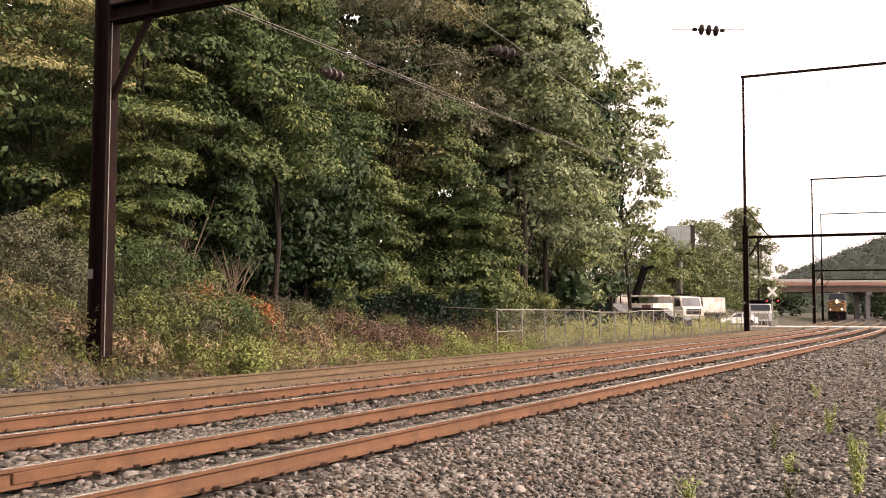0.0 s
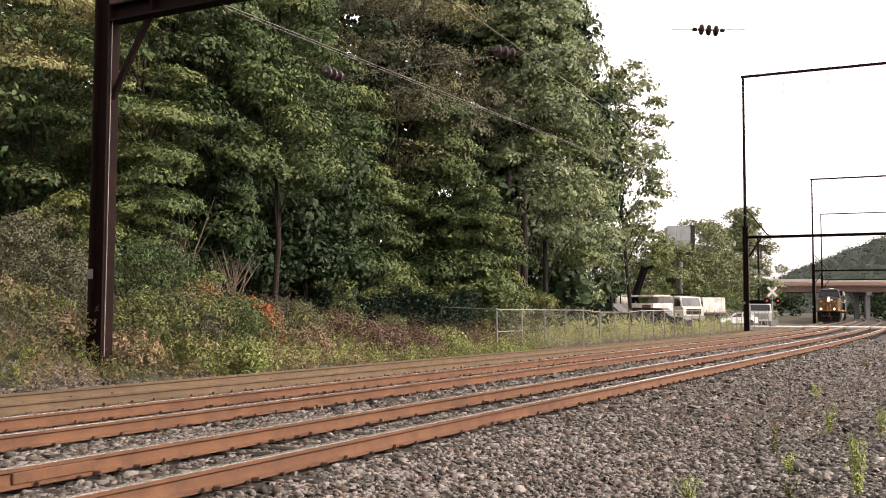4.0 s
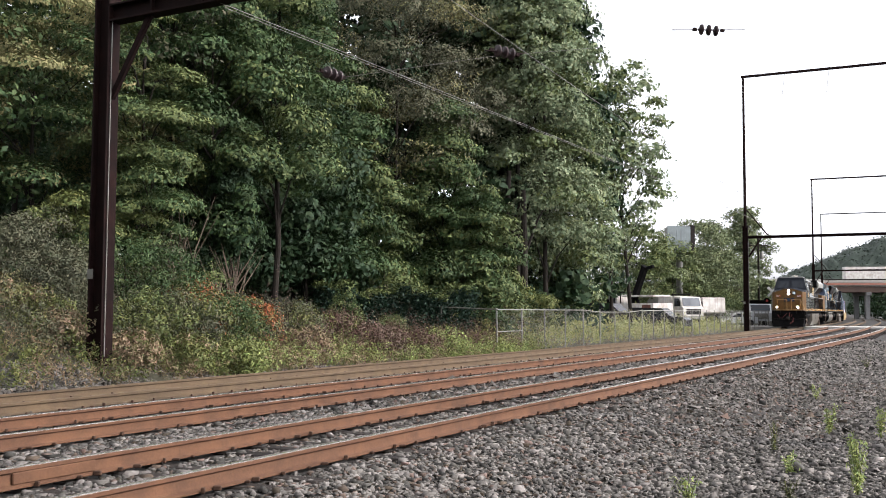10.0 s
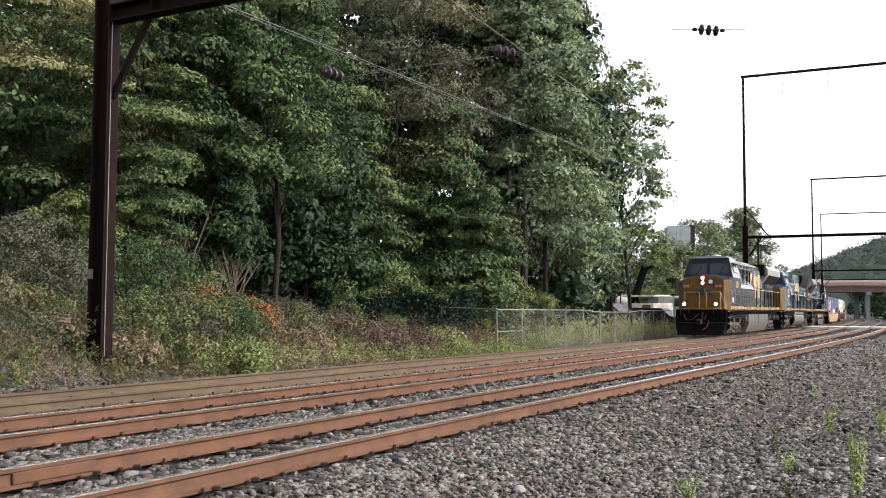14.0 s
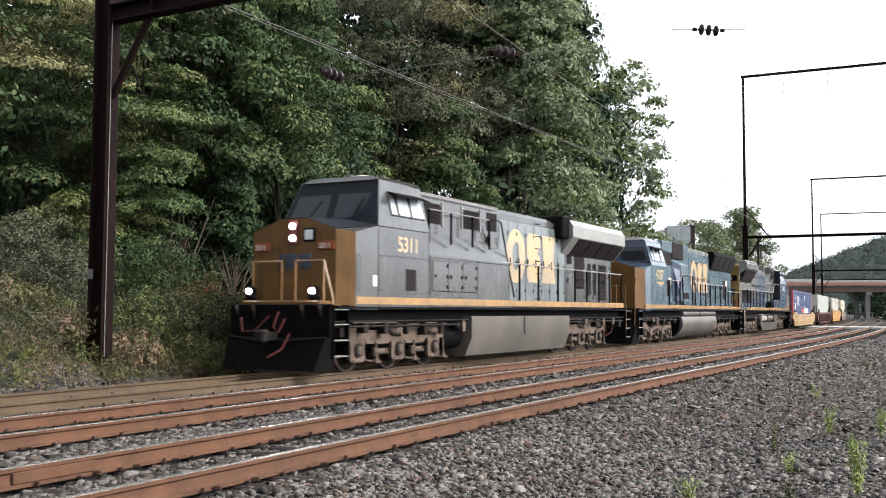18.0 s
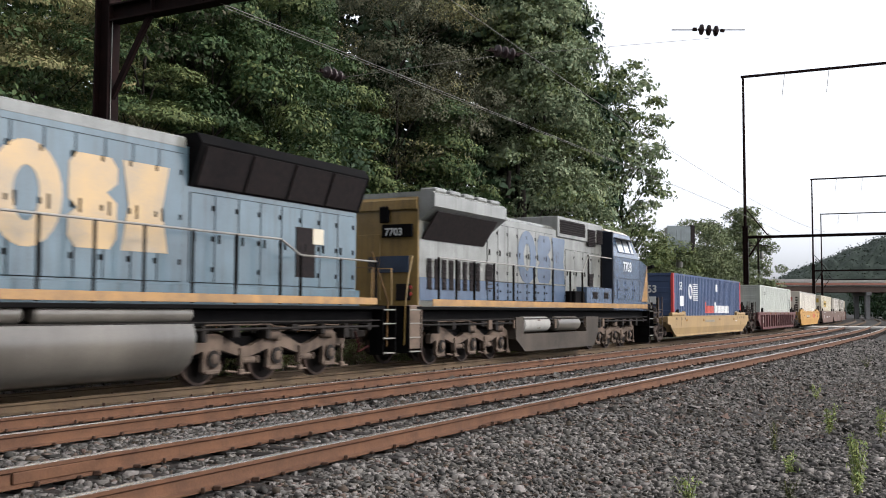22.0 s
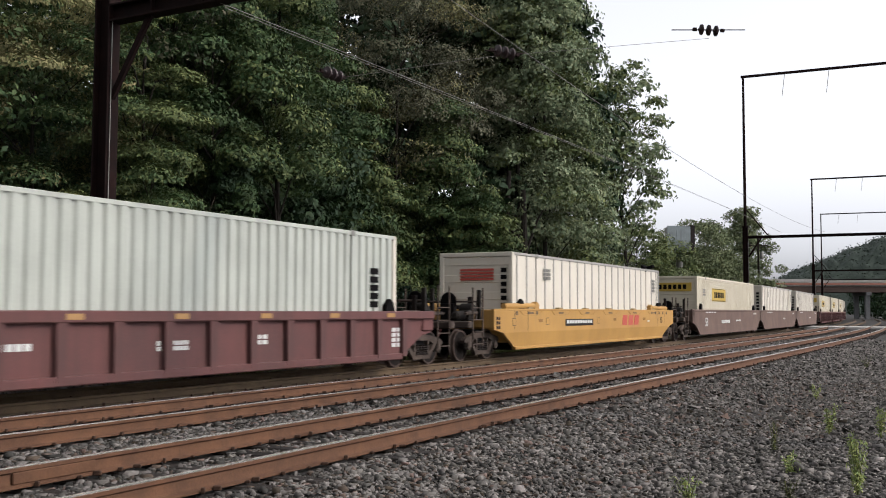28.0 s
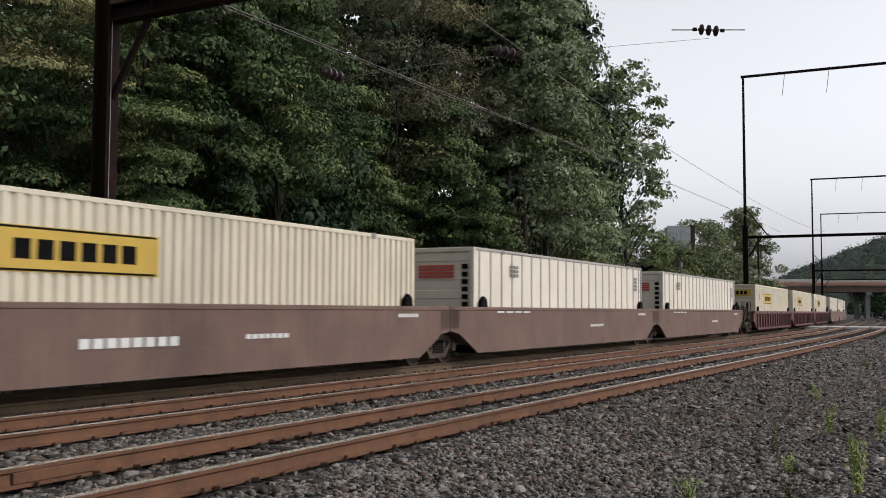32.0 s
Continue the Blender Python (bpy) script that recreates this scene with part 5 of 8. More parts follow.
def handrail(parent, xs, z0, z1, y, name="handrail", posts=True):
    """A side handrail with a stanchion at each x."""
    h = part(name, Kit().tube([(x, y, z1 if not isinstance(z1, list) else z1[i]) for i, x in enumerate(xs)], 0.024, 6), M["handrail"], parent, "pale tubular handrail")
    if posts:
        for i, x in enumerate(xs):
            part("stanchion", Kit().tube([(x, y, z0), (x, y, z1 if not isinstance(z1, list) else z1[i])], 0.034, 6), M["black"], h)
    return h


def steps(parent, x, y0=1.2, y1=1.5, w=0.55):
    for sy in (-1, 1):
        for e in (-1, 1):
            part("step_side", Kit().box(x + e * w / 2, x + e * (w / 2 + 0.03), sy * (y0 - 0.1), sy * y1, 0.40, 1.6), M["black"], parent)
        for z in (0.42, 0.78, 1.14, 1.48):
            part("step_tread", Kit().box(x - w / 2, x + w / 2, sy * y0, sy * y1, z, z + 0.03, 0.006), M["handrail"], parent, "worn pale tread")


def doors(parent, x0, x1, z0, z1, n, y, material, name="hood_door"):
    """A row of access doors set proud of a hood side, with hinges and latches."""
    w = (x1 - x0) / n
    part("door_seam", Kit().box(x0, x1, y - 0.01, y + 0.007, z0 - 0.012, z1 + 0.012, 0.002), M["black"], parent)
    for i in range(n):
        a = x0 + i * w
        d = part(name, Kit().box(a + 0.015, a + w - 0.015, y, y + 0.022, z0, z1, 0.008), material, parent)
        k = Kit()
        for f in (0.15, 0.5, 0.85):
            k.box(a + w * 0.06, a + w * 0.06 + 0.05, y + 0.02, y + 0.045, z0 + (z1 - z0) * f - 0.05, z0 + (z1 - z0) * f + 0.05, 0.004)
        k.box(a + w * 0.80, a + w * 0.86, y + 0.02, y + 0.05, z0 + (z1 - z0) * 0.45, z0 + (z1 - z0) * 0.55, 0.004)
        part("door_furniture", k, M["black"], d)["kind"] = "stuff"


def louvres(parent, x0, x1, z0, z1, y, n=8, name="louvre_panel", paint=None):
    g = part(name, Kit().box(x0, x1, y, y + 0.012, z0, z1, 0.004), paint or M["grille"], parent, "dark louvred grille" if not paint else "")
    me = Kit().prism([(y + 0.01, 0), (y + 0.035, -0.02), (y + 0.035, -0.012), (y + 0.01, 0.01)], x0 + 0.02, x1 - 0.02, "x").mesh("slat", paint or M["grille"])
    for i in range(n):
        shared("slat", me, g, Matrix.Translation((0, 0, z0 + (i + 0.5) * (z1 - z0) / n)))
    return g


def coupler(parent, x, e):
    k = Kit().box(x - 0.05 if e > 0 else x - 0.45, x + 0.45 if e > 0 else x + 0.05, -0.09, 0.09, 0.78, 0.98, 0.03)
    k.box(x + e * 0.42 - 0.12, x + e * 0.42 + 0.12, -0.16, 0.14, 0.74, 1.04, 0.05)
    part("coupler", k, M["gear"], parent)
    part("air_hose", Kit().tube([(x, 0.45, 0.95), (x + e * 0.25, 0.42, 0.60), (x + e * 0.48, 0.2, 0.42)], 0.025, 6), M["hose"], parent, "dull red air hose")


def solid(k, bottom, top):
    """A closed body between two rings of the same number of points."""
    n = len(bottom)
    return k.add(list(bottom) + list(top), [tuple(range(n))[::-1], tuple(range(n, 2 * n))] + [(i, (i + 1) % n, n + (i + 1) % n, n + i) for i in range(n)])


def hood(parent, x0, x1, y, z0, z1, material, name="hood", ch=0.14):
    return part(name, Kit().prism([(-y, z0), (y, z0), (y, z1 - ch), (y - ch * 1.2, z1), (-y + ch * 1.2, z1), (-y, z1 - ch)], x0, x1, "x"), material, parent)


def cab_block(parent, e, xn, xs, xw, xr, xb, zn, zr, body, front, roof, win_z=(3.78, 4.3), win=(0.35, 0.9), peak=0.22):
    """Nose, windscreen wall, cab and roof. e is +1 when the nose points to +x; xn nose front, xs nose side corner, xw windscreen foot, xr roof edge, xb cab rear."""
    yc = 1.5
    yi = 1.2
    off = e * 0.012
    # ring of the nose seen from above, with the height of its top edge: low at the sides, peaked in the middle
    ring = [(xn, -yi, zn - 0.06), (xn, -0.35, zn + peak), (xn, 0.35, zn + peak), (xn, yi, zn - 0.06), (xs, yc, zn - 0.12), (xw, yc, zn + 0.10), (xw, 0.35, zn + peak + 0.10), (xw, -0.35, zn + peak + 0.10), (xw, -yc, zn + 0.10), (xs, -yc, zn - 0.12)]
    n = len(ring)
    k = Kit()
    vs = [(p[0], p[1], 1.5) for p in ring] + [(p[0], p[1], p[2]) for p in ring]
    fs = [(i, (i + 1) % n, n + (i + 1) % n, n + i) for i in range(n)] + [tuple(range(n))[::-1]]
    fs += [(n + 1, n + 2, n + 6, n + 7), (n + 2, n + 3, n + 5, n + 6), (n + 3, n + 4, n + 5), (n + 0, n + 1, n + 7, n + 8), (n + 9, n + 0, n + 8)]
    k.add(vs, fs)
    part("nose", k, body, parent)
    k = Kit()
    vs = [(p[0] + off, p[1], p[2] + 0.003) for p in (ring[1], ring[2], ring[6], ring[7], ring[3], ring[5], ring[0], ring[8])]
    k.add([(v[0], v[1], v[2] + 0.008) for v in vs] + vs, [(0, 1, 2, 3), (1, 4, 5, 2), (6, 0, 3, 7), (8, 11, 10, 9), (9, 10, 13, 12), (14, 15, 11, 8)])
    part("nose_top", k, M["loco_dark"] if body != M["loco_grey"] else M["anti_glare"], parent, "dark anti-glare nose top")
    face = ring[0:4]
    k = Kit()
    q = [(xn, -yi, 1.55), (xn, yi, 1.55)] + [(xn, p[1], p[2]) for p in face[::-1]]
    m = len(q)
    k.add([(p[0] + off, p[1], p[2]) for p in q] + q, [tuple(range(m)), tuple(range(m, 2 * m))[::-1]] + [(i, (i + 1) % m, m + (i + 1) % m, m + i) for i in range(m)])
    part("nose_front", k, front, parent, "dirty yellow nose front" if front == M["yellow"] else "")
    for sy in (-1, 1):
        k = Kit()
        q = [(xn, sy * yi, 1.55), (xs, sy * yc, 1.55), (xs, sy * yc, zn - 0.12), (xn, sy * yi, zn - 0.06)]
        k.add([(p[0] + off, p[1] * 1.004, p[2]) for p in q] + q, [(0, 1, 2, 3), (4, 7, 6, 5), (0, 4, 5, 1), (1, 5, 6, 2), (2, 6, 7, 3), (3, 7, 4, 0)])
        part("nose_front", k, front, parent)
    part("nose_door", Kit().box(xn + off, xn + off + e * 0.02, -0.95, -0.42, 1.6, zn - 0.5, 0.01), front, parent)
    part("door_seam", Kit().box(xn + off, xn + off + e * 0.014, -0.97, -0.40, 1.58, zn - 0.48, 0.004), M["black"], parent)
    # windscreen wall
    k = Kit()
    solid(k, [(xw, -yc, zn + 0.1), (xw, yc, zn + 0.1), (xb, yc, zn + 0.1), (xb, -yc, zn + 0.1)],
          [(xr, -1.18, zr - 0.06), (xr, 1.18, zr - 0.06), (xb, 1.18, zr - 0.06), (xb, -1.18, zr - 0.06)])
    part("cab_upper", k, body, parent)
    part("cab_lower", Kit().box(xw - e * 0.005, xb, -yc, yc, 1.5, zn + 0.102, 0.02), body, parent)
    k = Kit()
    r = [(xr + e * 0.06, -1.15), (xr + e * 0.06, 1.15), (xb - e * 0.03, 1.22), (xb - e * 0.03, -1.22)]
    solid(k, [(p[0], p[1], zr - 0.06) for p in r], [(p[0] - e * 0.15 * (1 if i < 2 else -0.2), p[1] * 0.8, zr + 0.07) for i, p in enumerate(r)])
    part("cab_roof", k, roof, parent)
    # windscreens, lying on the sloping wall
    def on_wall(y, f, push):
        return (xw + (xr - xw) * f + e * push, y * (1 - f * 0.21), zn + 0.1 + (zr - 0.16 - zn) * f)
    k = Kit()
    quad = lambda y0, y1, f0, f1, push: [on_wall(y0, f0, push), on_wall(y1, f0, push), on_wall(y1, f1, push), on_wall(y0, f1, push)]
    wall = quad(-1.47, 1.47, 0.03, 0.97, 0.004)
    solid(k, wall, [(p[0] + e * 0.006, p[1], p[2]) for p in wall])
    part("windscreen_surround", k, M["loco_dark"] if body != M["loco_grey"] else M["anti_glare"], parent)
    for y0, y1 in ((-1.3, -0.12), (0.12, 1.3)):
        k = Kit()
        q = quad(y0, y1, 0.2, 0.72, 0.012)
        solid(k, q, [(p[0] + e * 0.01, p[1], p[2]) for p in q])
        w = part("windscreen", k, M["glass"], parent, "dark windscreen glass")
        part("wiper", Kit().tube([on_wall((y0 + y1) / 2, 0.16, 0.03), on_wall((y0 + y1) / 2 + 0.3, 0.6, 0.03)], 0.012, 5), M["black"], w)
    # sheet seams, grab irons and rivet lines on the cab side
    for sy in (-1, 1):
        k = Kit()
        for xx in (xw, xb + e * 0.03):
            k.box(xx - 0.012, xx + 0.012, sy * (yc - 0.005), sy * (yc + 0.004), 1.9, zn, 0.001)
        k.box(xw, xb, sy * (yc - 0.005), sy * (yc + 0.004), 2.80, 2.815, 0.001)
        k.box(xw, xb, sy * (yc - 0.005), sy * (yc + 0.006), zn + 0.085, zn + 0.105, 0.001)
        part("sheet_seam", k, M["grille"], parent, "dark sheet seam")
        for xx in (xs - e * 0.12, xw - e * 0.12):
            part("grab_iron", Kit().tube([(xx, sy * yc, 1.95), (xx, sy * (yc + 0.07), 1.98), (xx, sy * (yc + 0.07), 2.75), (xx, sy * yc, 2.78)], 0.014, 6), M["handrail"], parent)
    # side windows
    lean = lambda z: yc - 0.32 * (z - zn - 0.1) / (zr - 0.16 - zn)
    for i, (fa, fb) in enumerate(win):
        xa, xc = xr + (xb - xr) * fa, xr + (xb - xr) * fb
        ring = [(xa, lean(win_z[0]) - 0.0, win_z[0]), (xc, lean(win_z[0]), win_z[0]), (xc, lean(win_z[1]), win_z[1]), (xa, lean(win_z[1]), win_z[1])]
        k = Kit()
        solid(k, [(p[0], p[1] - 0.02, p[2]) for p in ring], [(p[0], p[1] + 0.012, p[2]) for p in ring])
        w = part("side_window", k, M["glass_bright"], parent, "side window coloured pale for daylight in the pane")
        k = Kit()
        for p, q in zip(ring, ring[1:] + ring[:1]):
            k.tube([(p[0], p[1] + 0.012, p[2]), (q[0], q[1] + 0.012, q[2])], 0.025, 6)
        part("window_frame", k, body, w)
    xa, xc = xr + (xb - xr) * win[0][0], xr + (xb - xr) * win[-1][1]
    zt = win_z[1]
    k = Kit()
    solid(k, [(xa, lean(zt), zt + 0.03), (xc, lean(zt), zt + 0.03), (xc, lean(zt) + 0.32, zt - 0.1), (xa, lean(zt) + 0.32, zt - 0.1)],
          [(xa, lean(zt), zt + 0.05), (xc, lean(zt), zt + 0.05), (xc, lean(zt) + 0.32, zt - 0.08), (xa, lean(zt) + 0.32, zt - 0.08)])
    part("sunshade", k, M["black"], parent)


def underframe(L, x0, x1, stripe, sx0, sx1, sz=(1.62, 1.88)):
    part("underframe", Kit().box(x0, x1, -1.2, 1.2, 1.16, 1.5, 0.03), M["black"], L)
    part("walkway", Kit().box(x0, x1, -1.5, 1.5, 1.5, 1.58, 0.01), M["black"], L)
    part("side_stripe", Kit().box(sx0, sx1, 1.49, 1.515, sz[0], sz[1], 0.004), stripe, L, "weathered orange-yellow stripe")
    part("side_stripe", Kit().box(sx0, sx1, -1.515, -1.49, sz[0], sz[1], 0.004), stripe, L)
    k = Kit()
    rng = random.Random(int(abs(x0) * 10))
    n = 22
    for i in range(n):
        x = x0 + (x1 - x0) * (i + 0.5) / n
        h = rng.uniform(0.12, 0.34)
        k.box(x - 0.06, x + rng.uniform(0.03, 0.2), 1.1, 1.38, 1.18 - h, 1.18, 0.02)
    k.tube([(x0, 1.36, 1.1), (x1, 1.36, 1.1)], 0.03, 6).tube([(x0, 1.40, 1.24), (x1, 1.40, 1.22)], 0.02, 6)
    part("pipework", k, M["gear"], L)
    for i in range(7):
        x = x0 + (x1 - x0) * rng.uniform(0.06, 0.94)
        part("hanging_bracket", Kit().box(x - 0.09, x + rng.uniform(0.05, 0.16), 1.36, 1.42, 1.0 - rng.uniform(0, 0.12), 1.2, 0.01), M["truck"], L)


def pilot(L, x, e):
    k = Kit()
    solid(k, [(x, -1.3, 0.12), (x, 1.3, 0.12), (x - e * 0.55, 1.45, 0.12), (x - e * 0.55, -1.45, 0.12)],
          [(x - e * 0.30, -1.42, 0.86), (x - e * 0.30, 1.42, 0.86), (x - e * 0.55, 1.45, 0.86), (x - e * 0.55, -1.45, 0.86)])
    part("plough", k, M["black"], L)
    part("plough_lip", Kit().tube([(x - e * 0.29, -1.4, 0.87), (x - e * 0.16, -0.5, 0.80), (x - e * 0.16, 0.5, 0.80), (x - e * 0.29, 1.4, 0.87)], 0.022, 6), M["gear"], L)
    part("end_plate", Kit().box(x - e * 0.62, x - e * 0.42, -1.45, 1.45, 0.8, 1.62, 0.03), M["black"], L)
    for y in (-1.2, -0.7, 0.7, 1.2):
        part("end_gusset", Kit().prism([(x - e * 0.45, 1.6), (x - e * 0.25, 1.6), (x - e * 0.45, 1.2)], y - 0.02, y + 0.02), M["gear"], L)
    coupler(L, x - e * 0.25, e)


def end_rails(L, x, e, col):
    for sy in (-1, 1):
        part("end_handrail", Kit().tube([(x, sy * 1.35, 0.6), (x, sy * 1.38, 1.7), (x - e * 0.25, sy * 1.3, 2.3), (x - e * 0.55, sy * 1.25, 2.9)], 0.022, 6), col, L)
        part("end_handrail", Kit().tube([(x, sy * 0.95, 1.6), (x, sy * 0.95, 2.55), (x, sy * 0.35, 2.55), (x, sy * 0.35, 1.6)], 0.022, 6), col, L)


# leading locomotive: grey wide-nosed unit
def loco_one():
    X = lambda a: 11.4 - a
    L = vehicle("diesel_locomotive", "grey wide-nosed diesel locomotive with yellow nose and lit headlamps", "locomotive", 11.4, 6.6, "locomotives")
    underframe(L, X(21.9), X(1.4), M["stripe"], X(21.45), X(2.12), (1.62, 1.80))
    pilot(L, X(0.75), 1)
    cab_block(L, 1, X(1.72), X(2.08), X(3.05), X(3.55), X(5.55), 3.42, 4.78, M["loco_grey"], M["yellow"], M["loco_grey"], (3.85, 4.4), ((0.12, 0.26), (0.30, 0.58), (0.62, 0.94)))
    # numbers and doors on the cab side
    number_text(L, "road_number", "5311", X(3.95), 1.502, 2.95, 0.52, M["mark"])
    part("battery_grille", Kit().box(X(4.85), X(4.32), 1.49, 1.51, 1.97, 2.52, 0.004), M["grille"], L, "dark square grille")
    part("cab_door", Kit().box(X(5.5), X(3.85), 1.495, 1.508, 1.92, 2.72, 0.006), M["loco_grey"], L)
    part("builder_plate", Kit().box(X(3.0), X(2.82), 1.497, 1.506, 2.05, 2.32, 0.003), M["lettering"], L)
    # equipment section behind the cab
    part("equipment_case", Kit().box(X(10.55), X(5.56), -1.5, 1.5, 1.56, 2.95, 0.02), M["loco_grey"], L)
    k = Kit()
    solid(k, [(X(10.5), -1.48, 2.94), (X(10.5), 1.48, 2.94), (X(5.57), 1.48, 2.94), (X(5.57), -1.48, 2.94)],
          [(X(10.5), -1.12, 3.55), (X(10.5), 1.12, 3.55), (X(5.57), 1.12, 3.55), (X(5.57), -1.12, 3.55)])
    part("sloped_cover", k, M["loco_grey"], L)
    hood(L, X(10.55), X(5.57), 1.12, 3.5, 4.62, M["loco_grey"], "equipment_hood")
    for a in (5.75, 8.1):
        louvres(L, X(a + 1.05), X(a), 3.85, 4.4, 1.125, 7)
    for a in (5.70, 6.88, 8.05, 9.22):
        part("louvre_post", Kit().box(X(a + 0.07), X(a), 1.12, 1.15, 3.8, 4.48, 0.006), M["wing"], L, "pale upright louvre post")
    part("filter_panel", Kit().box(X(10.4), X(9.7), 1.12, 1.135, 3.9, 4.45, 0.004), M["grille"], L)
    doors(L, X(8.3), X(5.7), 2.0, 2.8, 3, 1.5, M["loco_grey"], "case_door")
    handrail(L, [X(a) for a in (5.75, 7.0, 8.3, 9.4)], 3.3, 4.18, 1.36)
    part("upper_rail", Kit().tube([(X(5.7), 1.2, 4.62), (X(10.3), 1.2, 4.62)], 0.02, 6), M["handrail"], L)
    part("hood_edge", Kit().box(X(10.55), X(5.57), 1.0, 1.03, 4.60, 4.66, 0.005), M["wing"], L, "pale hood edge")
    part("relay_box", Kit().box(X(10.3), X(9.75), 1.12, 1.24, 3.35, 3.75, 0.02), M["loco_grey"], L)
    part("cable", Kit().tube([(X(9.35), 1.15, 3.95), (X(9.5), 1.17, 3.65), (X(9.7), 1.17, 3.6), (X(9.8), 1.15, 3.8)], 0.018, 6), M["black"], L)
    k = Kit()
    for a in (5.62, 8.35, 10.5):
        k.box(X(a + 0.02), X(a), 1.495, 1.506, 1.9, 2.92, 0.002)
    k.box(X(10.5), X(5.62), 1.495, 1.506, 2.86, 2.88, 0.002)
    part("panel_joint", k, M["grille"], L, "dark panel joint")
    part("ladder_rail", Kit().tube([(X(9.4), 1.36, 4.2), (X(10.2), 1.36, 4.2), (X(11.1), 1.40, 1.9)], 0.024, 6), M["black"], L)
    # engine hood
    hood(L, X(21.3), X(10.55), 1.02, 1.56, 4.68, M["loco_grey"])
    doors(L, X(16.2), X(10.75), 1.75, 4.35, 8, 1.02, M["loco_doors"])
    emblem(L, X(11.25), 3.25, 4.15, 1.75, 1.046, M["mark"])
    k = Kit()
    for i in range(7):
        k.tube([(X(14.0), 1.06, 1.9 + i * 0.42), (X(13.55), 1.06, 1.9 + i * 0.42)], 0.015, 5)
    part("grab_irons", k, M["black"], L)
    for a, w, z0, z1 in ((16.45, 0.5, 3.2, 3.75), (17.2, 1.0, 2.3, 3.75), (18.6, 0.35, 2.1, 3.3), (19.2, 0.35, 2.1, 3.3), (19.8, 0.9, 1.9, 3.3)):
        louvres(L, X(a + w), X(a), z0, z1, 1.025, 9)
    doors(L, X(21.2), X(16.4), 1.75, 3.45, 5, 1.012, M["loco_grey"])
    part("exhaust_housing", Kit().box(X(16.4), X(15.3), -1.35, 1.35, 4.05, 4.82, 0.05), M["black"], L, "sooty black exhaust housing")
    k = Kit()
    k.prism([(-1.5, 4.12), (-1.02, 3.5), (1.02, 3.5), (1.5, 4.12), (1.5, 4.52), (1.35, 4.74), (-1.35, 4.74), (-1.5, 4.52)], X(21.7), X(15.9), "x")
    part("radiator_wing", k, M["wing"], L, "broad pale overhanging radiator wing")
    for i in range(4):
        a = 16.6 + i * 1.25
        k = Kit()
        solid(k, [(X(a + 1.15), 1.05, 3.53), (X(a), 1.05, 3.53), (X(a), 1.48, 4.09), (X(a + 1.15), 1.48, 4.09)],
              [(X(a + 1.15), 1.075, 3.51), (X(a), 1.075, 3.51), (X(a), 1.505, 4.07), (X(a + 1.15), 1.505, 4.07)])
        part("radiator_screen", k, M["grille"], L)
    handrail(L, [X(a) for a in (10.1, 11.4, 12.9, 14.6, 16.2, 17.4, 18.7, 19.9, 21.35)], 1.6, 2.95, 1.45)
    part("rear_hood_end", Kit().box(X(21.32), X(21.28), -1.0, 1.0, 1.6, 4.0, 0.01), M["yellow"], L)
    # tank
    part("fuel_tank", Kit().prism([(-1.5, 1.32), (1.5, 1.32), (1.5, 0.72), (1.28, 0.2), (-1.28, 0.2), (-1.5, 0.72)], X(15.5), X(8.0), "x"), M["tank"], L, "dusty pale grey fuel tank")
    part("tank_seam", Kit().box(X(11.68), X(11.62), 1.495, 1.51, 0.75, 1.30, 0.002), M["black"], L)
    part("air_tank", Kit().lathe([(0.28, 0), (0.33, 0.1), (0.33, 1.0), (0.28, 1.1)], (X(8.05), 0.9, 0.75), "x", 16), M["black"], L)
    loco_truck(L, [X(a) for a in (2.75, 4.6, 6.45)])
    loco_truck(L, [X(a) for a in (15.85, 17.7, 19.55)])
    steps(L, X(1.55))
    steps(L, X(22.05))
    end_rails(L, X(22.2), -1, M["yellow"])
    coupler(L, X(22.2), -1)
    # lamps
    # red on the case stands in for the reddish bloom round the lamps
    part("headlamp_case", Kit().box(X(1.73), X(1.65), -0.14, 0.14, 3.02, 3.60, 0.03), M["hose"], L, "headlamp case coloured red for the lamps' bloom")
    for z in (3.17, 3.45):
        part("headlamp", Kit().lathe([(0.072, 0), (0.072, 0.02), (0.04, 0.035)], (X(1.65), 0, z), "x", 16), M["lamp"], L, "lit headlamp")
    for y in (-1.02, 0.82):
        c = part("ditch_lamp_case", Kit().lathe([(0.11, -0.16), (0.13, 0.0), (0.10, 0.0)], (X(1.32), y, 1.92), "x", 16), M["black"], L)
        part("ditch_lamp", Kit().lathe([(0.07, 0), (0.07, 0.012), (0.035, 0.03)], (X(1.315), y, 1.92), "x", 16), M["lamp"], c, "lit ditch lamp")
        part("ditch_lamp_bracket", Kit().box(X(1.5), X(1.34), y - 0.12, y + 0.12, 1.62, 1.80, 0.02), M["black"], c)
    for y in (-1.17, 0.70):
        b = part("number_board", Kit().box(X(1.71), X(1.67), y, y + 0.47, 2.88, 3.08, 0.01), M["board"], L, "number board coloured orange for its lit glow")
        number_text(b, "board_number", "5311", X(1.667), y + 0.04, 2.915, 0.17, M["lettering"], axis="x")
    part("nose_window", Kit().box(X(1.70), X(1.66), 0.30, 0.62, 3.08, 3.40, 0.05), M["black"], L)
    part("nose_pane", Kit().box(X(1.67), X(1.65), 0.345, 0.575, 3.125, 3.355, 0.04), M["glass_bright"], L, "small pale nose window")
    k = Kit()
    for y0, y1 in ((-0.62, -0.30), (-0.22, 0.10), (0.18, 0.50)):
        k.box(X(1.70), X(1.69), y0, y1, 2.45, 2.80, 0.003)
    part("nose_emblem", k, M["loco_dark"], L, "dark blue painted emblem blocks")
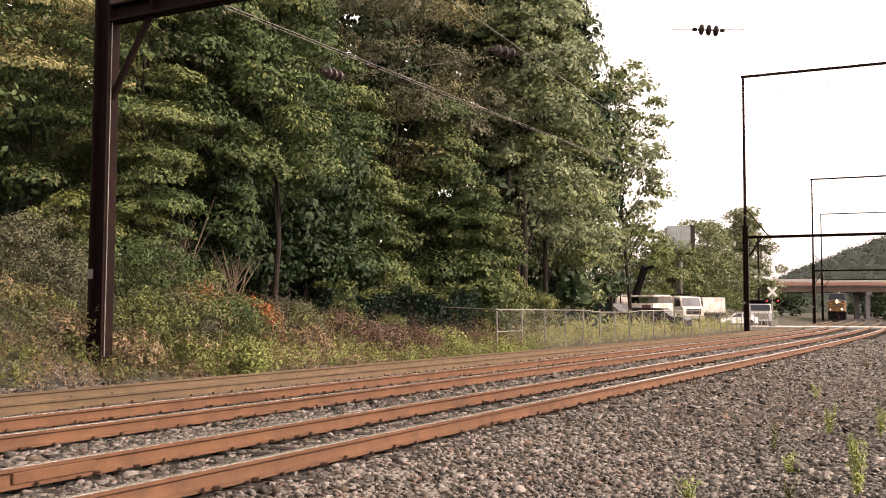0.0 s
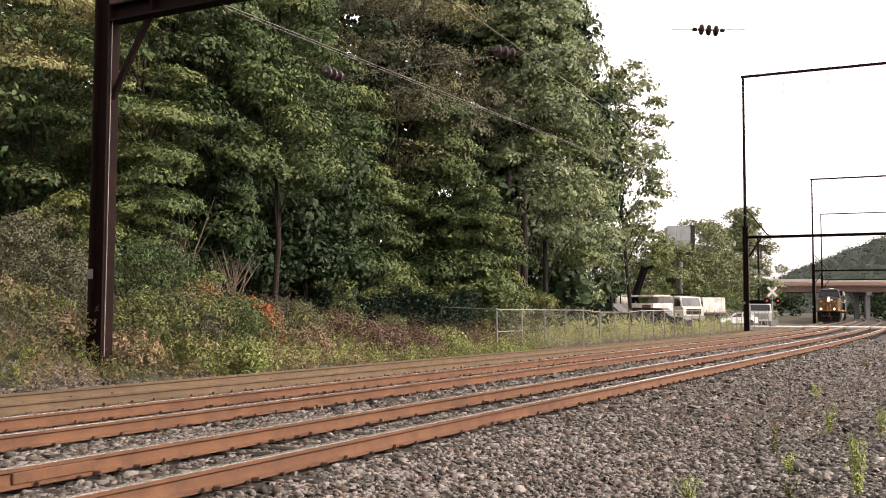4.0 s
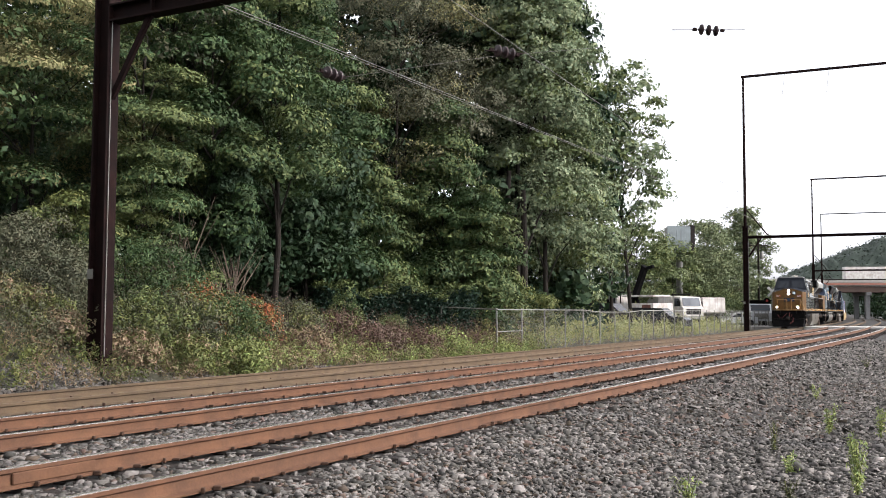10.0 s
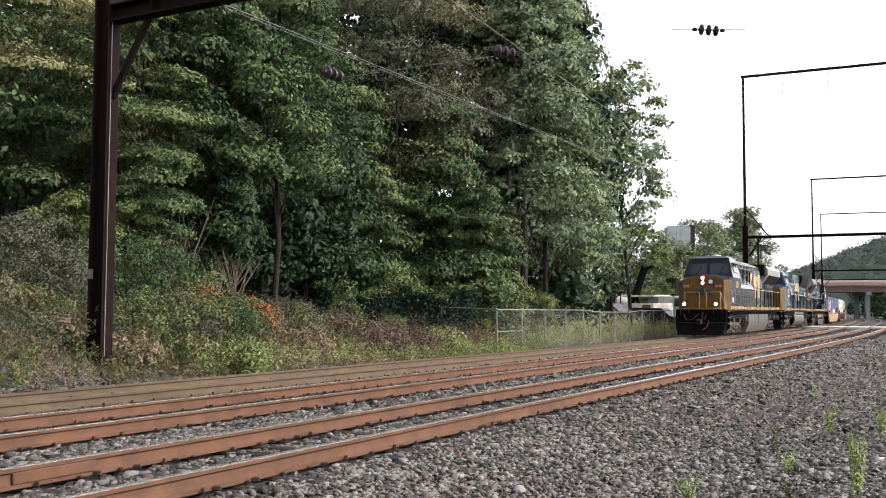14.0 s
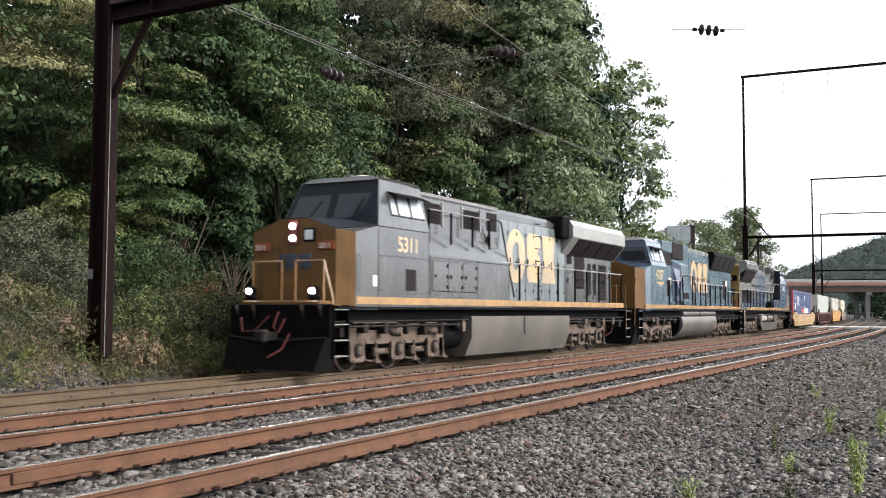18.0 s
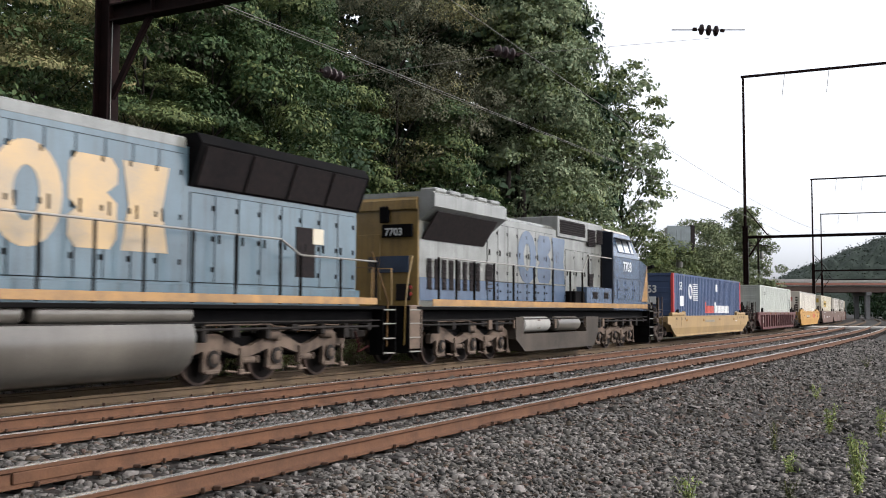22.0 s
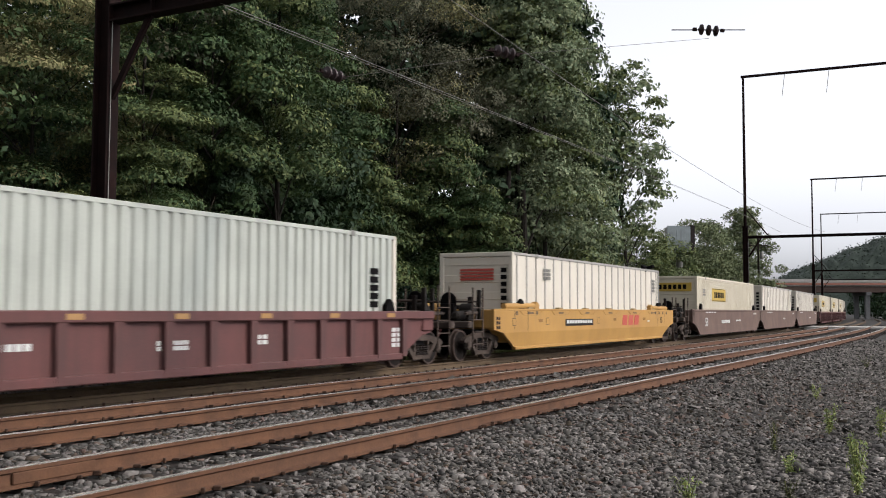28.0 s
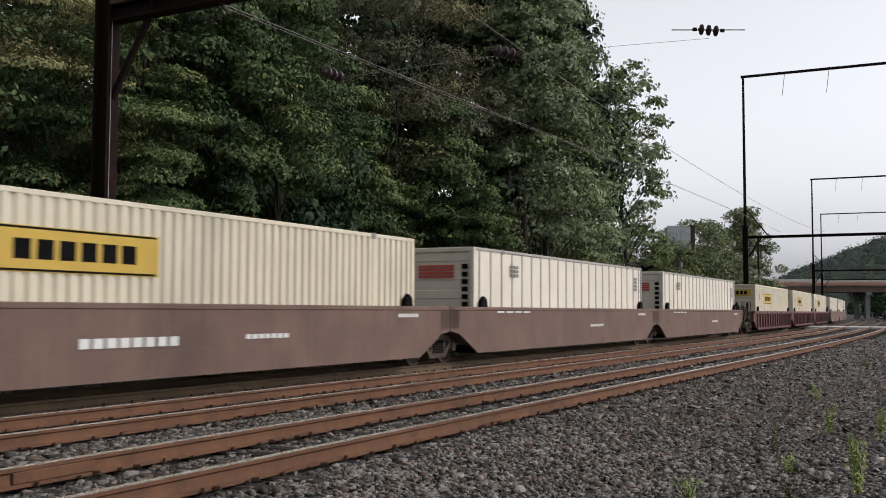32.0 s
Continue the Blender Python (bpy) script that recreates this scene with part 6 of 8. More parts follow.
    for y in (-1.0, -0.15, 0.25, 1.05):
        part("nose_handrail", Kit().tube([(X(1.45), y, 1.60), (X(1.45), y, 2.62)], 0.024, 6), M["stripe"], L, "yellow painted handrail")
    part("nose_handrail", Kit().tube([(X(1.45), 0.25, 2.62), (X(1.45), 1.05, 2.62), (X(1.3), 1.42, 1.75), (X(1.3), 1.44, 0.95)], 0.026, 6), M["stripe"], L)
    part("nose_handrail", Kit().tube([(X(1.45), -1.0, 2.62), (X(1.45), -0.15, 2.62)], 0.024, 6), M["stripe"], L)
    part("deck_lip", Kit().box(X(1.75), X(1.18), -1.1, 1.1, 1.58, 1.70, 0.03), M["yellow"], L, "yellow deck edge")
    part("hose_loop", Kit().tube([(X(0.98), -0.95, 1.3), (X(0.85), -0.8, 0.98), (X(0.85), -0.45, 1.0), (X(0.95), -0.1, 1.35)], 0.022, 6), M["hose"], L, "looped red air hose")
    part("hose_loop", Kit().tube([(X(0.98), 0.15, 1.45), (X(0.85), 0.1, 1.1), (X(0.85), 0.25, 0.98), (X(0.95), 0.35, 1.3)], 0.022, 6), M["hose"], L, "looped red air hose")
    part("radio_dome", Kit().lathe([(0.3, 0), (0.26, 0.08), (0.05, 0.12)], (X(4.2), 0.3, 4.84), "z", 14), M["white"], L)
    part("horn", Kit().tube([(X(4.9), -0.3, 4.95), (X(4.4), -0.3, 4.98)], [0.03, 0.09], 10), M["galv"], L)
    return L


def loco_two():
    X = lambda a: 34.0 - a
    L = vehicle("diesel_locomotive", "faded blue wide-nosed diesel locomotive with a yellow nose front", "locomotive", 34.0, 6.9, "locomotives")
    underframe(L, X(44.7), X(23.6), M["stripe"], X(44.3), X(24.35), (1.62, 1.78))
    pilot(L, X(23.0), 1)
    cab_block(L, 1, X(23.9), X(24.45), X(25.45), X(25.5), X(27.9), 3.42, 4.72, M["loco_blue"], M["yellow"], M["loco_pale"], (3.75, 4.35), ((0.1, 0.24), (0.28, 0.66), (0.72, 0.95)))
    number_text(L, "road_number", "4787", X(26.06), 1.502, 2.92, 0.62, M["mark"])
    k = Kit().prism([(X(a), z) for a, z in ((26.05, 2.76), (26.45, 2.85), (26.42, 2.78), (26.86, 2.87), (26.83, 2.79), (27.45, 2.85), (26.98, 2.60), (27.0, 2.70), (26.55, 2.62), (26.57, 2.71))], 1.5, 1.507)
    part("lightning_mark", k, M["mark"], L, "yellow zigzag mark")
    for a in (26.1, 27.2):
        louvres(L, X(a + (0.85 if a < 27 else 0.45)), X(a), 1.95, 2.5, 1.5, 9, paint=M["loco_blue"])
    hood(L, X(44.0), X(27.9), 1.08, 1.56, 4.7, M["loco_blue"])
    part("side_skirt", Kit().box(X(44.0), X(30.0), 1.08, 1.2, 1.56, 1.95, 0.01), M["loco_blue"], L)
    part("cab_rear_case", Kit().box(X(30.0), X(27.9), -1.12, 1.12, 1.56, 3.6, 0.02), M["loco_blue"], L)
    part("intake_grille", Kit().box(X(30.1), X(28.5), 1.07, 1.13, 3.72, 4.28, 0.01), M["grille"], L, "dark intake grille")
    part("roof_box", Kit().box(X(30.2), X(28.5), -1.15, 1.15, 4.3, 4.84, 0.03), M["loco_blue"], L)
    part("roof_grille", Kit().box(X(32.3), X(30.25), -1.15, 1.16, 4.05, 4.84, 0.03), M["grille"], L, "dark brown roof grille")
    part("roof_hatch", Kit().prism([(X(33.6), 4.6), (X(33.3), 4.86), (X(32.3), 4.88), (X(32.3), 4.3), (X(33.6), 4.3)], -1.12, 1.12), M["loco_blue"], L)
    # blower bulge with its dark angled face
    k = Kit()
    solid(k, [(X(32.5), 1.05, 2.0), (X(30.6), 1.05, 2.0), (X(30.9), 1.46, 2.0), (X(32.4), 1.46, 2.0)],
          [(X(32.5), 1.05, 3.95), (X(30.3), 1.05, 3.95), (X(30.9), 1.36, 3.75), (X(32.4), 1.36, 3.75)])
    part("blower_housing", k, M["loco_blue"], L)
    k = Kit()
    solid(k, [(X(30.58), 1.08, 2.0), (X(30.3), 1.08, 3.9), (X(30.88), 1.37, 3.72), (X(30.88), 1.47, 2.0)],
          [(X(30.55), 1.1, 2.0), (X(30.27), 1.1, 3.92), (X(30.85), 1.39, 3.74), (X(30.85), 1.49, 2.0)])
    part("blower_intake", k, M["loco_dark"], L, "dark blue angled intake")
    part("blower_slots", Kit().box(X(31.55), X(31.15), 1.44, 1.475, 2.1, 2.42).box(X(32.1), X(31.7), 1.44, 1.475, 2.1, 2.42), M["grille"], L)
    # dark flat plates stand in for the shade in equipment recesses
    for a, w, z0, z1 in ((28.7, 0.75, 2.2, 3.0), (29.5, 0.4, 2.2, 3.0)):
        part("equipment_recess", Kit().box(X(a + w), X(a), 1.11, 1.135, z0, z1, 0.005), M["grille"], L)
    part("warning_plate", Kit().box(X(30.0), X(29.55), 1.115, 1.13, 2.75, 3.1, 0.003), M["c_cream"], L)
    doors(L, X(38.1), X(33.7), 2.0, 4.4, 7, 1.08, M["loco_blue"])
    doors(L, X(43.9), X(38.3), 2.0, 3.7, 8, 1.08, M["loco_blue"])
    part("roof_strip", Kit().box(X(38.2), X(33.6), -1.06, 1.085, 4.5, 4.74, 0.03), M["loco_pale"], L, "pale weathered hood top")
    emblem(L, X(33.95), 3.3, 3.85, 1.7, 1.106, M["mark"])
    k = Kit()
    k.prism([(-1.12, 3.82), (1.12, 3.82), (1.42, 4.62), (1.3, 4.82), (-1.3, 4.82), (-1.42, 4.62)], X(44.05), X(38.25), "x")
    part("radiator_housing", k, M["black"], L, "black flared radiator housing")
    for i in range(4):
        a = 38.4 + i * 1.4
        k = Kit()
        solid(k, [(X(a + 1.3), 1.14, 3.86), (X(a), 1.14, 3.86), (X(a), 1.41, 4.58), (X(a + 1.3), 1.41, 4.58)],
              [(X(a + 1.3), 1.165, 3.85), (X(a), 1.165, 3.85), (X(a), 1.435, 4.57), (X(a + 1.3), 1.435, 4.57)])
        part("radiator_screen", k, M["grille"], L)
    part("sand_door", Kit().box(X(42.3), X(41.6), 1.09, 1.125, 2.2, 3.3, 0.01), M["grille"], L)
    part("warning_plate", Kit().box(X(42.6), X(42.2), 1.12, 1.135, 2.95, 3.3, 0.003), M["c_cream"], L)
    zs = [2.95, 2.95, 2.95, 3.3, 3.3, 2.95, 2.95, 2.95, 2.95, 2.95, 2.95, 2.95, 2.65, 2.65, 2.65]
    handrail(L, [X(a) for a in (28.4, 29.6, 30.4, 30.9, 32.9, 33.4, 34.6, 35.7, 36.8, 38.0, 39.2, 40.6, 41.3, 42.8, 44.3)], 1.6, zs, 1.47)
    part("rear_hood_end", Kit().box(X(44.06), X(44.0), -1.05, 1.05, 1.6, 3.8, 0.01), M["loco_blue"], L)
    part("fuel_tank", Kit().prism([(-1.42, 1.22), (1.42, 1.22), (1.5, 1.0), (1.48, 0.75), (1.36, 0.5), (1.1, 0.28), (0.8, 0.2), (-0.8, 0.2), (-1.1, 0.28), (-1.36, 0.5), (-1.48, 0.75), (-1.5, 1.0)], X(38.1), X(30.7), "x"),
         M["tank"], L, "rounded dusty grey fuel tank")
    part("tank_end", Kit().prism([(1.45, 1.2), (1.5, 1.0), (1.44, 0.62), (1.2, 0.32), (0.9, 0.25), (0.9, 1.2)], X(30.7), X(30.2), "x"), M["black"], L)
    for a0, a1 in ((34.6, 38.1), (31.2, 34.4)):
        part("air_reservoir", Kit().lathe([(0.12, 0), (0.16, 0.06), (0.16, a1 - a0 - 0.06), (0.12, a1 - a0)], (X(a1), 1.3, 1.40), "x", 14), M["tank"], L)
    loco_truck(L, [X(a) for a in (25.4, 27.35, 29.3)], 0.53, 1)
    loco_truck(L, [X(a) for a in (38.95, 40.9, 42.85)], 0.53, 1)
    steps(L, X(23.75))
    steps(L, X(44.9))
    end_rails(L, X(23.3), 1, M["yellow"])
    end_rails(L, X(45.0), -1, M["yellow"])
    coupler(L, X(44.95), -1)
    b = part("number_board", Kit().box(X(25.62), X(25.52), -1.0, 1.05, 4.5, 4.74, 0.02), M["black"], L)
    part("headlamp", Kit().lathe([(0.1, 0), (0.1, 0.02)], (X(25.5), 0, 4.6), "x", 12), M["glass_bright"], b)
    number_text(b, "board_number", "4787", X(25.51), 0.42, 4.54, 0.2, M["lettering"], axis="x")
    return L


def loco_three():
    X = lambda a: 56.2 - a
    L = vehicle("diesel_locomotive", "grey and blue diesel locomotive with yellow ends running backwards", "locomotive", 56.2, 6.4, "locomotives")
    underframe(L, X(66.3), X(46.2), M["stripe"], X(66.0), X(47.0), (1.60, 1.78))
    pilot(L, X(66.9), -1)
    cab_block(L, -1, X(66.6), X(66.0), X(64.95), X(64.5), X(61.6), 3.55, 4.72, M["loco_mid"], M["yellow"], M["white"], (3.86, 4.42), ((0.04, 0.18), (0.22, 0.46), (0.48, 0.74)))
    number_text(L, "road_number", "7703", X(62.75), 1.502, 3.1, 0.55, M["lettering"])
    k = Kit().prism([(X(66.02), 1.9), (X(66.02), 3.45), (X(65.2), 1.9)], 1.496, 1.507)
    part("nose_wedge", k, M["stripe"], L, "yellow wedge on the nose side")
    part("cab_rear_wall", Kit().box(X(61.62), X(61.5), -1.48, 1.49, 1.6, 4.62, 0.02), M["anti_glare"], L, "dark blue cab rear wall")
    doors(L, X(65.0), X(62.0), 1.95, 2.75, 3, 1.5, M["loco_mid"], "case_door")
    hood(L, X(61.5), X(47.1), 1.02, 1.56, 4.48, M["loco_pale"])
    part("blue_band", Kit().box(X(58.0), X(47.12), 1.01, 1.035, 1.75, 2.38, 0.006), M["loco_mid"], L, "faded blue lower band")
    doors(L, X(56.4), X(51.2), 2.39, 4.15, 7, 1.02, M["loco_pale"])
    doors(L, X(56.4), X(51.2), 1.8, 2.37, 7, 1.037, M["loco_mid"])
    doors(L, X(61.2), X(57.6), 2.0, 3.7, 4, 1.02, M["loco_pale"])
    emblem(L, X(53.4), 3.25, 4.2, 1.75, 1.05, M["loco_mid"])
    for i in range(8):
        a = 47.5 + i * 0.42
        louvres(L, X(a + 0.24), X(a), 2.05, 2.9, 1.04, 6, "vent_slot")
    for a in (51.1, 60.0):
        louvres(L, X(a + 0.45), X(a), 2.1, 2.9, 1.045, 6, "vent_slot")
    part("roof_box", Kit().box(X(61.5), X(56.8), -1.08, 1.08, 4.1, 4.86, 0.03), M["loco_pale"], L)
    louvres(L, X(59.5), X(57.0), 4.25, 4.75, 1.085, 6, "brake_grille")
    louvres(L, X(60.6), X(59.8), 3.95, 4.6, 1.09, 10)
    louvres(L, X(61.4), X(60.8), 4.1, 4.65, 1.09, 8)
    k = Kit().prism([(-1.5, 4.26), (-1.02, 3.9), (1.02, 3.9), (1.5, 4.26), (1.5, 4.6), (1.4, 4.68), (-1.4, 4.68), (-1.5, 4.6)], X(51.6), X(47.08), "x")
    part("radiator_wing", k, M["loco_pale"], L, "overhanging radiator wing with roof bumps")
    for i in range(5):
        part("roof_bump", Kit().box(X(47.9 + i * 0.85), X(47.3 + i * 0.85), 0.9, 1.42, 4.66, 4.80, 0.05), M["loco_pale"], L)
    k = Kit()
    solid(k, [(X(50.9), 1.03, 3.42), (X(47.2), 1.03, 3.42), (X(47.4), 1.40, 4.16), (X(51.1), 1.40, 4.16)], [(X(50.9), 1.06, 3.40), (X(47.2), 1.06, 3.40), (X(47.4), 1.43, 4.14), (X(51.1), 1.43, 4.14)])
    part("radiator_screen", k, M["grille"], L, "dark brown sloping radiator screen")
    part("rear_end", Kit().box(X(47.1), X(47.04), -1.02, 1.02, 1.58, 4.3, 0.02), M["yellow_pale"], L, "sun-bleached yellow hood end")
    part("rear_cap", Kit().prism([(X(47.2), 4.2), (X(46.95), 4.2), (X(46.95), 4.45), (X(47.3), 4.7), (X(47.6), 4.7)], -1.0, 1.0), M["yellow_pale"], L)
    nb = part("number_board", Kit().box(X(46.98), X(46.9), -0.05, 0.9, 3.45, 3.80, 0.01), M["black"], L)
    number_text(nb, "board_number", "7703", X(46.897), 0.05, 3.50, 0.28, M["lettering"], axis="x")
    for z in (2.2, 2.02):
        part("marker_lamp", Kit().lathe([(0.05, 0), (0.05, 0.03)], (X(47.03), 0.8, z - 0.1), "x", 10), M["red"], L)
    part("door_frame", Kit().box(X(47.035), X(47.0), -0.9, -0.15, 1.75, 3.55, 0.01), M["yellow_pale"], L, "hood end door")
    part("end_vent", Kit().box(X(47.035), X(47.0), 0.35, 0.8, 1.75, 2.2, 0.01), M["grille"], L)
    part("lamp_case", Kit().box(X(47.02), X(46.92), -0.15, 0.15, 3.85, 4.3, 0.03), M["black"], L)
    part("end_emblem", Kit().box(X(47.03), X(47.0), -0.55, 0.75, 2.5, 2.95, 0.006), M["loco_dark"], L, "dark blue painted emblem")
    handrail(L, [X(a) for a in (47.4, 48.4, 49.5, 50.8, 52.2, 53.8, 55.4, 57.0, 58.2)], 1.6, 2.9, 1.46)
    handrail(L, [X(a) for a in (58.9, 60.3, 61.6)], 2.4, 3.55, 1.44)
    part("brake_rail", Kit().tube([(X(58.2), 1.46, 2.9), (X(58.9), 1.44, 3.5)], 0.022, 6), M["handrail"], L)
    part("walkway_box", Kit().box(X(61.45), X(58.7), 1.0, 1.46, 1.58, 2.38, 0.02), M["loco_mid"], L, "blue louvred battery box")
    louvres(L, X(59.8), X(59.3), 1.95, 2.2, 1.462, 4)
    louvres(L, X(61.0), X(60.5), 1.95, 2.2, 1.462, 4)
    part("toolbox", Kit().box(X(58.6), X(57.6), 1.0, 1.42, 1.58, 2.2, 0.03), M["black"], L)
    k = Kit().prism([(X(52.4), 1.28), (X(53.0), 1.28), (X(53.0), 0.75), (X(58.6), 0.75), (X(58.6), 1.28), (X(59.9), 1.28), (X(59.9), 0.75), (X(59.4), 0.2), (X(53.1), 0.2), (X(52.4), 0.6)], -1.45, 1.45)
    part("fuel_tank", k, M["tank_dark"], L, "dirty brown fuel tank with recessed side")
    for a0, a1, mt in ((53.1, 55.3, "post_grey"), (55.9, 58.1, "tank")):
        part("air_reservoir", Kit().lathe([(0.14, 0), (0.25, 0.08), (0.25, a1 - a0 - 0.08), (0.14, a1 - a0)], (X(a1), 1.2, 1.05), "x", 18), M[mt], L, "pale cylindrical air reservoir")
    loco_truck(L, [X(a) for a in (48.1, 50.0, 51.9)], 0.51, 1)
    loco_truck(L, [X(a) for a in (60.75, 62.65, 64.55)], 0.51, 1)
    steps(L, X(46.1))
    steps(L, X(66.6))
    end_rails(L, X(45.8), 1, M["yellow_pale"])
    end_rails(L, X(66.95), -1, M["handrail"])
    coupler(L, X(45.9), 1)
    coupler(L, X(66.7), -1)
    part("rear_steps_side", Kit().box(X(46.5), X(45.8), 1.38, 1.48, 0.5, 1.62, 0.02), M["truck"], L)
    return L


# containers
def container(a, label, body, corr, ends, extras=None, posts=False):
    c = vehicle("shipping_container", label, "container", a, 7.9, "intermodal containers")
    h, w, z0, z1 = 8.075, 1.3, 0.43, 3.34
    k = Kit()
    for sy in (-1, 1):
        pts = []
        if posts:
            pts = [(-h + 0.1, w - 0.03), (h - 0.1, w - 0.03)]
        else:
            x, n = -h + 0.12, 0
            while x + corr < h - 0.1:
                pts += [(x, w - 0.055), (x + corr * 0.26, w - 0.055), (x + corr * 0.38, w - 0.005), (x + corr * 0.88, w - 0.005)]
                x += corr
            pts += [(h - 0.1, w - 0.055)]
        vs = [(p[0], sy * p[1], z0 + 0.1) for p in pts] + [(p[0], sy * p[1], z1 - 0.08) for p in pts]
        n = len(pts)
        k.add(vs, [(i, i + 1, n + i + 1, n + i) for i in range(n - 1)])
    part("side_wall", k, body, c)
    k = Kit().box(-h + 0.05, h - 0.05, -w + 0.05, w - 0.05, z1 - 0.07, z1 - 0.02, 0.01)
    part("roof", k, body, c)
    k = Kit()
    for sy in (-1, 1):
        y0, y1 = (w - 0.06, w) if sy > 0 else (-w, -w + 0.06)
        k.box(-h + 0.1, h - 0.1, y0, y1, z1 - 0.09, z1, 0.01)
        k.box(-h + 0.1, h - 0.1, y0, y1, z0, z0 + 0.15, 0.01)
    part("side_rail", k, M["post_grey"] if posts else body, c)
    for e, mt in ((1, ends[0]), (-1, ends[1])):
        k = Kit().box(e * (h - 0.10), e * (h - 0.05), -w + 0.08, w - 0.08, z0 + 0.1, z1 - 0.1, 0.01)
        ew = part("end_wall", k, body, c)
        for i in range(5):
            part("end_rib", Kit().box(e * (h - 0.06), e * (h - 0.03), -w + 0.12, w - 0.12, z0 + 0.3 + i * 0.55, z0 + 0.55 + i * 0.55, 0.01), body, ew)
        for sy in (-1, 1):
            part("corner_post", Kit().box(e * (h - 0.16), e * h, sy * (w - 0.14), sy * w, z0, z1, 0.015), mt, c)
        part("header_beam", Kit().box(e * (h - 0.12), e * (h + 0.002), -w + 0.1, w - 0.1, z1 - 0.14, z1 + 0.002, 0.015), body, c)
    for x in (-6.1, 6.1):
        for y in (-w, w):
            part("lifting_casting", Kit().box(x - 0.09, x + 0.09, y - 0.05, y + 0.01, z1 - 0.13, z1 + 0.015, 0.01), M["galv"], c)
            part("side_post", Kit().box(x - 0.05, x + 0.05, y - 0.03, y + 0.006, z0, z1 - 0.1, 0.004), body, c)
    if posts:
        # grey post colour also carries the shadow lines between the panels
        pm = Kit().box(-0.045, 0.045, w - 0.035, w - 0.012, z0 + 0.1, z1 - 0.08, 0.006).mesh("side_post", M["post_grey"])
        for i in range(21):
            shared("side_post", pm, c, pose(-h + 0.4 + i * (2 * h - 0.8) / 20, 0, 0))
    if extras:
        extras(c)
    return c


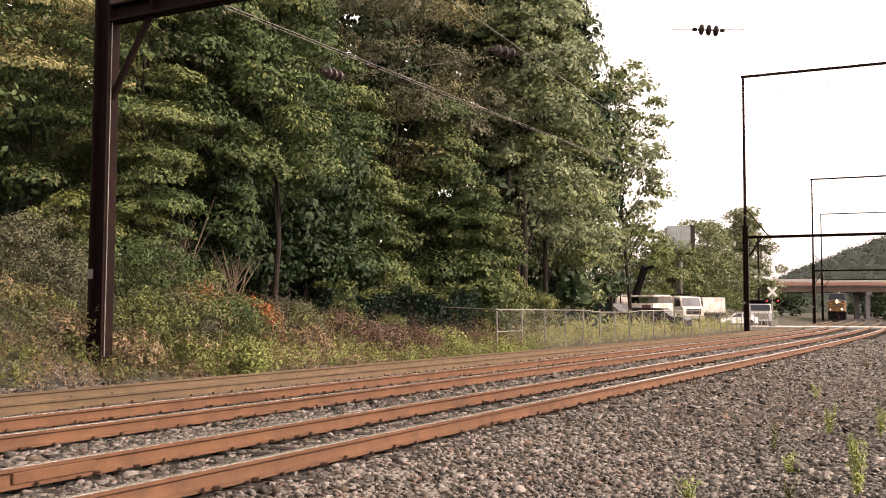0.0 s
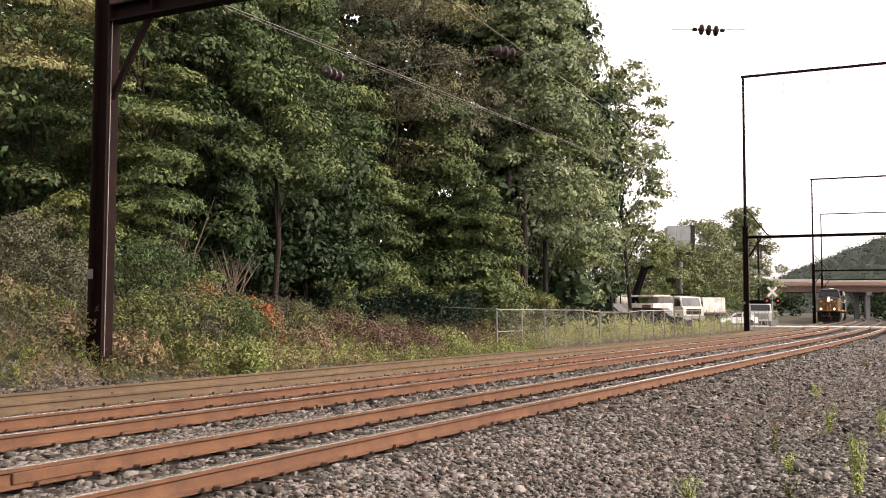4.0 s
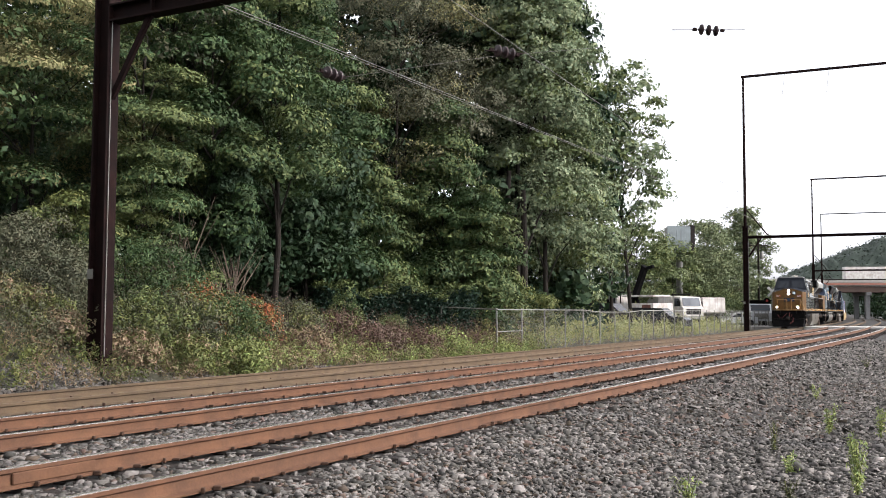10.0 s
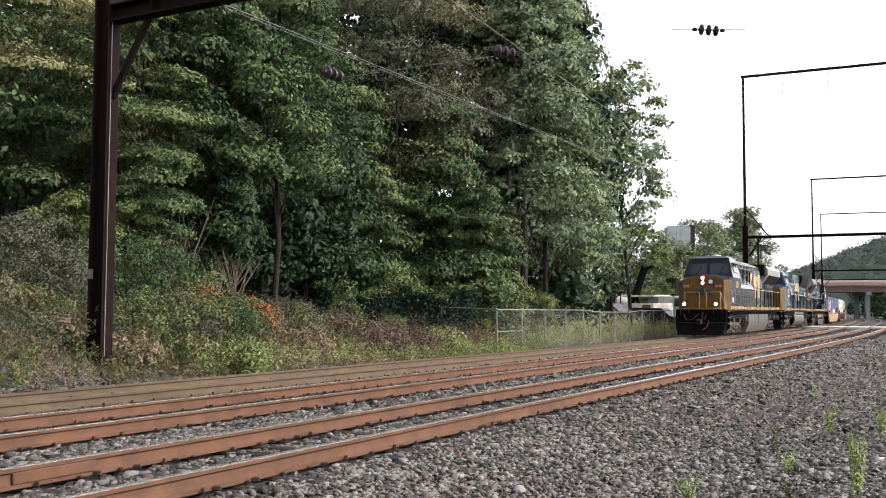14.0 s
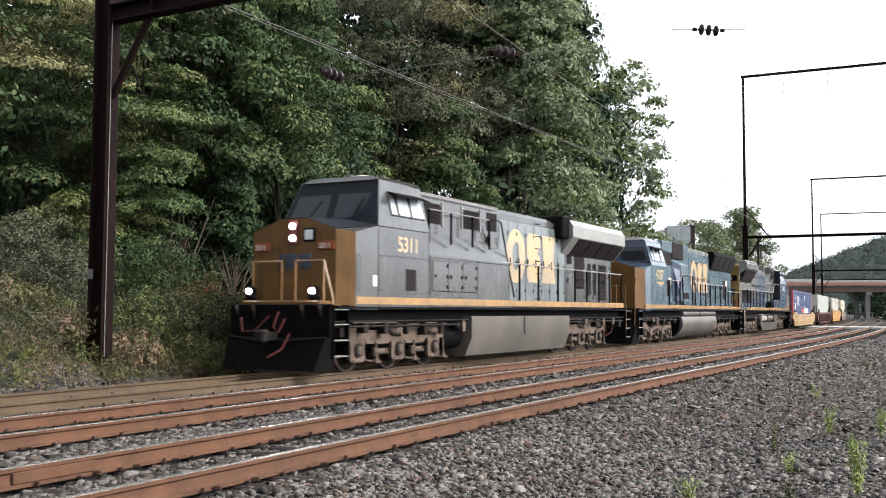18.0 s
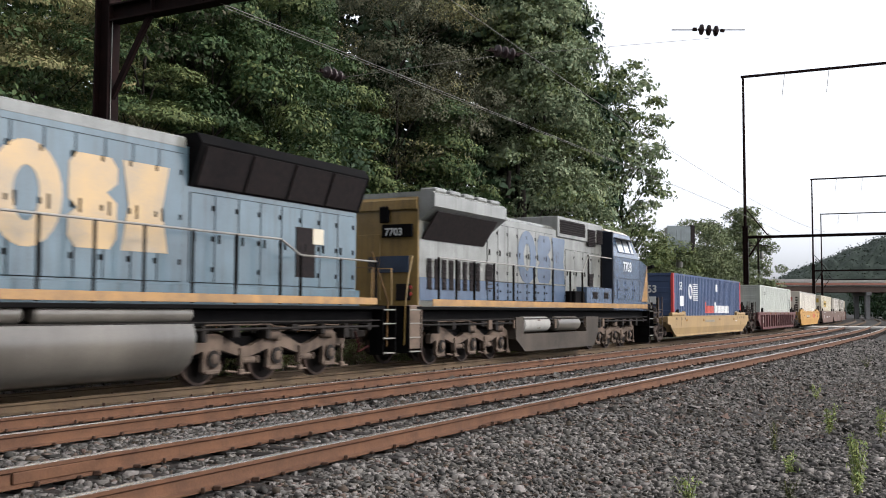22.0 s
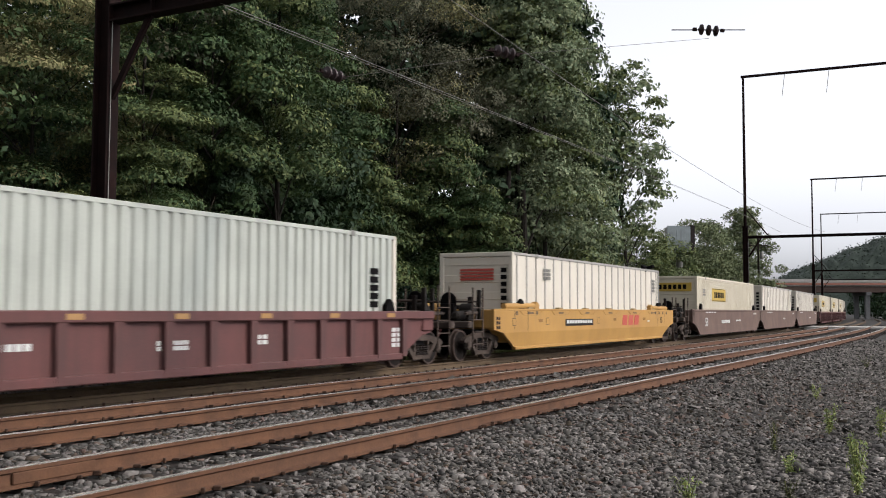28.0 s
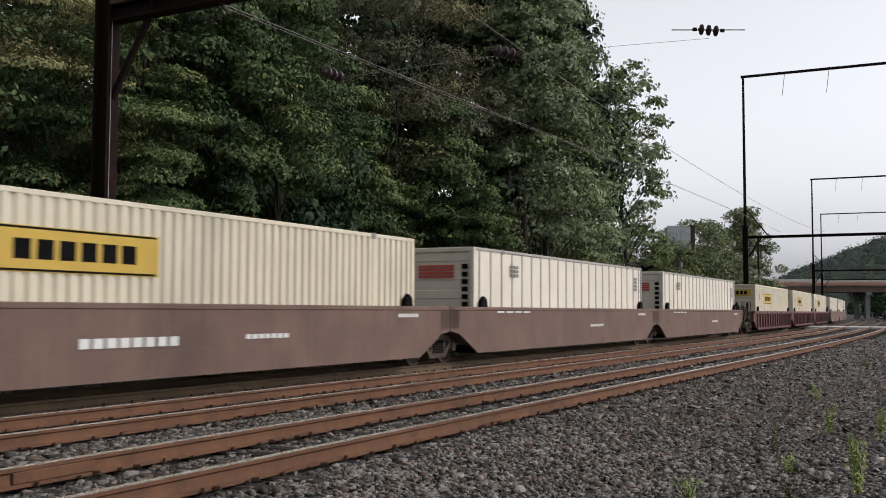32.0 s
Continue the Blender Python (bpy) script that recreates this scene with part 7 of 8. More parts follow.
def well_unit(a, label, body, style, ends=(True, True), car="well_car", top=1.45):
    """One well of a container car: sides, ends, platforms; ends says where it has its own bogie."""
    c = vehicle(car, label, "rail car", a, 8.9, "container well cars")
    for sy in (-1, 1):
        y0, y1 = (1.34, 1.44) if sy > 0 else (-1.44, -1.34)
        k = Kit()
        xl = 9.75
        prof = [(-xl, 0.92), (-9.25, 0.84), (-8.05, 0.28), (8.05, 0.28), (9.25, 0.84), (xl, 0.92), (xl, top + 0.04), (8.9, top + 0.04), (8.8, top), (-8.8, top), (-8.9, top + 0.04), (-xl, top + 0.04)]
        if style == "chamfer":
            # upright upper panel, lower panel leaning in, and a bottom lip
            mid = 0.30 + (top - 0.30) * 0.42
            k.prism([(-xl, 0.92), (-9.25, 0.84), (-9.1, mid), (9.1, mid), (9.25, 0.84), (xl, 0.92), (xl, top + 0.02), (-xl, top + 0.02)], sy * 1.38, sy * 1.47)
            part("side_sill", k, body, c)
            k = Kit()
            vs = [(x, sy * y, z) for x, y, z in ((-9.1, 1.47, mid), (9.1, 1.47, mid), (8.15, 1.39, 0.36), (-8.15, 1.39, 0.36), (-9.1, 1.38, mid), (9.1, 1.38, mid), (8.15, 1.30, 0.36), (-8.15, 1.30, 0.36))]
            k.add(vs, [(0, 1, 2, 3), (4, 7, 6, 5), (0, 3, 7, 4), (1, 5, 6, 2), (3, 2, 6, 7)])
            part("lower_panel", k, body, c)
            part("lower_chord", Kit().box(-8.1, 8.1, sy * 1.28, sy * 1.43, 0.27, 0.37, 0.015), body, c)
            part("top_chord", Kit().box(-9.0, 9.0, sy * 1.33, sy * 1.478, top - 0.03, top + 0.03, 0.012), body, c)
            for x in (-7.9, 7.9):
                e = 1 if x > 0 else -1
                part("corner_guide", Kit().tube([(x - e * 1.3, sy * 1.36, top + 0.12), (x + e * 0.95, sy * 1.36, top + 0.10)], 0.095, 12), body, c)
                part("guide_bracket", Kit().prism([(x - e * 1.66, top), (x - e * 1.28, top), (x - e * 1.30, top + 0.16), (x - e * 1.45, top + 0.26), (x - e * 1.64, top + 0.20)], sy * 1.28, sy * 1.44), body, c)
            if sy > 0:
                k = Kit()
                for x in (-8.6, -8.05, -7.45, -6.9, -6.3, 6.5, 7.2, 8.1):
                    k.box(x - 0.07, x + 0.07, 1.469, 1.476, top - 0.17, top - 0.05, 0.001)
                part("grey_tab", k, M["truck"], c, "row of small grey tabs")["kind"] = "stuff"
                for x in (-9.0, 9.0):
                    e = 1 if x > 0 else -1
                    part("panel_seam", Kit().box(x - e * 1.75, x - e * 1.77, 1.469, 1.474, mid + 0.02, top - 0.05), M["truck"], c)
                    part("panel_seam", Kit().box(x - e * 0.72, x - e * 0.74, 1.469, 1.474, mid + 0.12, top - 0.05), M["truck"], c)
                for x in (-5.2, -1.3, 2.6, 6.2):
                    part("reflector", Kit().box(x - 0.16, x + 0.16, 1.469, 1.474, mid + 0.30, mid + 0.40, 0.001), M["stripe"], c, "faded orange reflector patch")
                part("reflector", Kit().box(-5.95, -5.7, 1.469, 1.475, mid + 0.22, mid + 0.29, 0.001), M["lettering"], c, "white reflector patch")
        elif style == "ribbed":
            k.prism(prof, y0 - 0.04 * sy, y1 - 0.06 * sy)
            part("side_sill", k, body, c)
            part("top_chord", Kit().box(-9.7, 9.7, sy * 1.30, sy * 1.50, top - 0.16, top + 0.04, 0.02), body, c)
            part("bottom_chord", Kit().box(-8.1, 8.1, sy * 1.30, sy * 1.48, 0.26, 0.42, 0.02), body, c)
            rib = Kit().prism([(-0.09, 0.34), (0.09, 0.34), (0.11, top - 0.1), (-0.11, top - 0.1)], sy * 1.36, sy * 1.49).mesh("rib", body)
            for i in range(15):
                shared("rib", rib, c, pose(-8.2 + i * 1.17, 0, 0))
            if sy > 0:
                refl = Kit().box(-0.18, 0.18, 1.495, 1.51, top - 0.11, top - 0.01, 0.003).mesh("reflector", M["stripe"])
                for i in range(7):
                    shared("reflector", refl, c, pose(-7.5 + i * 2.4, 0, 0))
        else:
            k.prism(prof, y0, y1)
            part("side_sill", k, body, c)
            part("top_chord", Kit().box(-9.6, 9.6, sy * 1.35, sy * 1.46, top - 0.08, top + 0.03, 0.02), body, c)
            part("lower_chord", Kit().prism([(-9.1, 0.76), (-8.1, 0.27), (8.1, 0.27), (9.1, 0.76)], sy * 1.42, sy * 1.46), body, c)
        for x in (-7.6, 7.6):
            g = part("container_guide", Kit().prism([(x - 0.22, top), (x + 0.22, top), (x + 0.18, top + 0.2), (x, top + 0.34), (x - 0.15, top + 0.25)], sy * 1.31, sy * 1.42), M["black"], c, "black container guide")
    part("well_floor", Kit().box(-8.1, 8.1, -1.3, 1.3, 0.26, 0.40, 0.02), M["black"], c)
    for e in (1, -1):
        own = ends[0 if e > 0 else 1]
        part("end_bulkhead", Kit().box(e * 8.3, e * 8.5, -1.4, 1.4, 0.5, top - 0.05, 0.02), body, c)
        xe = 11.2 if own else 9.75
        part("end_platform", Kit().box(e * 8.4, e * xe, -0.55, 0.55, 0.95, 1.2, 0.03), M["black"], c)
        part("cross_bearer", Kit().box(e * 9.2, e * 9.75, -1.44, 1.44, 0.95, top, 0.03), body, c)
        if own:
            part("end_sill", Kit().box(e * 10.9, e * 11.15, -1.35, 1.35, 0.98, 1.18, 0.03), M["bogie"], c)
            for y in (-1.32, 1.32):
                k = Kit().tube([(e * 10.2, y, 0.45), (e * 10.2, y, 2.15)], 0.026, 6).tube([(e * 10.85, y, 0.45), (e * 10.85, y, 2.15)], 0.026, 6)
                lad = part("ladder", k, M["bogie"], c)
                for z in (0.5, 0.85, 1.2, 1.55):
                    part("rung", Kit().box(e * 10.2, e * 10.85, y - 0.015, y + 0.015, z, z + 0.03, 0.005), M["bogie"], lad)
            part("brake_wheel", Kit().lathe([(0.25, 0), (0.28, 0.02), (0.25, 0.05)], (e * 10.6, 0.4, 1.75), "x", 14), M["black"], c)
            part("brake_stand", Kit().box(e * 10.5, e * 10.7, 0.15, 0.62, 1.2, 1.7, 0.02), M["black"], c)
            k = Kit().tube([(e * 10.0, -0.9, 1.2), (e * 10.0, -0.9, 1.75), (e * 10.0, 1.0, 1.75), (e * 10.0, 1.0, 1.2)], 0.03, 6)
            k.tube([(e * 9.0, 0.9, 1.45), (e * 10.9, 1.1, 1.40)], 0.05, 6)
            part("platform_rail", k, M["bogie"], c)
            for j, (yy, zz, hh) in enumerate(((-0.95, 1.2, 0.75), (-0.55, 1.2, 0.95), (0.75, 1.2, 0.7), (1.05, 1.2, 0.9))):
                part("guard_post", Kit().box(e * 9.86, e * 9.96, yy - 0.06, yy + 0.06, zz, zz + hh, 0.01), M["gear"] if j % 2 else M["wheel"], c)
            k = Kit().lathe([(0.12, 0), (0.18, 0.05), (0.18, 0.42), (0.10, 0.5)], (e * 10.15, 0.55, 1.52), "y", 14)
            k.lathe([(0.1, 0), (0.13, 0.04), (0.13, 0.5), (0.08, 0.55)], (e * 10.55, 0.85, 1.34), "x", 12)
            k.box(e * 10.1, e * 10.5, 0.7, 1.0, 1.18, 1.5, 0.03)
            part("brake_valve", k, M["gear"], c, "oily black brake valve")
            part("brake_reservoir", Kit().lathe([(0.16, 0), (0.2, 0.06), (0.2, 0.8), (0.16, 0.86)], (e * 9.5, -0.5, 1.45), "y", 12), M["black"], c)
            coupler(c, e * 11.15, e)
            car_bogie(c, e * 9.75)
        elif e < 0:
            car_bogie(c, e * 9.74)
    return c


def car_bogie(c, x):
    k = Kit()
    for sy in (-1, 1):
        y0, y1 = (0.95, 1.08) if sy > 0 else (-1.08, -0.95)
        # top member, two sloping struts and a bottom member, open between
        k.prism([(x - 1.15, 0.62), (x - 1.05, 0.70), (x - 0.42, 0.82), (x + 0.42, 0.82), (x + 1.05, 0.70), (x + 1.15, 0.62), (x + 1.12, 0.54), (x + 0.68, 0.56), (x + 0.40, 0.68), (x - 0.40, 0.68), (x - 0.68, 0.56), (x - 1.12, 0.54)], y0, y1)
        for e in (-1, 1):
            k.prism([(x + e * 0.78, 0.56), (x + e * 0.66, 0.60), (x + e * 0.34, 0.30), (x + e * 0.44, 0.20)], y0, y1)
            k.prism([(x + e * 0.42, 0.70), (x + e * 0.32, 0.70), (x + e * 0.30, 0.28), (x + e * 0.38, 0.28)], y0, y1)
        k.prism([(x - 0.50, 0.31), (x + 0.50, 0.31), (x + 0.46, 0.19), (x - 0.46, 0.19)], y0, y1)
    fr = part("bogie_frame", k, M["bogie"], c, "dusty cast steel side frame")
    k = Kit()
    for i in range(4):
        k.lathe([(0.08, 0), (0.08, 0.03), (0.06, 0.05), (0.08, 0.07), (0.06, 0.1), (0.08, 0.13), (0.06, 0.16), (0.08, 0.19), (0.06, 0.22), (0.08, 0.25)], (x - 0.24 + 0.16 * i, 1.06, 0.32), "z", 8)
    part("spring_nest", k, M["wheel"], fr)
    for e in (-1, 1):
        part("bearing_adapter", Kit().box(x + e * 0.88 - 0.16, x + e * 0.88 + 0.16, 0.97, 1.06, 0.36, 0.60, 0.02), M["gear"], fr)
        part("bearing_cap", Kit().lathe([(0.13, 0), (0.13, 0.06), (0.08, 0.09)], (x + e * 0.88, 1.05, 0.46), "y", 12), M["bogie"], fr)
    part("bogie_bolster", Kit().box(x - 0.25, x + 0.25, -1.0, 1.0, 0.5, 0.92, 0.03), M["black"], c)
    for e in (-1, 1):
        wheelset(c, x + e * 0.88, 0.46, 18)


def sign_panel(c, x, z, w, h, y=1.302):
    p = part("sign_panel", Kit().box(x - w, x, y - 0.01, y + 0.004, z, z + h, 0.003), M["panel_yellow"], c, "yellow company panel with dark bars")
    k = Kit()
    for i in range(6):
        k.box(x - w * (0.16 + i * 0.12), x - w * (0.25 + i * 0.12), y + 0.003, y + 0.008, z + h * 0.28, z + h * 0.72, 0.001)
    k.box(x - w * 0.98, x - w * 0.02, y + 0.003, y + 0.007, z + h * 0.93, z + h * 0.98, 0.001).box(x - w * 0.98, x - w * 0.02, y + 0.003, y + 0.007, z + h * 0.02, z + h * 0.07, 0.001)
    part("panel_lettering", k, M["black"], p)


def blue_marks(c):
    number_text(c, "length_mark", "53", 6.95, 1.303, 2.55, 0.55, M["lettering"])
    part("data_panel", Kit().box(6.1, 6.85, 1.29, 1.304, 1.75, 2.25, 0.003), M["lettering"], c)
    g = part("globe_emblem", Kit().lathe([(0.40, 0), (0.40, 0.006)], (4.75, 1.299, 2.5), "y", 18), M["lettering"], c, "white round emblem")
    for i in range(9):
        z = 2.85 - i * 0.1
        part("speed_line", Kit().box(3.2, 4.3 - abs(i - 4) * 0.02, 1.296, 1.303, z, z + 0.05, 0.001), M["lettering"], g)
    part("globe_band", Kit().prism([(5.0, 2.72), (4.62, 2.72), (4.5, 2.28), (4.88, 2.28)], 1.304, 1.309), M["c_blue"], g, "blue slanted band")
    k = Kit()
    for i in range(7):
        k.box(1.5 - i * 0.3, 1.26 - i * 0.3, 1.297, 1.304, 1.4, 1.8 + (0.2 if i == 0 else 0), 0.002)
    part("name_lettering", k, M["red_faded"], c, "red name bars")
    k = Kit()
    for i in range(10):
        k.box(-0.75 - i * 0.38, -1.05 - i * 0.38, 1.297, 1.304, 1.4, 1.82 + (0.2 if i == 0 else 0), 0.002)
    part("name_lettering", k, M["lettering"], c, "white name bars")
    part("data_panel", Kit().box(-1.5, -1.1, 1.29, 1.304, 2.6, 3.0, 0.003), M["lettering"], c)
    e = number_text(c, "length_mark", "53", 8.08, 0.0, 2.4, 0.5, M["lettering"], axis="x")
    part("data_panel", Kit().box(8.07, 8.082, 0.0, 0.45, 1.85, 2.2, 0.002), M["lettering"], c)


def orange_marks(c):
    k = Kit()
    for i in range(4):
        k.box(8.07, 8.082, -0.55, 0.65, 2.45 + i * 0.1, 2.52 + i * 0.1, 0.001)
    part("name_lettering", k, M["red_faded"], c, "orange-red printed block")
    k = Kit()
    for i in range(6):
        k.box(8.07, 8.082, 0.9, 1.1, 1.6 + i * 0.22, 1.74 + i * 0.22, 0.001)
    part("code_lettering", k, M["black"], c)
    bars(c, 5.6, 1.30, 2.9, 0.7, 0.4, 3, 3, M["galv"], "code_lettering")
    bars(c, -6.9, 1.30, 2.9, 0.5, 0.6, 4, 2, M["galv"], "code_lettering")


def panel_marks(c):
    sign_panel(c, 4.6, 2.05, 3.6, 0.72)
    p = part("end_panel", Kit().box(8.06, 8.085, -1.0, 1.0, 2.55, 3.0, 0.003), M["panel_yellow"], c, "yellow end panel")
    k = Kit()
    for i in range(6):
        k.box(8.08, 8.09, -0.75 + i * 0.26, -0.57 + i * 0.26, 2.66, 2.9, 0.001)
    part("panel_lettering", k, M["black"], p)
    bars(c, 6.8, 1.30, 2.7, 0.6, 0.4, 3, 3, M["galv"], "code_lettering")


def plain_marks(c):
    bars(c, -6.8, 1.30, 2.5, 0.5, 1.0, 5, 1, M["black"], "code_lettering")
    bars(c, 6.4, 1.30, 2.9, 0.7, 0.25, 2, 3, M["black"], "code_lettering")


def build_train():
    loco_one()
    loco_two()
    loco_three()
    u = well_unit(79.1, "sun-faded tan well car carrying a blue container", M["well_tan"], "chamfer", top=1.24)
    bars(u, 2.2, 1.471, 1.05, 2.2, 0.16, 1, 9, M["galv"])
    container(79.1, "blue corrugated container with red corner posts", M["c_blue"], 0.34, (M["red"], M["red"]), blue_marks)
    u = well_unit(102.5, "dark maroon ribbed well car carrying a pale container", M["well_maroon"], "ribbed", top=1.42)
    number_text(u, "length_mark", "53", 7.6, 1.385, 0.72, 0.55, M["lettering"])
    bars(u, 5.9, 1.385, 0.95, 0.7, 0.15, 1, 3, M["lettering"])
    bars(u, 3.6, 1.385, 0.95, 0.8, 0.15, 1, 5, M["lettering"])
    bars(u, 0.2, 1.385, 0.92, 0.8, 0.2, 2, 8, M["lettering"])
    bars(u, -2.3, 1.385, 0.98, 0.6, 0.22, 2, 3, M["lettering"])
    bars(u, -7.7, 1.385, 1.05, 0.5, 0.5, 4, 2, M["lettering"])
    container(102.5, "pale grey-green corrugated container", M["c_grey"], 0.31, (M["c_grey"], M["white"]), plain_marks)
    u = well_unit(125.6, "clean yellow well car carrying a white container", M["well_yellow"], "chamfer", top=1.52)
    part("number_panel", Kit().box(1.2, 4.0, 1.465, 1.476, 0.96, 1.20, 0.003), M["grille"], u, "dark panel of stencilled bars")
    bars(u, 3.9, 1.476, 1.16, 2.6, 0.15, 1, 10, M["lettering"])
    k = Kit()
    for i in range(3):
        x = -2.3 - i * 0.78
        k.prism([(x, 1.33), (x - 0.60, 1.33), (x - 0.50, 0.92), (x + 0.10, 0.92)], 1.473, 1.478)
    part("emblem", k, M["red_faded"], u, "red block emblem")
    for x in (7.0, 4.4, 1.8, -0.8, -3.9, -6.6):
        k = Kit()
        z0, z1 = 1.50, 1.36
        for (xa, za), (xb, zb) in zip(((x + 0.9, z0), (x + 0.62, z1), (x - 0.62, z1)), ((x + 0.62, z1), (x - 0.62, z1), (x - 0.9, z0))):
            k.tube([(xa, 1.474, za), (xb, 1.474, zb)], 0.010, 5)
        part("gusset_edge", k, M["well_yellow"], u)
        part("stencil_bar", Kit().box(x - 0.22, x + 0.22, 1.470, 1.476, 1.39, 1.44, 0.001), M["truck"], u, "small dark stencil bar")
        part("wear_pad", Kit().prism([(x - 0.22, 1.53), (x + 0.22, 1.53), (x + 0.16, 1.60), (x - 0.16, 1.60)], 1.33, 1.47), M["well_tan"], u, "scuffed tan wear pad")
    for x in (8.3, 5.6, 0.6):
        part("stencil_box", Kit().box(x - 0.13, x + 0.13, 1.470, 1.475, 1.02, 1.26, 0.001), M["truck"], u, "stencilled square outline")
        part("stencil_box", Kit().box(x - 0.11, x + 0.11, 1.471, 1.4765, 1.04, 1.24, 0.001), M["well_yellow"], u)
    number_text(u, "length_mark", "53", -7.6, 1.472, 0.98, 0.34, M["grille"])
    bars(u, 9.6, 1.472, 1.3, 0.3, 0.4, 3, 2, M["grille"])
    container(125.6, "white flat-panelled container with grey posts", M["white"], 0.3, (M["white"], M["galv"]), orange_marks, True)
    for i, (a, mk) in enumerate(((148.9, panel_marks), (168.45, orange_marks), (187.9, orange_marks))):
        u = well_unit(a, "dusty brown articulated well car carrying a pale container", M["well_brown"], "smooth", (i == 0, i == 2), top=1.56)
        if i == 0:
            number_text(u, "length_mark", "53", 7.0, 1.465, 0.72, 0.62, M["lettering"])
            bars(u, 2.9, 1.465, 1.0, 2.3, 0.22, 1, 8, M["lettering"])
        bars(u, -1.2, 1.465, 1.0, 1.4, 0.12, 1, 7, M["lettering"])
        bars(u, 6.9, 1.465, 1.47, 2.6, 0.07, 1, 4, M["lettering"])
        bars(u, -7.0, 1.465, 1.4, 1.0, 0.12, 1, 6, M["lettering"])
        if mk is panel_marks:
            container(a, "cream corrugated container with a yellow panel", M["c_cream"], 0.26, (M["c_cream"], M["c_cream"]), mk)
        else:
            container(a, "white flat-panelled container with grey posts", M["white"], 0.3, (M["white"], M["galv"]), mk, True)
    for i, a in enumerate((211.3, 230.8, 250.3)):
        well_unit(a, "maroon ribbed articulated well car carrying a cream container", M["well_maroon"], "ribbed", (i == 0, i == 2), top=1.5)
        container(a, "cream corrugated container with a yellow panel", M["c_cream"], 0.26, (M["c_cream"], M["c_cream"]), panel_marks)
    for i, a in enumerate((273.7, 293.2, 312.7)):
        well_unit(a, "dusty brown articulated well car carrying a white container", M["well_brown"], "smooth", (i == 0, i == 2), top=1.56)
        container(a, "white corrugated steel shipping container", M["white"], 0.3, (M["white"], M["white"]), plain_marks)


build_train()


# ---------- yard behind the fence ----------
M["car_black"] = mat("black_car_paint", (0.02, 0.02, 0.022), None, 0.25, 0, 3, 0.3, 0.0)
M["car_white"] = mat("white_vehicle_paint", (0.56, 0.54, 0.51), (0.30, 0.26, 0.23), 0.5, 0, 1.6, 0.9, 0.02, streak=0.6, streak_col=(0.13, 0.08, 0.06))
M["car_silver"] = mat("silver_car_paint", (0.45, 0.46, 0.47), None, 0.3, 0.4, 3, 0.3, 0.0)
M["rust_body"] = mat("rusty_brown_bin_paint", (0.13, 0.055, 0.04), (0.07, 0.035, 0.03), 0.8, 0, 2, 0.8, 0.1)
M["rubber"] = mat("tyre_rubber", (0.02, 0.02, 0.02), None, 0.85, 0, 8, 0.5, 0.1)


def road_wheel(parent, x, y, r, w=0.25):
    k = Kit().lathe([(r * 0.6, -w / 2), (r * 0.92, -w / 2), (r, -w / 3), (r, w / 3), (r * 0.92, w / 2), (r * 0.6, w / 2)], (x, y, r), "y", 16)
    t = part("wheel", k, M["rubber"], parent)
    part("rim", Kit().lathe([(r * 0.6, -w * 0.42), (r * 0.25, -w * 0.3), (r * 0.25, w * 0.3), (r * 0.6, w * 0.42)], (x, y, r), "y", 12), M["galv"], t)


def car(px, depth, rot, paint, label, prof, glass, L=4.6, W=1.8, r=0.34):
    x, y = place(px, depth)
    c = thing("parked_car", label, "car", m=Matrix.Translation((x, y, on_ground(x, y))) @ pose(0, 0, 0, 0, 0, rot))
    part("body", Kit().prism(prof, -W / 2, W / 2), paint, c)
    for sy in (-1, 1):
        for g in glass:
            part("side_window", Kit().prism(g, sy * (W / 2 - 0.01), sy * (W / 2 + 0.012)), M["glass"], c)
    for wx in (-L * 0.31, L * 0.31):
        for sy in (-1, 1):
            road_wheel(c, wx, sy * (W / 2 - 0.08), r)
    for sy in (-0.6, 0.6):
        part("headlight", Kit().box(L / 2 - 0.08, L / 2 + 0.01, sy - 0.2, sy + 0.2, 0.62, 0.8, 0.02), M["glass_bright"], c)
    return c


SUV = [(-2.3, 0.35), (2.3, 0.35), (2.32, 0.85), (2.1, 1.02), (1.15, 1.1), (0.45, 1.72), (-1.9, 1.76), (-2.25, 1.1)]
SUV_G = [[(0.95, 1.12), (0.38, 1.62), (-0.3, 1.64), (-0.3, 1.12)], [(-0.4, 1.12), (-0.4, 1.64), (-1.25, 1.66), (-1.25, 1.12)], [(-1.35, 1.12), (-1.35, 1.66), (-1.8, 1.66), (-2.05, 1.12)]]
SEDAN = [(-2.3, 0.3), (2.3, 0.3), (2.3, 0.75), (1.2, 0.92), (0.4, 1.4), (-1.1, 1.42), (-1.8, 1.0), (-2.32, 0.92)]
SEDAN_G = [[(1.0, 0.95), (0.36, 1.33), (-0.3, 1.34), (-0.3, 0.95)], [(-0.4, 0.95), (-0.4, 1.34), (-1.05, 1.34), (-1.55, 1.0)]]
car(1080, 80, -35, M["car_black"], "black sport utility vehicle parked in the grass", SUV, SUV_G)
car(1166, 76, -30, M["car_black"], "dark pickup parked beside the trucks", SUV, SUV_G[:2])
car(1299, 104, 200, M["car_silver"], "silver saloon parked beside the road", SEDAN, SEDAN_G)


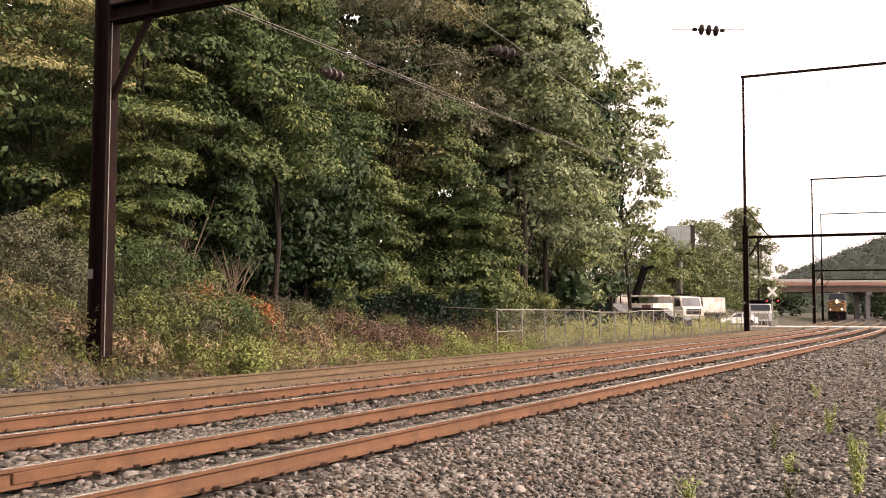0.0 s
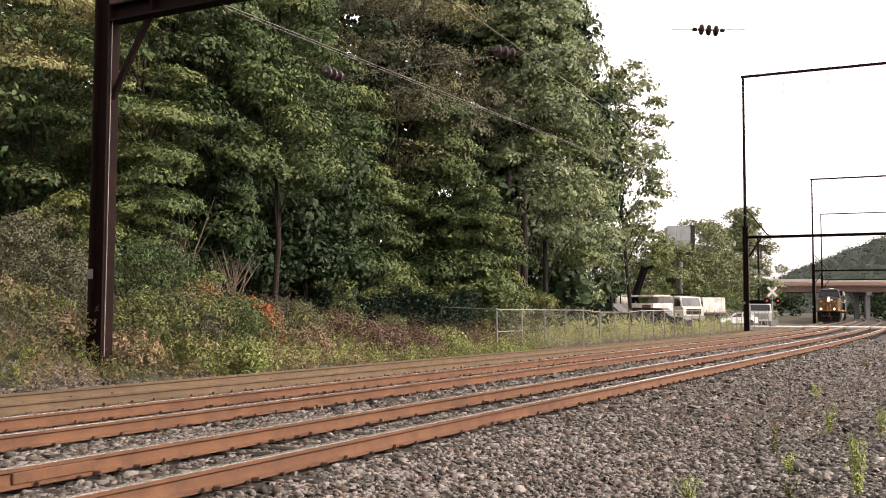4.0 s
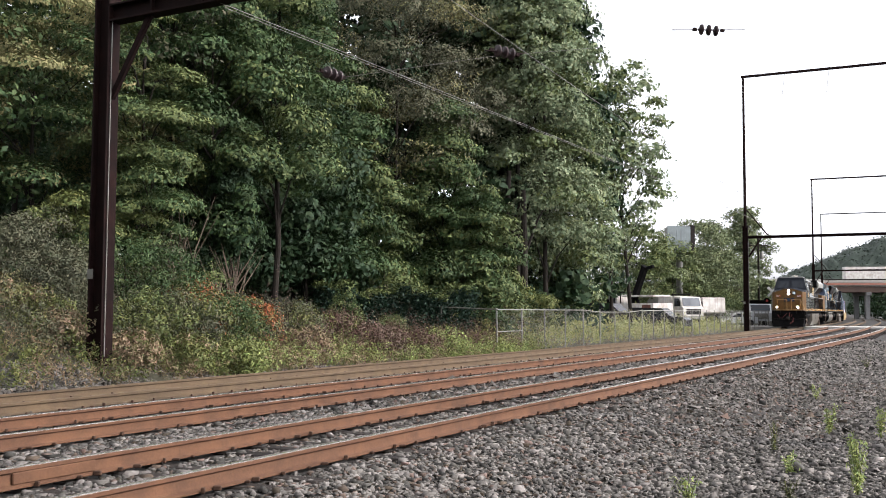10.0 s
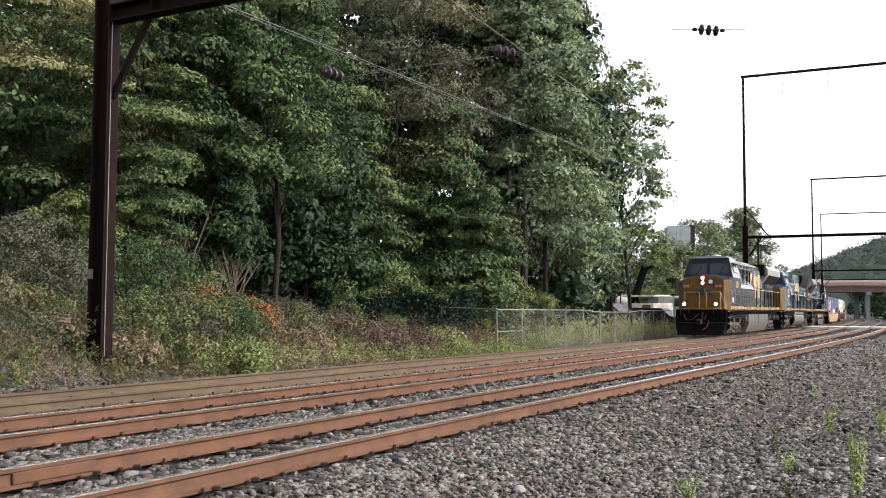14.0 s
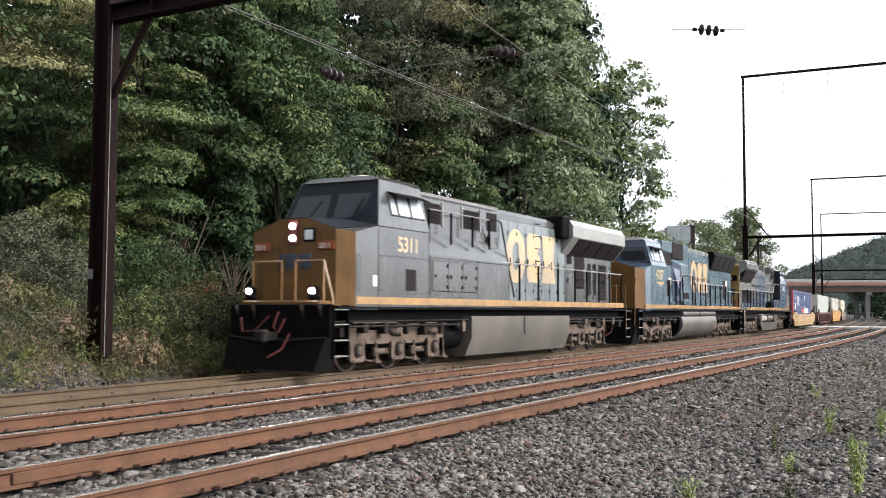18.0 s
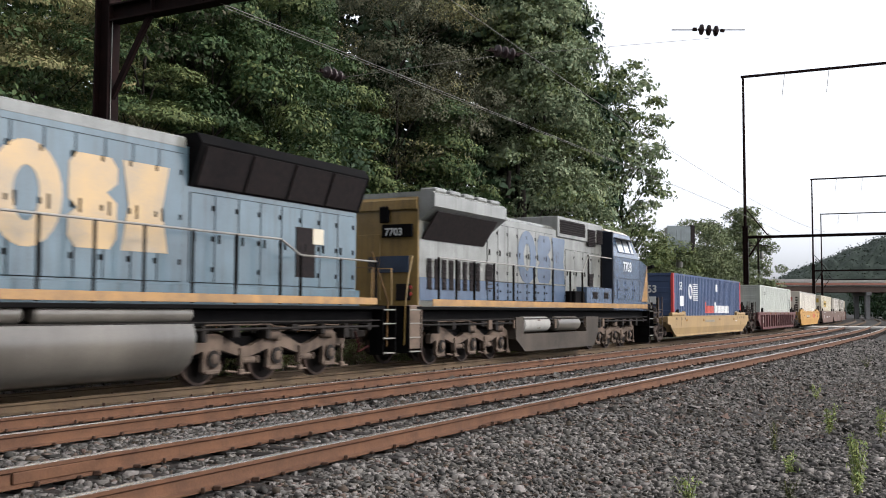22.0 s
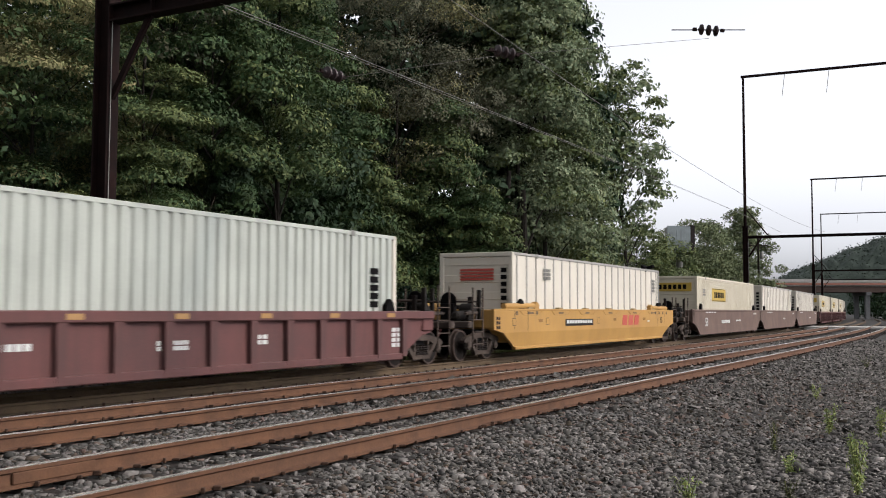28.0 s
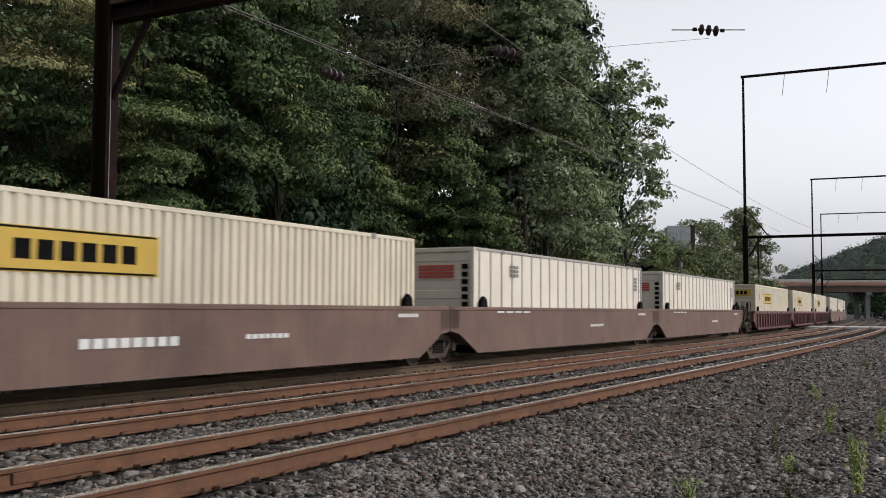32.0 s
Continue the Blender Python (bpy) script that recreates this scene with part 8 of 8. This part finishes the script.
def work_truck(px, depth, rot, label, kind):
    x, y = place(px, depth)
    c = thing("work_truck", label, "truck", m=Matrix.Translation((x, y, on_ground(x, y))) @ pose(0, 0, 0, 0, 0, rot))
    part("chassis", Kit().box(-3.4, 3.2, -0.45, 0.45, 0.55, 0.85, 0.03), M["black"], c)
    part("cab", Kit().prism([(1.7, 0.7), (3.5, 0.7), (3.5, 1.5), (3.2, 1.65), (2.95, 2.55), (1.75, 2.6)], -1.1, 1.1), M["car_white"], c)
    part("windscreen", Kit().prism([(3.24, 1.68), (3.27, 1.69), (3.03, 2.45), (3.0, 2.45)], -0.95, 0.95), M["glass"], c)
    for sy in (-1, 1):
        part("side_window", Kit().prism([(2.0, 1.65), (3.0, 1.65), (2.8, 2.4), (2.0, 2.42)], sy * 1.09, sy * 1.112), M["glass"], c)
    for sy in (-1, 1):
        part("mirror", Kit().box(2.9, 3.0, sy * 1.12, sy * 1.38, 1.7, 2.15, 0.02), M["black"], c)
        part("side_step", Kit().box(1.8, 2.9, sy * 1.02, sy * 1.18, 0.45, 0.66, 0.02), M["black"], c)
        part("wheel_arch", Kit().box(-2.9, -0.5, sy * 1.0, sy * 1.19, 0.86, 1.08, 0.03), M["black"], c)
        part("tool_locker", Kit().box(-3.1 if kind != "tank" else -3.3, -1.9, sy * 1.08, sy * 1.21, 1.12, 1.62, 0.02), M["rust_body"], c, "rusty brown tool locker")
    part("cab_grille", Kit().box(3.48, 3.53, -0.8, 0.8, 0.9, 1.4, 0.02), M["black"], c)
    for y0 in (-0.9, 0.9):
        part("rack_post", Kit().box(1.45, 1.55, y0 - 0.05, y0 + 0.05, 0.85, 2.85, 0.01), M["black"], c)
    part("rack_bar", Kit().box(1.45, 1.55, -1.0, 1.0, 2.75, 2.85, 0.01), M["black"], c)
    part("bumper", Kit().box(3.45, 3.65, -1.15, 1.15, 0.5, 0.8, 0.03), M["galv"], c)
    if kind == "boom":
        part("body_bin", Kit().box(-3.4, 1.5, -1.15, 1.15, 0.85, 1.75, 0.03), M["car_white"], c)
        for i in range(4):
            part("bin_door", Kit().box(-3.2 + i * 1.15, -2.2 + i * 1.15, 1.15, 1.17, 1.0, 1.65, 0.01), M["car_white"], c)
        part("turntable", Kit().lathe([(0.5, 0), (0.45, 0.4)], (0.6, 0, 1.75), "z", 14), M["black"], c)
        b = part("boom_arm", Kit().box(-0.26, 0.26, -0.24, 0.24, 0, 3.8, 0.03), M["black"], c, "dark folded boom arm")
        b.matrix_basis = pose(0.8, 0, 1.8, 0, -28, 0)
        b = part("boom_arm", Kit().box(-0.13, 0.13, -0.13, 0.13, 0, 1.3, 0.03), M["black"], c, "dark folded boom arm")
        b.matrix_basis = pose(-0.85, 0, 4.9, 0, -80, 0)
        part("crane_rack", Kit().box(-3.2, 1.2, -1.0, 1.0, 2.35, 2.5, 0.03), M["car_white"], c)
    elif kind == "tank":
        part("tank_body", Kit().lathe([(0.7, 0), (0.95, 0.15), (0.95, 2.2), (0.7, 2.4)], (-3.3, 0, 1.75), "x", 18), M["galv"], c, "dull grey tank")
        part("box_body", Kit().box(-0.8, 1.5, -1.15, 1.15, 0.85, 2.65, 0.05), M["car_white"], c)
    else:
        b = part("tilted_body", Kit().box(-2.6, 2.0, -1.2, 1.2, 0, 1.5, 0.08), M["car_white"], c, "white body with rounded edges")
        b.matrix_basis = pose(-0.9, 0, 0.95, 0, 5, 0)
    for wx in (-2.2, -1.1, 2.6):
        for sy in (-1, 1):
            road_wheel(c, wx, sy * 0.98, 0.5, 0.3)


work_truck(1130, 91, 118, "white utility truck with a dark raised boom", "boom")
work_truck(1190, 95, -70, "white service truck with a grey tank", "tank")
work_truck(1236, 98, 100, "white box truck with rounded body", "box")


def dump_truck():
    x, y = place(1339, 108)
    c = thing("dump_truck", "dark dump truck facing the railway beyond the fence", "truck", m=Matrix.Translation((x, y, on_ground(x, y))) @ pose(0, 0, 0, 0, 0, -100))
    part("cab", Kit().prism([(1.2, 0.7), (3.6, 0.7), (3.6, 1.6), (2.6, 1.75), (2.3, 2.5), (1.2, 2.55)], -1.15, 1.15), M["car_silver"], c)
    part("windscreen", Kit().prism([(2.62, 1.78), (2.66, 1.79), (2.37, 2.44), (2.33, 2.44)], -1.0, 1.0), M["glass"], c)
    part("grille", Kit().box(3.58, 3.64, -0.7, 0.7, 0.9, 1.5, 0.02), M["galv"], c)
    k = Kit()
    solid(k, [(-3.2, -1.1, 1.1), (1.1, -1.1, 1.1), (1.1, 1.1, 1.1), (-3.2, 1.1, 1.1)], [(-3.4, -1.25, 2.9), (1.2, -1.25, 2.9), (1.2, 1.25, 2.9), (-3.4, 1.25, 2.9)])
    part("dump_body", k, M["black"], c)
    part("cab_guard", Kit().box(1.1, 2.4, -1.25, 1.25, 2.8, 2.95, 0.03), M["black"], c)
    for wx in (-2.3, -1.2, 2.6):
        for sy in (-1, 1):
            road_wheel(c, wx, sy * 1.0, 0.52, 0.3)


dump_truck()


# crossing sign
def crossing_sign(px, depth):
    x, y = place(px, depth)
    c = thing("crossing_sign", "white crossbuck sign on a post at the road crossing", "road sign", m=Matrix.Translation((x, y, on_ground(x, y))))
    part("post", Kit().tube([(0, 0, 0), (0, 0, 4.3)], 0.06, 8), M["handrail"], c)
    for r in (45, -45):
        b = part("sign_blade", Kit().box(-0.62, 0.62, -0.015, 0.0 if r > 0 else -0.004, -0.115, 0.115, 0.004), M["lettering"], c, "white reflective blade")
        b.matrix_basis = pose(0, -0.07 - (0.012 if r > 0 else 0), 3.8, 0, r, 0)
    part("lamp_arm", Kit().box(-0.7, 0.7, -0.05, 0.0, 2.85, 2.95, 0.01), M["black"], c)
    for e in (-0.55, 0.55):
        l = part("lamp_hood", Kit().lathe([(0.3, 0), (0.3, 0.03), (0.14, 0.05), (0.14, 0.2)], (e, -0.1, 2.9), "y", 14), M["black"], c)
        part("red_lens", Kit().lathe([(0.12, 0), (0.12, 0.02)], (e, -0.125, 2.9), "y", 12), M["red"], l)
    part("base_case", Kit().box(-0.25, 0.25, -0.2, 0.2, 0, 0.9, 0.03), M["galv"], c)


crossing_sign(1366, 98)
crossing_sign(1700, 96)


def utility_pole(px, depth, h, label):
    x, y = place(px, depth)
    c = thing("utility_pole", label, "utility pole", m=Matrix.Translation((x, y, on_ground(x, y))))
    part("pole", Kit().tube([(0, 0, -0.2), (0, 0, h)], [0.16, 0.11], 8), M["bark"], c)
    part("crossarm", Kit().box(-1.1, 1.1, -0.06, 0.06, h - 0.9, h - 0.78, 0.01), M["bark"], c)
    part("transformer", Kit().lathe([(0.2, 0), (0.22, 0.05), (0.22, 0.75), (0.2, 0.8)], (0.38, 0, h - 2.4), "z", 12), M["galv"], c)
    for e in (-0.9, 0, 0.9):
        part("pin_insulator", Kit().lathe([(0.03, 0), (0.06, 0.06), (0.02, 0.14)], (e, 0, h - 0.78), "z", 8), M["porcelain"], c)


utility_pole(1343, 112, 10.0, "wooden utility pole with a grey transformer")


M["board_grey"] = mat("weathered_blue_grey_board", (0.15, 0.17, 0.175), (0.10, 0.115, 0.12), 0.7, 0, 1.2, 0.7, 0.05, streak=0.3)


def billboard():
    x, y = place(1203, 106)
    z = on_ground(x, y)
    c = thing("billboard", "weathered grey back of a roadside billboard", "billboard", m=Matrix.Translation((x, y, z - 0.45)) @ pose(0, 0, 0, 0, 0, 12))
    part("post", Kit().tube([(0, 0, 0), (0, 0, 8.5)], 0.35, 12), M["galv"], c)
    for i in range(5):
        part("panel", Kit().box(-1.6 + i * 0.54, -1.07 + i * 0.54, -0.5, -0.4, 7.9, 10.7, 0.01), M["board_grey"], c)
    part("panel", Kit().box(1.12, 1.62, -0.46, 0.9, 7.8, 10.8, 0.01), M["grille"], c, "dark side panel")
    part("catwalk", Kit().box(-1.8, 1.4, -0.9, -0.4, 7.75, 7.85, 0.01), M["black"], c)
    for e in (-1.2, 0, 0.9):
        part("frame_beam", Kit().box(e - 0.08, e + 0.08, -0.4, 0.9, 7.8, 10.6, 0.01), M["galv"], c)


billboard()


# rail lorry on the bridge
def bridge_lorry():
    c = thing("semi_trailer_truck", "white box semi-trailer truck crossing the road bridge", "truck")
    part("trailer", Kit().box(-6.6, 5.2, -1.28, 1.28, 1.25, 4.1, 0.06), M["car_white"], c)
    part("tractor_cab", Kit().prism([(5.5, 0.8), (8.4, 0.8), (8.4, 1.9), (7.4, 2.1), (7.1, 3.2), (6.6, 3.7), (5.6, 3.8)], -1.2, 1.2), M["car_silver"], c)
    part("windscreen", Kit().prism([(7.43, 2.15), (7.47, 2.15), (7.17, 3.1), (7.13, 3.1)], -1.05, 1.05), M["glass"], c)
    part("chassis", Kit().box(-6.4, 8.0, -0.5, 0.5, 0.8, 1.2, 0.03), M["black"], c)
    for wx in (-5.6, -4.4, 4.8, 6.0, 7.8):
        for sy in (-1, 1):
            road_wheel(c, wx, sy * 1.05, 0.52, 0.32)
    return c


LORRY = bridge_lorry()


def lorry_pose(t):
    x = 9.3 + 14.4 * (t - 9.5)
    return bridge.matrix_basis @ pose(x, 3.0, 7.76)


# ---------- motion of the train ----------
def motions():
    times = [i * 0.5 for i in range(65)]
    for ob, a, half in TRAIN:
        walk(ob, [(t, car_pose(a, half, t)) for t in times])
    walk(LORRY, [(t, lorry_pose(t)) for t in times])
    spin = [i / 30.0 for i in range(961)]
    for w, x, r in WHEELS:
        rows = [(t, Matrix.Translation((x, 0, r)) @ Matrix.Rotation((155.7972 - front_s(t)) / r, 4, "Y")) for t in spin]
        walk(w, rows)


motions()
